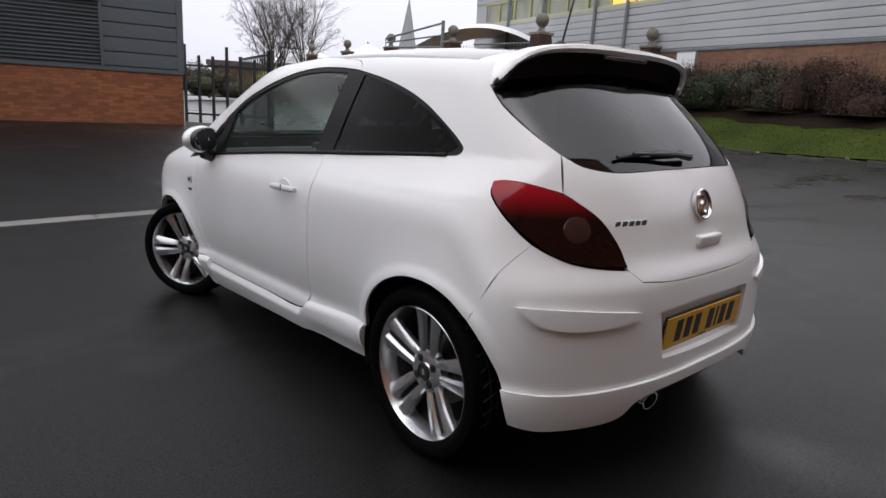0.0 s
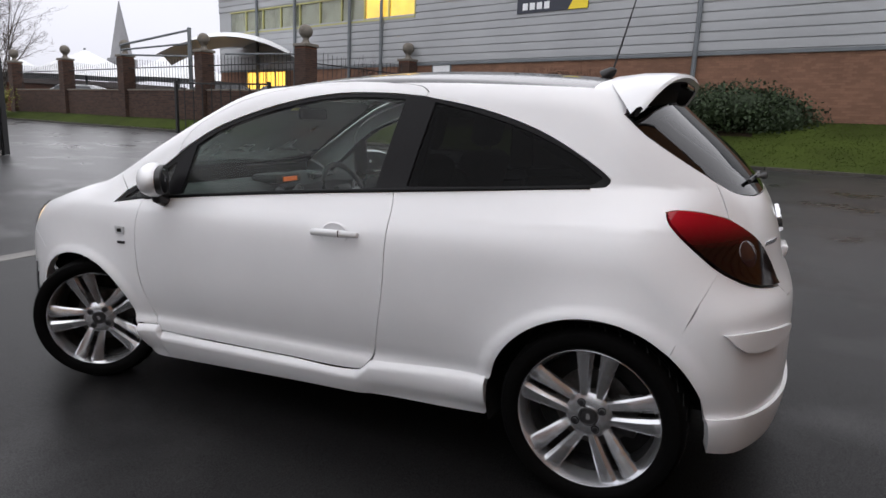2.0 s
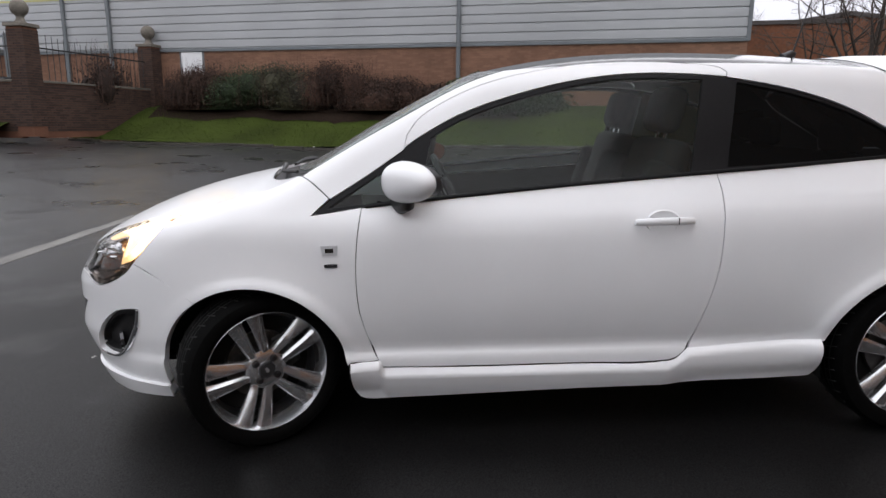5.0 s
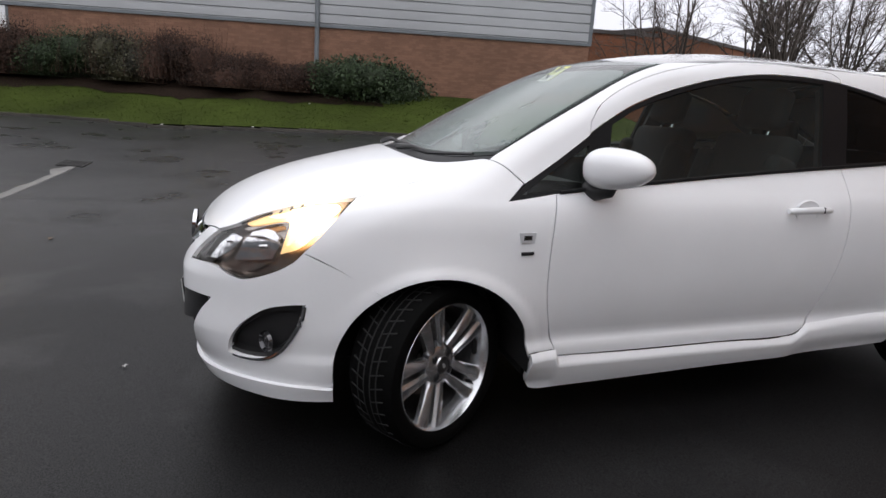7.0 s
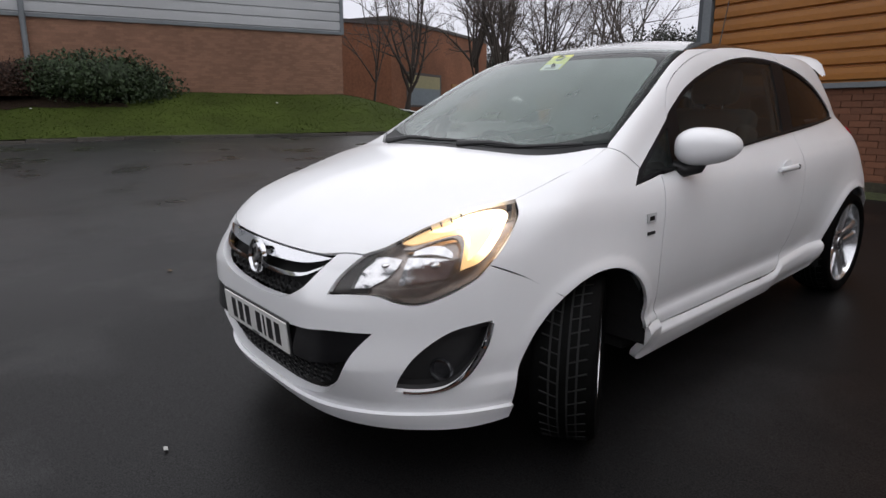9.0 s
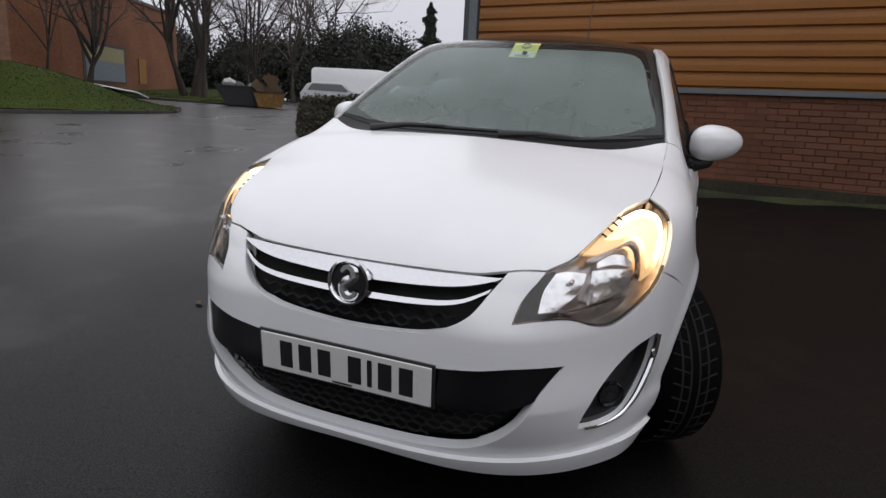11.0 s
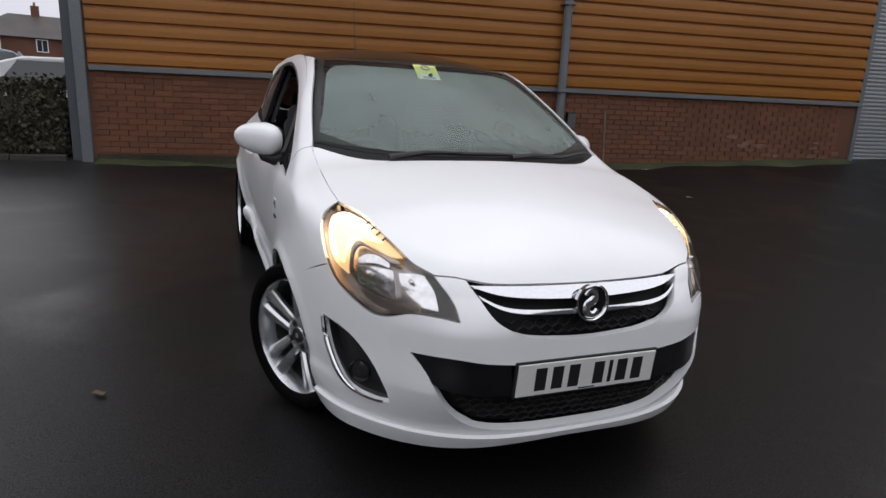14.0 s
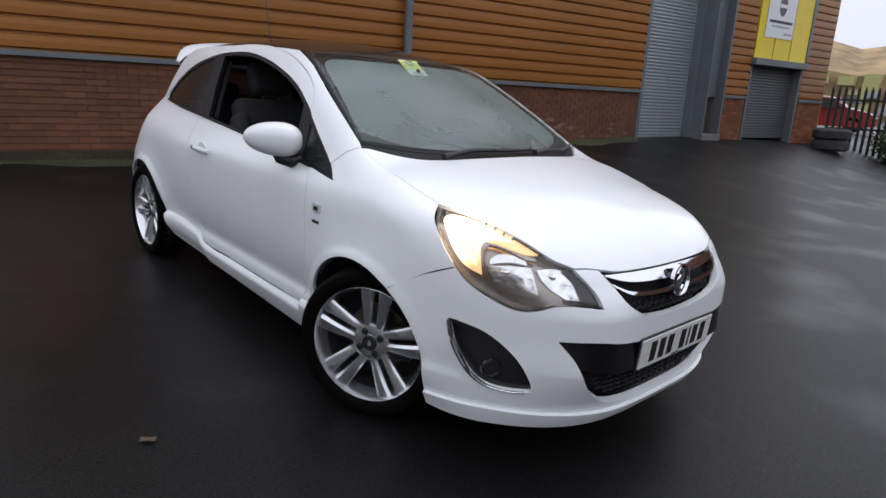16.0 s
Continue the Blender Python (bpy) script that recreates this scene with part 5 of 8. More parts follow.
brick_red = mat("red_brown_brick", (0.142, 0.057, 0.029), 0.85, grain=0.15, scale=70, vary=0.13, patch=0.22, patch_scale=0.8)
brick_red_rest = mat("red_brown_brick_rest", (0.142, 0.057, 0.029), 0.85, grain=0.15, scale=70, island=0.13, patch=0.22, patch_scale=0.8)
brick_buff = mat("buff_brick", (0.215, 0.115, 0.074), 0.9, grain=0.18, scale=60, island=0.10, patch=0.15, patch_scale=0.5)
brick_orange = mat("orange_brick", (0.21, 0.076, 0.032), 0.9, grain=0.2, scale=60, island=0.2, patch=0.15, patch_scale=0.6)
brick_far = mat("far_brick", (0.12, 0.052, 0.032), 0.9, grain=0.3, scale=9, patch=0.25, patch_scale=0.5)
clad_orange = mat("ochre_profiled_cladding", (0.275, 0.104, 0.013), 0.42, grain=0.08, scale=25, patch=0.16, patch_scale=0.5)
clad_white = mat("pale_grey_cladding", (0.35, 0.36, 0.37), 0.5, grain=0.05, scale=30, patch=0.10, patch_scale=0.4)
clad_dark = mat("slate_grey_cladding", (0.058, 0.067, 0.076), 0.5, grain=0.08, scale=25, patch=0.12, patch_scale=0.5)
steel_grey = mat("grey_painted_steel", (0.13, 0.145, 0.155), 0.5, grain=0.12, scale=40, patch=0.15, patch_scale=1.5)
shutter_pale = mat("pale_galvanised_shutter", (0.30, 0.32, 0.33), 0.42, 0.35, grain=0.1, scale=30, patch=0.15, patch_scale=0.9)
shutter_dark = mat("dark_grey_shutter", (0.10, 0.105, 0.11), 0.45, 0.3, grain=0.12, scale=30, patch=0.15, patch_scale=0.9)
black_iron = mat("black_painted_iron", (0.010, 0.010, 0.011), 0.5, grain=0.3, scale=50)
stone = mat("weathered_stone", (0.14, 0.125, 0.105), 0.9, grain=0.3, scale=30, patch=0.25, patch_scale=4)
brown_brick = mat("dark_brown_brick", (0.052, 0.030, 0.022), 0.9, grain=0.25, scale=40, island=0.25)
canopy_white = mat("white_canopy_fabric", (0.72, 0.73, 0.74), 0.7, grain=0.03, scale=20)
bark = mat("grey_brown_bark", (0.050, 0.040, 0.033), 0.9, grain=0.35, scale=30, bump=0.006, bump_scale=30)
twig = mat("twigs", (0.10, 0.082, 0.072), 0.9, grain=0.3, scale=10)
leaf_dark = mat("dark_evergreen_leaves", (0.024, 0.042, 0.014), 0.75, island=0.35, patch=0.2, patch_scale=2)
leaf_hedge = mat("hedge_leaves", (0.034, 0.032, 0.014), 0.65, island=0.55, patch=0.25, patch_scale=1.5)
leaf_russet = mat("russet_shrub_twigs", (0.046, 0.023, 0.015), 0.9, island=0.6, patch=0.35, patch_scale=1.3)
leaf_yellow = mat("yellow_green_leaves", (0.17, 0.17, 0.03), 0.6, island=0.4)
conifer_green = mat("dark_conifer_foliage", (0.034, 0.037, 0.030), 0.95, island=0.5)
lit_room = mat("lit_room", (0.9, 0.6, 0.12), 0.6, emit=(1.0, 0.58, 0.09), power=0.95, patch=0.4, patch_scale=1.4)
lamp_lit = mat("lit_ceiling_lamp", (1, 0.8, 0.4), 0.5, emit=(1.0, 0.74, 0.36), power=3.0)
# cream backing close behind the panes, painting in the pale light of the rooms
dim_room = mat("pale_room_backing", (0.55, 0.53, 0.42), 0.6, patch=0.5, patch_scale=0.9)
window_dark = mat("dark_window_glass", (0.03, 0.035, 0.04), 0.08, coat=0.6)
frame_yellow = mat("yellow_window_frame", (0.42, 0.40, 0.16), 0.5, grain=0.1, scale=20)
sign_yellow = mat("yellow_sign_board", (0.78, 0.60, 0.02), 0.4, grain=0.05, scale=20, patch=0.08, patch_scale=1)
sign_white = mat("white_sign_board", (0.74, 0.75, 0.76), 0.4, grain=0.03, scale=20)
sign_navy = mat("navy_sign_board", (0.012, 0.016, 0.030), 0.4, grain=0.1, scale=20)
roof_slate = mat("wet_roof_tiles", (0.055, 0.045, 0.042), 0.6, grain=0.25, scale=8, patch=0.2, patch_scale=0.7)
paper = mat("litter_paper", (0.42, 0.42, 0.40), 0.8, grain=0.05, scale=50)
dead_leaf = mat("dead_leaves", (0.10, 0.065, 0.035), 0.8, vary=0.4)
car_silver = mat("silver_car_paint", (0.40, 0.41, 0.42), 0.3, 0.4, coat=0.8, grain=0.04, scale=8)
car_white = mat("white_van_paint", (0.74, 0.75, 0.76), 0.35, coat=0.6, grain=0.03, scale=5)
car_blue = mat("pale_blue_car_paint", (0.10, 0.17, 0.21), 0.3, 0.2, coat=0.8, grain=0.04, scale=8)
car_black = mat("black_car_paint", (0.010, 0.011, 0.013), 0.25, coat=0.9, grain=0.1, scale=8)
car_red = mat("red_car_paint", (0.22, 0.012, 0.015), 0.3, coat=0.8, grain=0.05, scale=8)


def grade_yard_asphalt(m):
    """Grades the yard's asphalt: smooth and wet to the east, coarser and duller round the shed, across a ragged edge,
    with damp patches; sky sheen is painted into the base tone.
    """
    n, l = m.node_tree.nodes, m.node_tree.links
    b = n["Principled BSDF"]
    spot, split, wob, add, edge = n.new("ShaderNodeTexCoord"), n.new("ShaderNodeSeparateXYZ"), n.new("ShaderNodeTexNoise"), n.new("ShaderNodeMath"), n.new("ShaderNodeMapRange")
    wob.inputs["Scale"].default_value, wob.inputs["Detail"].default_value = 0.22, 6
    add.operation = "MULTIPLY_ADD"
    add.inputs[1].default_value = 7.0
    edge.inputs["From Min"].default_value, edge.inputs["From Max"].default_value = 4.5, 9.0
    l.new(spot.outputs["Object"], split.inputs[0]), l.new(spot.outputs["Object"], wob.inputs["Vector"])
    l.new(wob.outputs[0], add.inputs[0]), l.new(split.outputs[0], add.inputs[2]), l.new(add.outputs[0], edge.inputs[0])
    damp, puddle = n.new("ShaderNodeTexNoise"), n.new("ShaderNodeMapRange")
    damp.inputs["Scale"].default_value, damp.inputs["Detail"].default_value = 0.9, 7
    puddle.inputs["From Min"].default_value, puddle.inputs["From Max"].default_value = 0.52, 0.66
    puddle.inputs["To Min"].default_value, puddle.inputs["To Max"].default_value = -0.01, 0.085
    l.new(spot.outputs["Object"], damp.inputs["Vector"]), l.new(damp.outputs[0], puddle.inputs[0])
    for socket, dull, wet in (("Roughness", 0.44, 0.34), ("Specular IOR Level", 0.24, 0.78)):
        r = n.new("ShaderNodeMapRange")
        r.inputs["To Min"].default_value, r.inputs["To Max"].default_value = dull, wet
        l.new(edge.outputs[0], r.inputs[0])
        k = n.new("ShaderNodeMath")
        k.operation = "SUBTRACT" if socket == "Roughness" else "ADD"
        l.new(r.outputs[0], k.inputs[0]), l.new(puddle.outputs[0], k.inputs[1])
        if socket == "Roughness":
            l.new(k.outputs[0], b.inputs[socket])
            continue
        chips, lift, glint = n.new("ShaderNodeTexNoise"), n.new("ShaderNodeMapRange"), n.new("ShaderNodeMath")
        chips.inputs["Scale"].default_value, chips.inputs["Detail"].default_value = 210.0, 3
        lift.inputs["From Min"].default_value, lift.inputs["From Max"].default_value = 0.36, 0.66
        lift.inputs["To Min"].default_value, lift.inputs["To Max"].default_value = 0.45, 1.5
        glint.operation = "MULTIPLY"
        l.new(spot.outputs["Object"], chips.inputs["Vector"]), l.new(chips.outputs[0], lift.inputs[0])
        l.new(k.outputs[0], glint.inputs[0]), l.new(lift.outputs[0], glint.inputs[1]), l.new(glint.outputs[0], b.inputs[socket])
    # sky sheen painted into the base colour: lighter eastwards, darker by the shed
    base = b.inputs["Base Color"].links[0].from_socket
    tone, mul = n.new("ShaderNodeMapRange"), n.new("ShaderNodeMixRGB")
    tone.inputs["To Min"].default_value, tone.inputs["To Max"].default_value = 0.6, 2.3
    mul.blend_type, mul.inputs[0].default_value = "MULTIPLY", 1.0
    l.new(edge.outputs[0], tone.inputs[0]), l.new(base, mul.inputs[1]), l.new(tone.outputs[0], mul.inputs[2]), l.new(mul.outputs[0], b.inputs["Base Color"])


grade_yard_asphalt(asphalt)


def step_up(v, a, b):
    t = min(max((v - a) / (b - a), 0), 1)
    return t * t * (3 - 2 * t)


def level(x, y):
    """Height of the ground: the yard falls to a drain, then climbs to the gate."""
    z = 0.015 * min(max(x, -60), 60)
    z += 0.04 * min(-y, 13.5) if y < 4.7 else -0.188 + 0.045 * (min(y, 16) - 4.7)
    z += 0.062 * min(max(-x - 1.5, 0), 9) * step_up(-y, -0.5, 3.2)
    return z + 0.035 * min(max(x - 8, 0), 7) * step_up(y, -9, 0) * (1 - step_up(y, 6, 12))


def spread(lo, hi, near, fine):
    """Grid lines: fine about the middle, ever coarser outwards."""
    out, v, d = [0.0], 0.0, fine
    while v < hi:
        v += d
        out.append(v)
        d = fine if v < near else d * 1.25
    return sorted([-v for v in out[1:] if v <= -lo * 1.2] + out)


bm = bmesh.new()
xs, ys = spread(-900, 900, 24, 1.0), spread(-900, 900, 24, 1.0)
rows = [[bm.verts.new((x, y + 0.7, level(x, y + 0.7))) for x in xs] for y in ys]
for r0, r1 in zip(rows, rows[1:]):
    for i in range(len(xs) - 1):
        bm.faces.new((r0[i], r0[i + 1], r1[i + 1], r1[i]))
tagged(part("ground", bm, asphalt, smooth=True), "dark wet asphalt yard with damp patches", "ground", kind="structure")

# ---- drain channel across the yard ----
drain = thing("drain_channel", "pale concrete drain channel set in the asphalt", "drain", kind="structure")
for i in range(15):
    x0 = -6.6 + i
    z = [level(x0 + 0.01, 4.68), level(x0 + 0.99, 4.76)]
    bm = box(x0 + 0.006, x0 + 0.994, 4.60, 4.85, -0.05, 0.006, 0.004)
    for v in bm.verts:
        v.co.z += z[0] + (z[1] - z[0]) * (v.co.x - x0) + (v.co.x + 6) * 0.0
        v.co.y += 0.018 * (v.co.x + 2)
    part("channel_slab", bm, concrete, drain)
bm = bmesh.new()
for i in range(9):
    add_box(bm, 8.42 + i * 0.06, 8.46 + i * 0.06, 4.70, 5.06, 0.0, 0.012)
add_box(bm, 8.38, 8.98, 4.68, 4.72, 0.0, 0.014), add_box(bm, 8.38, 8.98, 5.04, 5.08, 0.0, 0.014)
for v in bm.verts:
    v.co.z += level(v.co.x, v.co.y) + 0.002
tagged(part("drain_grate", bm, iron), "dark cast-iron drain grate", "grate")


# ---- walls of brick and sheet ----


def brick_mesh(m):
    me = bpy.data.meshes.new("brick")
    b = bmesh.new()
    add_box(b, -0.1075, 0.1075, 0, 0.03, -0.0325, 0.0325, 0.004, segments=1)
    b.to_mesh(me)
    b.free()
    me.materials.append(m)
    return me


def bricks_joined(name, length, z0, z1, m, material, parent, skip=None, lw=0.225, lh=0.075, proud=0.012):
    """A brick face as one mesh of separate bricks: x along the wall, y out of it."""
    v, f = [], []
    rows_ = int((z1 - z0) / lh)
    for r in range(rows_):
        zc = z0 + (r + 0.5) * lh
        x = -(lw / 2 if r % 2 else 0)
        while x < length:
            a, b = max(x + 0.005, 0), min(x + lw - 0.005, length)
            if b - a > 0.03 and not (skip and skip(a, b, zc)):
                j = len(v)
                d = proud + 0.003 * random.random()
                for y in (0, d):
                    v += [(a, y, zc - lh / 2 + 0.005), (b, y, zc - lh / 2 + 0.005), (b, y, zc + lh / 2 - 0.005), (a, y, zc + lh / 2 - 0.005)]
                f += [(j + 4, j + 5, j + 6, j + 7), (j, j + 1, j + 5, j + 4), (j + 1, j + 2, j + 6, j + 5), (j + 2, j + 3, j + 7, j + 6), (j + 3, j, j + 4, j + 7)]
            x += lw
    me = bpy.data.meshes.new(name)
    me.from_pydata(v, [], f)
    me.transform(m)
    ob = link_mesh(name, me, material, parent)
    ob["kind"] = "stuff"
    return ob


def profiled(length, z0, z1, pitch, depth, groove=0.22):
    """Horizontal profiled sheet: x along, y out. Flat ribs with narrow grooves between."""
    prof, z = [], z0
    while z < z1 - 1e-6:
        g = pitch * groove
        prof += [(0, z), (0, z + g * 0.55), (depth, z + g), (depth * 1.08, z + pitch * 0.6), (depth, z + pitch - g * 0.25)]
        z += pitch
    prof.append((0, z))
    bm = bmesh.new()
    cols = [[bm.verts.new((x, y, zz)) for y, zz in prof] for x in (0, length)]
    for i in range(len(prof) - 1):
        bm.faces.new((cols[0][i], cols[1][i], cols[1][i + 1], cols[0][i + 1]))
    return bm


def along(x0, y0, x1, y1):
    """A frame for a wall from one point to another: x along it, y to its right-hand side turned outwards."""
    a = math.atan2(y1 - y0, x1 - x0)
    return Matrix.Translation((x0, y0, 0)) @ Matrix.Rotation(a, 4, "Z"), math.hypot(x1 - x0, y1 - y0)


# ---- ochre shed behind the car ----
OM, OL = along(-16.3, -2.606, 2.42, -5.508)
shed = thing("wall_south", "long shed wall of red brick below and ochre profiled cladding above", "wall", kind="structure")


def ox(x):
    return (x + 16.3) / math.cos(math.atan2(-2.902, 18.72))


DOORS = [(ox(-11.0), ox(-9.32)), (ox(-15.08), ox(-12.95))]
SOLID = [(0, DOORS[1][0]), (DOORS[1][1], DOORS[0][0]), (DOORS[0][1], OL)]
for a, b in SOLID:
    part("brick_core", put(box(a, b, -0.30, 0.0, -0.3, 1.44), OM), mortar, shed)
# the unseen top is raised to 8.4 to keep sky sheen off the ground
part("upper_core", put(box(0, OL, -0.30, -0.012, 3.9, 8.4), OM), clad_orange, shed)
for a, b in SOLID:
    part("upper_core", put(box(a, b, -0.30, -0.012, 1.44, 3.9), OM), clad_orange, shed)
part("end_wall", put(box(OL - 0.02, OL + 0.16, -14, -0.02, -0.3, 8.4), OM), clad_dark, shed)
part("far_end_wall", put(box(-0.12, 0.04, -14, -0.02, -0.3, 8.4), OM), clad_orange, shed)
part("back_wall", put(box(0, OL, -14.2, -14, -0.3, 8.4), OM), clad_dark, shed)
part("shed_roof", put(box(-0.2, OL + 0.2, -14.3, 0.12, 8.4, 8.6), OM), clad_dark, shed)
for a, b in ((0, DOORS[1][0] - 0.06), (DOORS[1][1] + 0.06, DOORS[0][0] - 0.95), (DOORS[0][1] + 0.05, ox(-3.96)), (ox(-3.96) + 0.005, OL - 0.13)):
    part("cladding_sheet", put(profiled(b - a, 1.46, 8.35, 0.172, 0.038, 0.22), OM @ Matrix.Translation((a, 0, 0))), clad_orange, shed, "ochre profiled metal sheet")
    part("base_flashing", put(box(a, b, -0.01, 0.060, 1.40, 1.46, 0.004), OM), steel_grey, shed, "grey metal flashing")
part("cladding_sheet", put(profiled(DOORS[0][1] - DOORS[0][0] + 0.1, 4.2, 8.35, 0.172, 0.038, 0.22), OM @ Matrix.Translation((DOORS[0][0] - 0.05, 0, 0))), clad_orange, shed)
part("cladding_sheet", put(profiled(DOORS[1][1] - DOORS[1][0] + 0.1, 5.04, 8.35, 0.172, 0.038, 0.22), OM @ Matrix.Translation((DOORS[1][0] - 0.05, 0, 0))), clad_orange, shed)
part("corner_post", put(box(OL - 0.10, OL + 0.03, -0.05, 0.07, 0.0, 8.4, 0.006), OM), steel_grey, shed, "grey steel corner post")
part("damp_course", put(box(DOORS[0][1] + 0.05, OL - 0.14, 0.0, 0.022, 0.12, 0.36), OM), mat("mossy_damp_brick", (0.032, 0.028, 0.016), 0.9, grain=0.5, scale=25, patch=0.5, patch_scale=2.0), shed, "dark mossy foot of the wall")


moss = mat("damp_moss", (0.030, 0.036, 0.010), 0.95, grain=0.5, scale=22, patch=0.5, patch_scale=1.6)
bm = bmesh.new()
rows = []
for i in range(90):
    x = DOORS[0][1] + 0.1 + (OL - DOORS[0][1] - 0.25) * i / 89
    wide = 0.28 + 0.14 * math.sin(x * 1.7) + 0.08 * math.sin(x * 5.3)
    rows.append([bm.verts.new(OM @ Vector((x, 0.0 + wide * t, 0))) for t in (0, 0.4, 0.8, 1.0)])
    for v, h in zip(rows[-1], (0.05, 0.022, 0.008, -0.01)):
        v.co.z = level(v.co.x, v.co.y) + h
for r0, r1 in zip(rows, rows[1:]):
    for i in range(3):
        bm.faces.new((r0[i], r1[i], r1[i + 1], r0[i + 1]))
bmesh.ops.recalc_face_normals(bm, faces=bm.faces)
tagged(part("moss_strip", bm, moss, smooth=True), "damp green moss along the foot of the shed wall", "moss", kind="structure")


def roller(name, x0, x1, z0, z1, material, label):
    s = thing(name, label, "shutter", kind="structure")
    n = int((z1 - z0) / 0.066)
    bm0 = bmesh.new()
    prof = [(0, -0.033), (0.010, -0.024), (0.015, 0.0), (0.010, 0.024), (0, 0.033)]
    cols = [[bm0.verts.new((x, y, z)) for y, z in prof] for x in (0, x1 - x0)]
    for i in range(4):
        bm0.faces.new((cols[0][i], cols[1][i], cols[1][i + 1], cols[0][i + 1]))
    me = bpy.data.meshes.new("shutter_slat")
    bm0.to_mesh(me)
    bm0.free()
    me.materials.append(material)
    for i in range(n):
        o = new("shutter_slat", me)
        o.parent, o.matrix_local = s, OM @ Matrix.Translation((x0, -0.16, z0 + 0.033 + i * 0.066))
    part("shutter_backing", put(box(x0, x1, -0.20, -0.165, z0, z1), OM), material, s)
    part("guide_rail", put(box(x0 - 0.06, x0 + 0.02, -0.16, 0.03, z0 - 0.1, z1), OM), steel_grey, s)
    part("guide_rail", put(box(x1 - 0.02, x1 + 0.06, -0.16, 0.03, z0 - 0.1, z1), OM), steel_grey, s)
    return s


roller("roller_shutter", DOORS[0][0] + 0.02, DOORS[0][1] - 0.02, 0.42, 4.2, shutter_pale, "tall pale grey metal roller shutter, closed")
r2 = roller("roller_shutter", DOORS[1][0] + 0.02, DOORS[1][1] - 0.02, 0.50, 2.24, shutter_dark, "low dark grey roller shutter, closed")
part("shutter_box", put(box(DOORS[1][0] - 0.08, DOORS[1][1] + 0.08, -0.02, 0.16, 2.17, 2.32, 0.01), OM), steel_grey, r2)
col = thing("steel_column", "grey painted steel column beside the shutter", "column", kind="structure")
a = DOORS[0][0] - 0.95
part("flange", put(box(a + 0.30, a + 0.36, 0.0, 0.32, 0.1, 8.3), OM), steel_grey, col)
part("web", put(box(a + 0.36, a + 0.86, 0.10, 0.14, 1.4, 8.3), OM), steel_grey, col)
part("flange", put(box(a + 0.86, a + 0.90, 0.0, 0.30, 0.1, 8.3), OM), steel_grey, col)
part("downpipe", put(add_tube(bmesh.new(), [(a + 0.12, 0.09, 0.35), (a + 0.12, 0.09, 8.2)], 0.055, 12), OM), steel_grey, col, smooth=True)
part("column_foot", put(box(a + 0.28, a + 0.92, 0.0, 0.34, 0.1, 0.62, 0.01), OM), concrete, col)
board = thing("sign_board", "yellow sign board with a white notice above the low shutter", "sign")
part("board", put(box(DOORS[1][0] - 0.02, DOORS[1][1] + 0.02, -0.02, 0.05, 2.33, 4.02), OM), sign_yellow, board)
for t in (0.34, 0.67):
    xx = DOORS[1][0] + t * (DOORS[1][1] - DOORS[1][0])
    part("board_seam", put(box(xx, xx + 0.012, 0.049, 0.058, 2.34, 4.01), OM), clad_orange, board)
part("board_edge", put(box(DOORS[1][0] - 0.14, DOORS[1][0] - 0.02, -0.02, 0.07, 2.40, 5.0), OM), steel_grey, board)
nx0, nx1 = ox(-14.31), ox(-13.18)
notice = part("notice", put(box(nx0, nx1, 0.058, 0.072, 2.80, 4.02), OM), sign_white, board, "white notice with a dark round emblem")
part("emblem", put(lathe([(0.0, 0.001), (0.003, 0.19), (0.0, 0.195)], 24, "y"), OM @ Matrix.Translation(((nx0 + nx1) / 2, 0.073, 3.50)) @ Matrix.Diagonal((0.8, 1, 1.15, 1))), shutter_dark, notice)
part("emblem_band", put(box((nx0 + nx1) / 2 - 0.15, (nx0 + nx1) / 2 + 0.15, 0.072, 0.080, 3.46, 3.54), OM), sign_white, notice)
part("text_bar", put(box(nx0 + 0.10, nx1 - 0.10, 0.072, 0.078, 3.12, 3.18), OM), sign_navy, notice)
part("text_bar", put(box(nx0 + 0.20, nx1 - 0.22, 0.072, 0.078, 3.03, 3.065), OM), grey_mark, notice)
part("text_bar", put(box(nx0 + 0.06, nx0 + 0.40, 0.072, 0.078, 2.88, 2.92), OM), grey_mark, notice)
over = thing("window_yellow", "grey window with yellow frames above the sign board", "window", kind="structure")
part("pane", put(box(DOORS[1][0], DOORS[1][1], -0.10, -0.08, 4.06, 5.0), OM), mat("dull_grey_window", (0.13, 0.125, 0.13), 0.25, grain=0.1, scale=8), over)
for t in (0.0, 0.34, 0.67, 0.97):
    xx = DOORS[1][0] + t * (DOORS[1][1] - DOORS[1][0])
    part("window_frame", put(box(xx, xx + 0.07, -0.08, 0.03, 4.10, 4.96), OM), sign_yellow, over)
for zz in (4.03, 4.96):
    part("window_frame", put(box(DOORS[1][0], DOORS[1][1], -0.08, 0.04, zz, zz + 0.07), OM), sign_yellow, over)
pipe = thing("downpipe", "grey plastic downpipe on the shed wall", "downpipe")
px_ = ox(-3.95)
part("pipe", put(add_tube(bmesh.new(), [(px_, 0.13, 0.34), (px_, 0.13, 8.3)], 0.062, 14), OM), steel_grey, pipe, smooth=True)
for z in (0.62, 1.40, 2.6, 4.2):
    part("pipe_bracket", put(box(px_ - 0.09, px_ + 0.09, 0.0, 0.21, z, z + 0.035, 0.004), OM), steel_grey, pipe)
part("shoe", put(add_tube(bmesh.new(), [(px_, 0.13, 0.42), (px_, 0.15, 0.34), (px_, 0.26, 0.29)], 0.066, 12), OM), steel_grey, pipe, smooth=True)
sb = thing("meter_box", "small dark box fixed to the brickwork", "box")
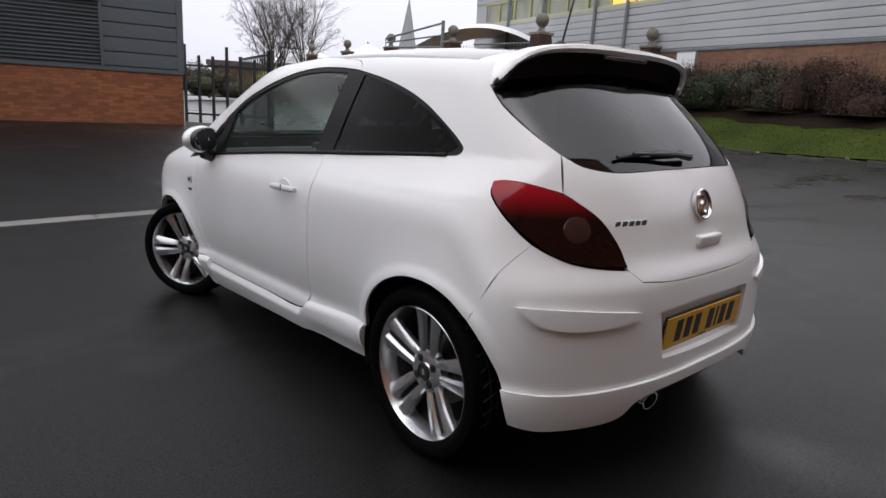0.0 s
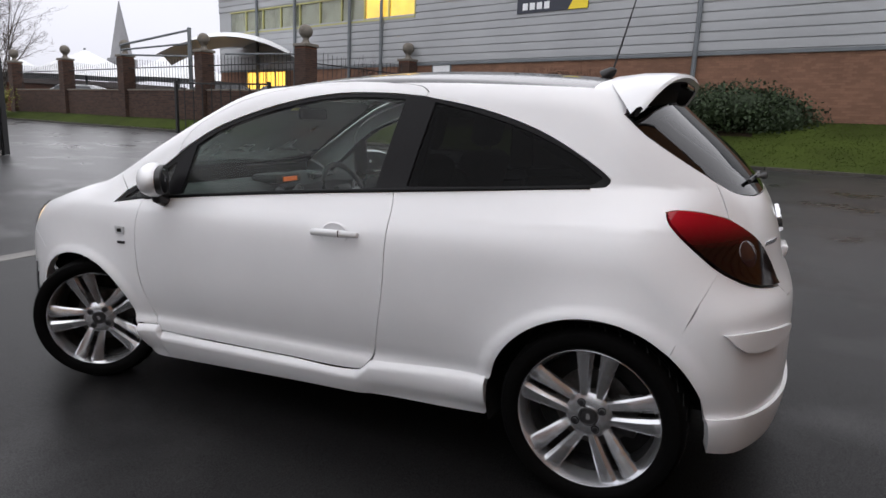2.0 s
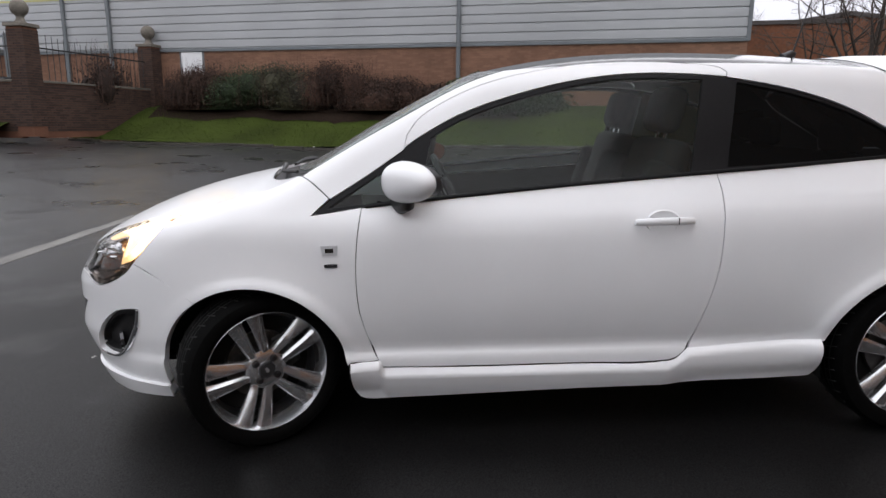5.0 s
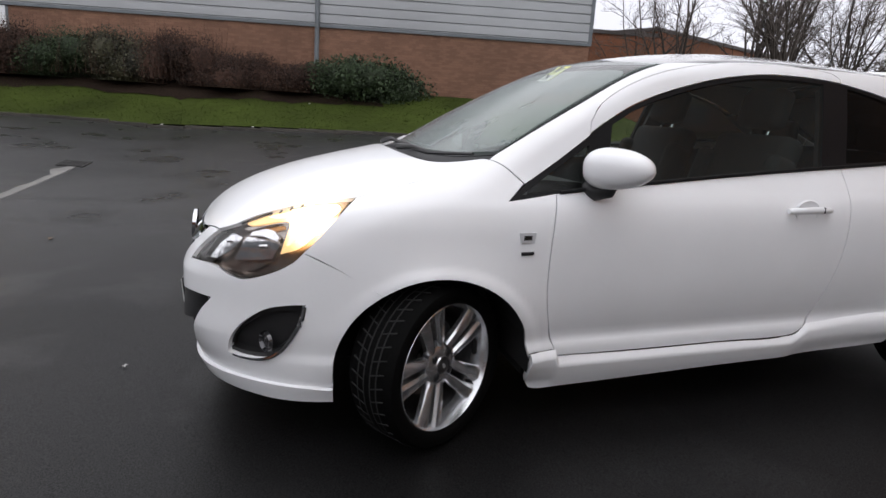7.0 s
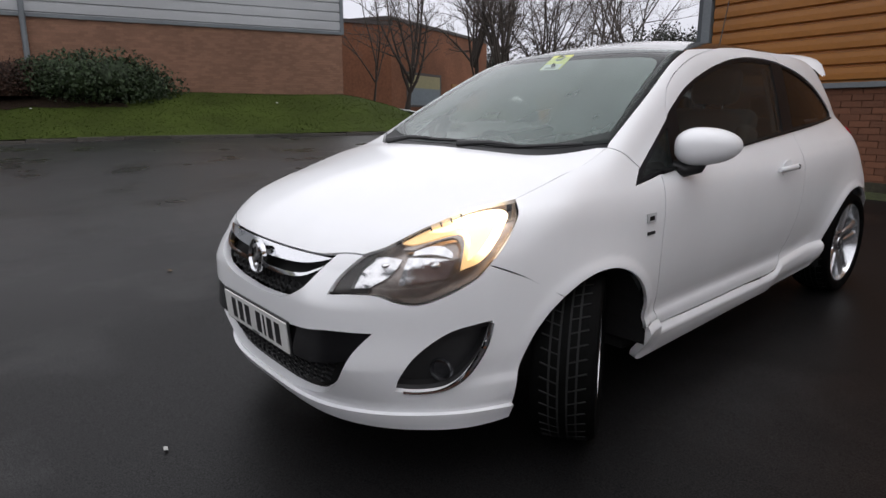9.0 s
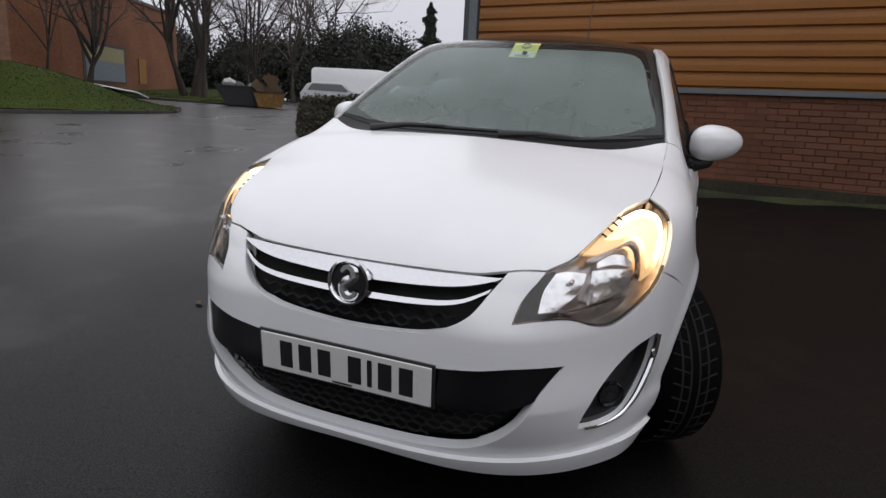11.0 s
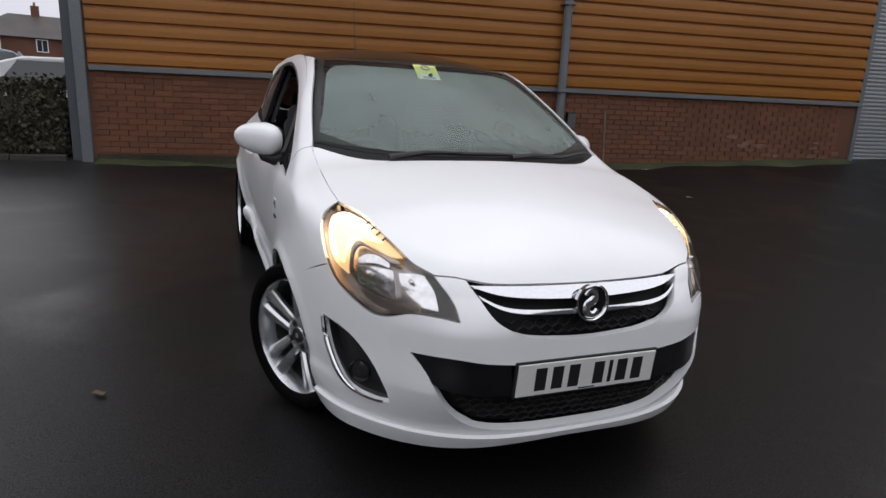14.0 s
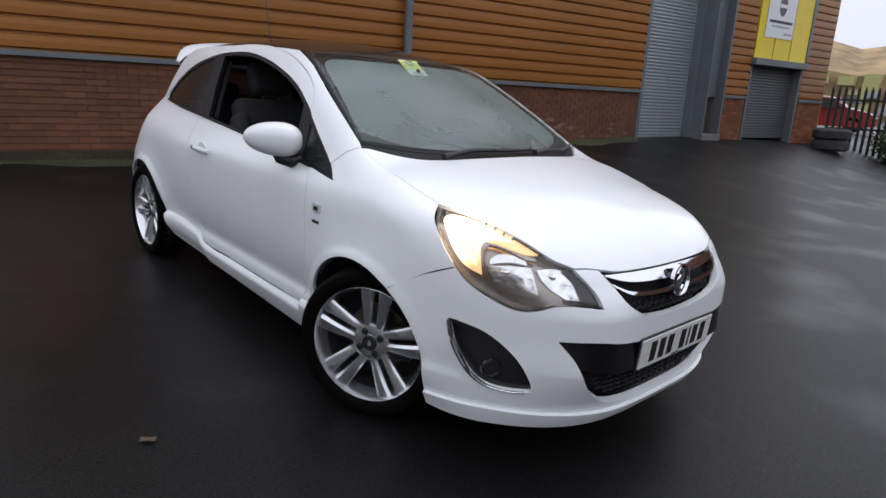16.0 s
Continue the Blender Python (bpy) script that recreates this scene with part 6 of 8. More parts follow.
part("case", put(box(px_ - 0.28, px_ - 0.14, 0.012, 0.10, 0.86, 1.12, 0.01), OM), black_plastic, sb)
part("lid", put(box(px_ - 0.27, px_ - 0.15, 0.10, 0.112, 0.88, 1.10, 0.004), OM), shutter_dark, sb)
bloom = thing("salt_bloom", "pale salt bloom and scuffs on the brickwork", "stain", kind="structure")
rng = random.Random(31)
for i in range(16):
    cx, cz, s_ = ox(rng.uniform(-9.0, -6.9)), rng.uniform(0.45, 0.85), rng.uniform(0.025, 0.085)
    bm = bmesh.new()
    loop = [bm.verts.new((cx + s_ * 1.7 * rng.uniform(0.45, 1.1) * math.cos(k * math.tau / 11), 0.0245, cz + s_ * 0.6 * rng.uniform(0.45, 1.1) * math.sin(k * math.tau / 11))) for k in range(11)]
    bm.faces.new(loop)
    out = bmesh.ops.extrude_face_region(bm, geom=bm.faces[:])
    for v in [w for w in out["geom"] if isinstance(w, bmesh.types.BMVert)]:
        v.co.y = 0.018
    bmesh.ops.recalc_face_normals(bm, faces=bm.faces)
    part("scuff", put(bm, OM), salt_white, bloom)
rod = thing("wall_conduit", "thin pale conduit running down the brickwork", "conduit")
part("conduit", put(add_tube(bmesh.new(), [(ox(-4.77), 0.03, 0.36), (ox(-4.75), 0.03, 0.7), (ox(-4.72), 0.03, 1.15)], 0.012, 8), OM), concrete, rod)

# ---- long pale building across the lawn ----
WM, WL = along(16.72, -8.44, 24.76, 26.2)
hall = thing("wall_east", "long hall with buff brick below and pale ribbed cladding above", "building", kind="structure")


def wy(y):
    return (y + 8.44) / math.cos(math.atan2(8.04, 34.64))


# its outside lies on the left of the line, where y counts outwards
OUT = WM
part("brick_core", put(box(0, WL, -0.3, 0.0, 0.2, 3.75), OUT), mortar_buff, hall)
WIN = (wy(11.7), wy(25.1), 5.66, 6.84)
for a, b, z0, z1 in ((0, WIN[0], 3.75, 7.75), (WIN[0], WL, 3.75, WIN[2]), (WIN[0], WL, WIN[3], 7.75), (WIN[1], WL, WIN[2], WIN[3])):
    part("upper_core", put(box(a, b, -0.3, -0.01, z0, z1), OUT), clad_white, hall)
part("cladding_sheet", put(profiled(WIN[0], 3.78, 7.7, 0.29, 0.035, 0.16), OUT), clad_white, hall, "pale ribbed cladding")
part("cladding_sheet", put(profiled(WL - WIN[0], 3.78, WIN[2] - 0.02, 0.29, 0.035, 0.16), OUT @ Matrix.Translation((WIN[0], 0, 0))), clad_white, hall)
part("cladding_sheet", put(profiled(WL - WIN[0], WIN[3] + 0.03, 7.7, 0.29, 0.035, 0.16), OUT @ Matrix.Translation((WIN[0], 0, 0))), clad_white, hall)
part("base_flashing", put(box(-0.02, WL, -0.02, 0.07, 3.68, 3.77), OUT), steel_grey, hall)
part("corner_flashing", put(box(-0.06, 0.06, -0.06, 0.06, 3.70, 7.8), OUT), steel_grey, hall)
part("eave", put(box(-0.2, WL + 0.3, -0.2, 0.22, 7.72, 7.95), OUT), steel_grey, hall)
part("hall_roof", put(box(0, WL, -26, 0, 7.7, 7.85), OUT), clad_dark, hall)
part("end_wall", put(box(-0.02, 0.12, -26, -0.02, 0.2, 3.72), OUT), brick_far, hall)
part("end_wall", put(box(-0.02, 0.12, -26, -0.02, 3.72, 7.75), OUT), clad_white, hall)
part("far_end_wall", put(box(WL - 0.12, WL, -26, -0.02, 0.2, 7.75), OUT), clad_white, hall)
part("back_wall", put(box(0, WL, -26.2, -26, 0.2, 7.75), OUT), clad_white, hall)
for i, y in enumerate((0.27, 13.6, 15.6, 19.5, 22.6)):
    part("downpipe", put(add_tube(bmesh.new(), [(wy(y), 0.10, 1.6), (wy(y), 0.10, 7.75)], 0.075, 10), OUT), steel_grey, hall, smooth=True)
band = thing("window_band", "band of upper windows, two of them lit yellow", "window", kind="structure")
part("room_back", put(box(WIN[0], WIN[1], -2.4, -2.3, 5.5, 7.2), OUT), dim_room, band)
n_win = 9
for i in range(n_win):
    a = WIN[0] + (WIN[1] - WIN[0]) * i / n_win
    b = WIN[0] + (WIN[1] - WIN[0]) * (i + 1) / n_win
    bm = bmesh.new()
    add_box(bm, a, a + 0.06, -0.05, 0.05, WIN[2], WIN[3])
    add_box(bm, a, b, -0.05, 0.05, WIN[2], WIN[2] + 0.07)
    add_box(bm, a, b, -0.05, 0.05, WIN[3] - 0.06, WIN[3])
    fr = part("window_frame", put(bm, OUT), frame_yellow, band)
    part("pane", put(box(a + 0.06, b, -0.012, -0.004, WIN[2] + 0.07, WIN[3] - 0.06), OUT), glass("office_glass", (0.8, 0.82, 0.8)), fr).visible_shadow = False
    part("room_wall", put(box(a + 0.01, b - 0.01, -0.10, -0.06, WIN[2] + 0.02, WIN[3] - 0.02), OUT), lit_room if i in (0, 1) else dim_room, fr)
    if i in (0, 1):
        part("ceiling_lamp", put(lathe([(0.0, 0.01), (0.03, 0.22), (-0.05, 0.25)], 20, "z"), OUT @ Matrix.Translation(((a + b) / 2, -0.045, 6.62))), lamp_lit, fr, "round lit ceiling lamp")
low = thing("lower_window", "ground-floor window glowing warm yellow", "window", kind="structure")
part("room_wall", put(box(wy(20.3), wy(23.6), 0.004, 0.03, 2.75, 3.62), OUT), lit_room, low)
for i in range(5):
    xx = wy(20.3) + (wy(23.6) - wy(20.3)) * i / 4
    part("window_bar", put(box(xx - 0.035, xx + 0.035, 0.0, 0.06, 2.7, 3.66), OUT), frame_yellow, low)
dr = thing("door_pale", "pale closed service door in the brick wall", "door", kind="structure")
part("leaf", put(box(wy(9.8), wy(10.65), -0.01, 0.035, 1.65, 3.66), OUT), sign_white, dr)
part("frame", put(box(wy(9.72), wy(10.73), -0.01, 0.022, 1.62, 3.72), OUT), steel_grey, dr)
sg = thing("wall_sign", "navy wall sign with a yellow end on the cladding", "sign")
part("board", put(box(wy(3.96), wy(6.75), 0.04, 0.075, 5.40, 6.5), OUT), sign_navy, sg)
part("yellow_end", prism([(wy(3.96), 5.402), (wy(4.7), 5.402), (wy(4.45), 5.85), (wy(4.7), 6.495), (wy(3.96), 6.495)], 0.012, OUT @ Matrix.Translation((0, 0.074, 0))), sign_yellow, sg)
for i in range(4):
    part("letter_bar", put(box(wy(6.6) - 0.30 * (i + 1), wy(6.6) - 0.30 * i - 0.09, 0.074, 0.084, 5.50, 5.74), OUT), sign_white, sg)
for x0, x1, z0, z1 in ((0.0, 0.30, 5.95, 6.38), (0.40, 0.58, 5.95, 6.25), (0.68, 1.10, 5.95, 6.25)):
    part("logo_shape", put(box(wy(6.45) - x1, wy(6.45) - x0, 0.074, 0.084, z0, z1), OUT), sign_white, sg)

# ---- dark grey building by the gate ----
GM, GL = along(3.42, 13.98, -16, 17.67)
store = thing("wall_north", "dark grey clad building with an orange brick base and louvres", "building", kind="structure")
G2 = GM
part("brick_core", put(box(0, GL, -0.3, 0.0, -0.5, 1.54), G2), mortar_orange, store)
part("upper_core", put(box(0, GL, -0.3, -0.01, 1.54, 6.2), G2), clad_dark, store)
part("cladding_sheet", put(profiled(1.72, 1.60, 6.2, 0.335, 0.03, 0.13), G2), clad_dark, store, "slate grey ribbed cladding")
part("cladding_sheet", put(profiled(GL - 5.6, 1.60, 6.2, 0.335, 0.03, 0.13), G2 @ Matrix.Translation((5.6, 0, 0))), clad_dark, store)
part("cladding_sheet", put(profiled(3.88, 3.10, 6.2, 0.335, 0.03, 0.13), G2 @ Matrix.Translation((1.72, 0, 0))), clad_dark, store)
part("base_flashing", put(box(0, GL, -0.01, 0.05, 1.52, 1.60), G2), clad_dark, store)
part("corner_flashing", put(box(-0.05, 0.10, -0.1, 0.05, 1.54, 6.2), G2), clad_dark, store)
for i in range(16):
    part("louvre_slat", put(box(1.80, 5.55, -0.05, 0.045, 0, 0.012), G2 @ Matrix.Translation((0, 0, 1.68 + i * 0.088)) @ pose(0, 0, 0, -32, 0, 0)), clad_dark, store)
part("louvre_frame", put(box(1.72, 1.80, -0.02, 0.07, 1.6, 3.1), G2), clad_dark, store)
part("louvre_top", put(box(1.72, 5.6, -0.02, 0.10, 3.06, 3.14), G2), clad_dark, store)
part("side_wall", put(box(-0.02, 0.1, -12, -0.05, -0.5, 6.2), G2), clad_dark, store)
part("back_wall", put(box(0, GL, -12.2, -12, -0.5, 6.2), G2), clad_dark, store)
part("store_roof", put(box(-0.1, GL, -12.2, 0.1, 6.2, 6.35), G2), clad_dark, store)


# ---- unseen wall, added to keep the western sky out of the side glass ----
west = thing("unseen_wall_west", "plain brown brick wall closing the yard", "wall", kind="structure")
WW, WWL = along(-16.0, 17.6, -20.6, 3.2)
part("wall_body", put(box(0, WWL, -0.3, 0, -1.0, 6.8), WW), brick_far, west)
part("wall_coping", put(box(-0.05, WWL + 0.05, -0.36, 0.06, 6.8, 6.92, 0.02), WW), concrete, west)


# ---- lawn with its kerb ----
def wall_x(y):
    return 16.72 + (y + 8.44) * 8.04 / 34.64


def lawn_patch(name, strips, label):
    """Grass laid between a kerb line and a back line; strips of (kerb, back) places with the height of the back."""
    g = thing(name, label, "lawn", kind="structure")
    bm = bmesh.new()
    rows_ = []
    n = 9
    for (kx, ky), (bx, by), bz in strips:
        k0 = level(kx, ky) + 0.07
        rows_.append([bm.verts.new((kx + (bx - kx) * t, ky + (by - ky) * t, k0 + (bz - k0) * step_up(t, -0.1, 1.0) + 0.02 * math.sin(9 * t + kx * 2 + ky))) for t in np.linspace(0, 1, n)])
    for r0, r1 in zip(rows_, rows_[1:]):
        for i in range(n - 1):
            bm.faces.new((r0[i], r0[i + 1], r1[i + 1], r1[i]))
    faces = [[v.co.copy() for v in f.verts] for f in bm.faces]
    part("turf", bm, grass_mat, g, smooth=True)
    v, f = [], []
    for q in faces:
        area = ((q[1] - q[0]).cross(q[3] - q[0])).length
        near = math.hypot(q[0].x, q[0].y) < 26
        for _ in range(int(area * (260 if near else 40))):
            a, b = random.random(), random.random()
            p = q[0] * (1 - a) * (1 - b) + q[1] * a * (1 - b) + q[2] * a * b + q[3] * (1 - a) * b
            w, h, t = random.uniform(0.010, 0.018), random.uniform(0.015, 0.032), random.uniform(0, math.pi)
            d = Vector((math.cos(t) * w, math.sin(t) * w, 0))
            lean = Vector((random.uniform(-1, 1), random.uniform(-1, 1), 0)) * h * 1.3
            j = len(v)
            v += [p - d, p + d, p + lean + Vector((0, 0, h))]
            f.append((j, j + 1, j + 2))
    me = bpy.data.meshes.new("grass_tufts")
    me.from_pydata(v, [], f)
    link_mesh("grass_tufts", me, blade_mat, g)["kind"] = "stuff"
    for s0, s1 in zip(strips, strips[1:]):
        (ax, ay), (bx, by) = s0[0], s1[0]
        n_ = max(int(math.hypot(bx - ax, by - ay) / 0.91), 1)
        for i in range(n_):
            t0, t1 = i / n_, (i + 1) / n_
            m_, l_ = along(ax + (bx - ax) * t0, ay + (by - ay) * t0, ax + (bx - ax) * t1, ay + (by - ay) * t1)
            z = level(ax + (bx - ax) * (t0 + t1) / 2, ay + (by - ay) * (t0 + t1) / 2)
            part("kerb_stone", put(box(0.003, l_ - 0.003, -0.06, 0.065, -0.1, 0.085, 0.015), m_ @ Matrix.Translation((0, 0, z))), kerb_stone, g)
    return g


lawn_patch("lawn", [((wall_x(y) - 3.7, y), (wall_x(y) - 0.02, y), 1.74) for y in (13.4, 11, 8, 5, 2, -1, -4, -6.5, -8.3)]
           + [((12.75, -9.2), (wall_x(-8.3) + 0.1, -8.9), 1.70), ((12.6, -10.0), (17.5, -9.6), 1.60), ((13.2, -10.8), (18.5, -10.2), 1.5), ((15.5, -11.6), (20, -10.6), 1.4), ((25, -13.6), (25, -9.2), 1.7)],
           "sloping winter lawn with a stone kerb in front of the hall")
lawn_patch("lawn", [((14.4 + 0.18 * (y - 13.8), y), (15.75 + 0.174 * (y - 13.1), y), 1.05) for y in (13.8, 17, 21, 26, 32, 40)], "grass verge with a kerb beside the entrance")
lawn_patch("lawn", [((x, -16.6 - 0.02 * (x - 15)), (bx, -34), level(bx, -34) + 0.6) for x, bx in ((40, 42), (33, 36.5), (27, 32), (22, 29), (18, 27.2), (14.3, 26.0))], "grass under bare trees beyond the service road")


# ---- gate, railings and gate pillars ----
def gate_leaf(x0, y0, x1, y1, height, bars, label):
    m, l = along(x0, y0, x1, y1)
    z = level(x0, y0)
    g = thing("gate_leaf", label, "gate", Matrix.Translation((0, 0, z)) @ m, group="entrance gates")
    for x in (0.0, l - 0.08):
        part("gate_post", box(x, x + 0.10, -0.05, 0.05, 0.02, height + 0.06, 0.006), black_iron, g)
    for zz in (0.08, height - 0.06):
        part("gate_rail", box(0.1, l - 0.08, -0.03, 0.03, zz, zz + 0.06, 0.004), black_iron, g)
    for i in range(1, bars + 1):
        x = l * i / (bars + 1)
        part("gate_stile", box(x - 0.014, x + 0.014, -0.014, 0.014, 0.12, height - 0.06), black_iron, g)
    return g


gate_leaf(14.67, 13.72, 14.61, 18.28, 2.0, 9, "black steel gate leaf standing open at the entrance")
gate_leaf(5.2, 12.6, 6.3, 17.2, 1.95, 14, "black steel gate leaf swung open beside the grey building")
rail = thing("railing", "black steel railing between the building and the gate", "railing")
for i in range(7):
    x, y = 3.5 + (5.15 - 3.5) * i / 6, 14.0 + (12.7 - 14.0) * i / 6
    part("rail_post", box(x - 0.03, x + 0.03, y - 0.03, y + 0.03, level(x, y) - 0.1, level(x, y) + (2.0 if i % 3 == 0 else 1.75)), black_iron, rail)
m_, l_ = along(3.5, 14.0, 5.15, 12.7)
for zz in (0.35, 1.55):
    part("rail_bar", put(box(0, l_, -0.02, 0.02, zz, zz + 0.05), m_ @ Matrix.Translation((0, 0, 0.2))), black_iron, rail)
part("rail_plinth", put(box(0, l_, -0.12, 0.12, -0.2, 0.16), m_ @ Matrix.Translation((0, 0, 0.2))), concrete, rail)


def pillar(x, y, z0, z1):
    p = thing("gate_pillar", "square brown brick pillar with a stone ball on top", "pillar", Matrix.Translation((x, y, z0)) @ Matrix.Rotation(radians(-10), 4, "Z"), group="boundary pillars")
    h = z1 - z0 - 0.75
    part("shaft", box(-0.27, 0.27, -0.27, 0.27, -0.3, h - 0.06), mortar, p)
    for a in range(4):
        bricks_joined("shaft_bricks", 0.56, 0, h - 0.06, Matrix.Rotation(math.pi / 2 * a, 4, "Z") @ Matrix.Translation((-0.28, 0.27, 0)), brown_brick, p)
    cap = part("cap_stone", box(-0.33, 0.33, -0.33, 0.33, h - 0.06, h + 0.05, 0.02), stone, p)
    part("cap_neck", lathe([(h + 0.05, 0.22), (h + 0.12, 0.13), (h + 0.22, 0.10), (h + 0.28, 0.14)], 20, "z"), stone, p, smooth=True)
    bm = bmesh.new()
    bmesh.ops.create_uvsphere(bm, u_segments=20, v_segments=12, radius=0.245)
    bmesh.ops.translate(bm, vec=(0, 0, h + 0.48), verts=bm.verts)
    part("stone_ball", bm, stone, p, "weathered stone ball", smooth=True)
    return p


PILLARS = [(15.87, 13.1), (16.93, 19.2), (18.0, 25.4), (19.1, 31.5), (20.1, 37.7)]
for x, y in PILLARS:
    pillar(x, y, 0.95, 4.60)
pillar(21.1, 11.85, 1.6, 4.63)
bwall = thing("boundary_wall", "low dark brown brick wall with iron railings on top", "wall", kind="structure")
for (xa, ya), (xb, yb) in list(zip(PILLARS, PILLARS[1:])) + [((21.1, 11.85), (15.87, 13.1))]:
    m_, l_ = along(xa, ya, xb, yb)
    part("wall_core", put(box(0.3, l_ - 0.3, -0.11, 0.11, 0.6, 2.25), m_), mortar, bwall)
    bricks_joined("wall_bricks", l_ - 0.6, 0.8, 2.25, m_ @ Matrix.Translation((0.3, 0.11, 0)), brown_brick, bwall)
    part("wall_coping", put(box(0.28, l_ - 0.28, -0.16, 0.16, 2.25, 2.32, 0.01), m_), stone, bwall)
    bm = bmesh.new()
    for i in range(int((l_ - 0.8) / 0.22)):
        add_tube(bm, [(0.4 + i * 0.22, 0, 2.3), (0.4 + i * 0.22, 0, 3.5 + 0.25 * abs(i * 0.22 * 2 / l_ - 0.85))], 0.011, 5)
    add_box(bm, 0.3, l_ - 0.3, -0.015, 0.015, 3.25, 3.29)
    part("wall_railing", put(bm, m_), black_iron, bwall)["kind"] = "stuff"

# ---- white canopy in the car park ----
can = thing("car_park_canopy", "white tensile fabric canopy on grey steel masts", "canopy")
bm = bmesh.new()
cx, cy = 22.3, 22.6
rows = []
for i in range(17):
    u = i / 16 * 2 - 1
    rows.append([bm.verts.new((cx + (u * 3.6) * 0.62 + (w * 2.4) * 0.78, cy - (u * 3.6) * 0.78 + (w * 2.4) * 0.62, 4.15 + 1.25 * (1 - abs(u) ** 2.0) * (1 - 0.35 * w * w) - 0.35 * abs(w) * u * u)) for w in np.linspace(-1, 1, 9)])
for r0, r1 in zip(rows, rows[1:]):
    for i in range(8):
        bm.faces.new((r0[i], r0[i + 1], r1[i + 1], r1[i]))
part("fabric", bm, canopy_white, can, smooth=True)
for x, y, h in ((17.75, 20.9, 4.95), (21.9, 17.8, 4.4), (25.5, 20.5, 4.4)):
    part("mast", add_tube(bmesh.new(), [(x, y, 0.8), (x, y, h)], 0.085, 10), steel_grey, can, smooth=True)
part("stay", add_tube(bmesh.new(), [(17.75, 20.9, 4.85), (16.4, 23.6, 4.1)], 0.05, 8), steel_grey, can)
part("stay", add_tube(bmesh.new(), [(17.75, 20.9, 4.3), (16.4, 23.6, 3.9)], 0.04, 8), steel_grey, can)
part("stay", add_tube(bmesh.new(), [(16.4, 23.6, 4.1), (16.4, 23.6, 3.7), (17.75, 20.9, 3.75)], 0.04, 8), steel_grey, can)
part("stay", add_tube(bmesh.new(), [(21.9, 17.8, 4.3), (19.5, 20.6, 4.05)], 0.04, 8), steel_grey, can)
tent = thing("car_park_canopy", "far white peaked canopy over parked cars", "canopy")
for k in range(3):
    bm = bmesh.new()
    c = bm.verts.new((26 + k * 2.2, 50 - k * 7, 5.6))
    ring = [bm.verts.new((26 + k * 2.2 + 4.2 * math.cos(a), 50 - k * 7 + 4.2 * math.sin(a), 3.6)) for a in np.linspace(0, 2 * math.pi, 9)[:-1]]
    for i in range(8):
        bm.faces.new((c, ring[i], ring[(i + 1) % 8]))
    part("fabric_peak", bm, canopy_white, tent)
    part("mast", add_tube(bmesh.new(), [(26 + k * 2.2, 50 - k * 7, 0.6), (26 + k * 2.2, 50 - k * 7, 5.7)], 0.08, 8), steel_grey, tent)
low_roof = thing("low_building", "long low dark building beyond the car park", "building")
part("wall", put(box(0, 46, -6, 0, 0.5, 3.4), along(24, 66, 66, 48)[0]), brick_far, low_roof)
part("roof", put(box(-0.5, 46.5, -6.5, 0.5, 3.4, 3.9), along(24, 66, 66, 48)[0]), roof_slate, low_roof)


# ---- parked vehicles, far off ----
def vehicle(name, label, at, heading, paint, length, height, side, z=None, category="car"):
    """A parked vehicle from its side outline: x ahead. Body, glass band, wheels."""
    v = thing(name, label, category, Matrix.Translation((at[0], at[1], level(*at) if z is None else z)) @ Matrix.Rotation(radians(heading), 4, "Z"))
    half = 0.86
    bm = bmesh.new()
    cols = []
    for k, (w, zs) in enumerate(((-half, 0.97), (-half * 0.93, 1.0), (0, 1.012), (half * 0.93, 1.0), (half, 0.97))):
        cols.append([bm.verts.new((x * length, w * (1 - 0.20 * max(0, (zz - 0.58)) / 0.42), zz * height * (zs if zz > 0.6 else 1))) for x, zz in side])
    n = len(side)
    for c0, c1 in zip(cols, cols[1:]):
        for i in range(n):
            bm.faces.new((c0[i], c0[(i + 1) % n], c1[(i + 1) % n], c1[i]))
    bm.faces.new(cols[0]), bm.faces.new(cols[-1])
    part("body", bm, paint, v, smooth=True)
    top = [(x, zz) for x, zz in side if zz > 0.60]
    xs_ = [x for x, _ in top]
    for s in (-1, 1):
        g0, g1 = min(xs_) * length, max(xs_) * length
        bm = bmesh.new()
        if category == "van":
            pts = [(0.27, 0.62), (0.40, 0.62), (0.355, 0.86), (0.27, 0.86)]
        else:
            pts = [(min(xs_) * 0.86, 0.645), (max(xs_) * 0.80, 0.645), (max(xs_) * 0.42, 0.925), (min(xs_) * 0.70, 0.925)]
        y = s * (half * 0.995)
        bm.faces.new([bm.verts.new((x * length, y * (1 - 0.20 * max(0, zz - 0.58) / 0.42) + s * 0.012, zz * height)) for x, zz in pts])
        part("side_window", bm, window_dark, v)
        for x in (-0.30, 0.31):
            bm = lathe([(-0.09, 0.20), (-0.09, 0.31), (0.09, 0.31), (0.10, 0.20), (0.08, 0.02)], 20, "y")
            bmesh.ops.translate(bm, vec=(x * length, s * (half - 0.10), 0.31), verts=bm.verts)
            part("wheel", bm, rubber, v, smooth=True)
    bm = bmesh.new()
    fx0, fz0, fx1, fz1 = (0.415, 0.62, 0.345, 0.92) if category == "van" else (max(xs_) * 0.98, 0.62, max(xs_) * 0.52, 0.95)
    bm.faces.new([bm.verts.new((x * length + 0.02, y, zz * height + 0.02)) for x, y, zz in ((fx0, -0.75, fz0), (fx0, 0.75, fz0), (fx1, 0.62, fz1), (fx1, -0.62, fz1))])
    part("windscreen", bm, window_dark, v)
    return v


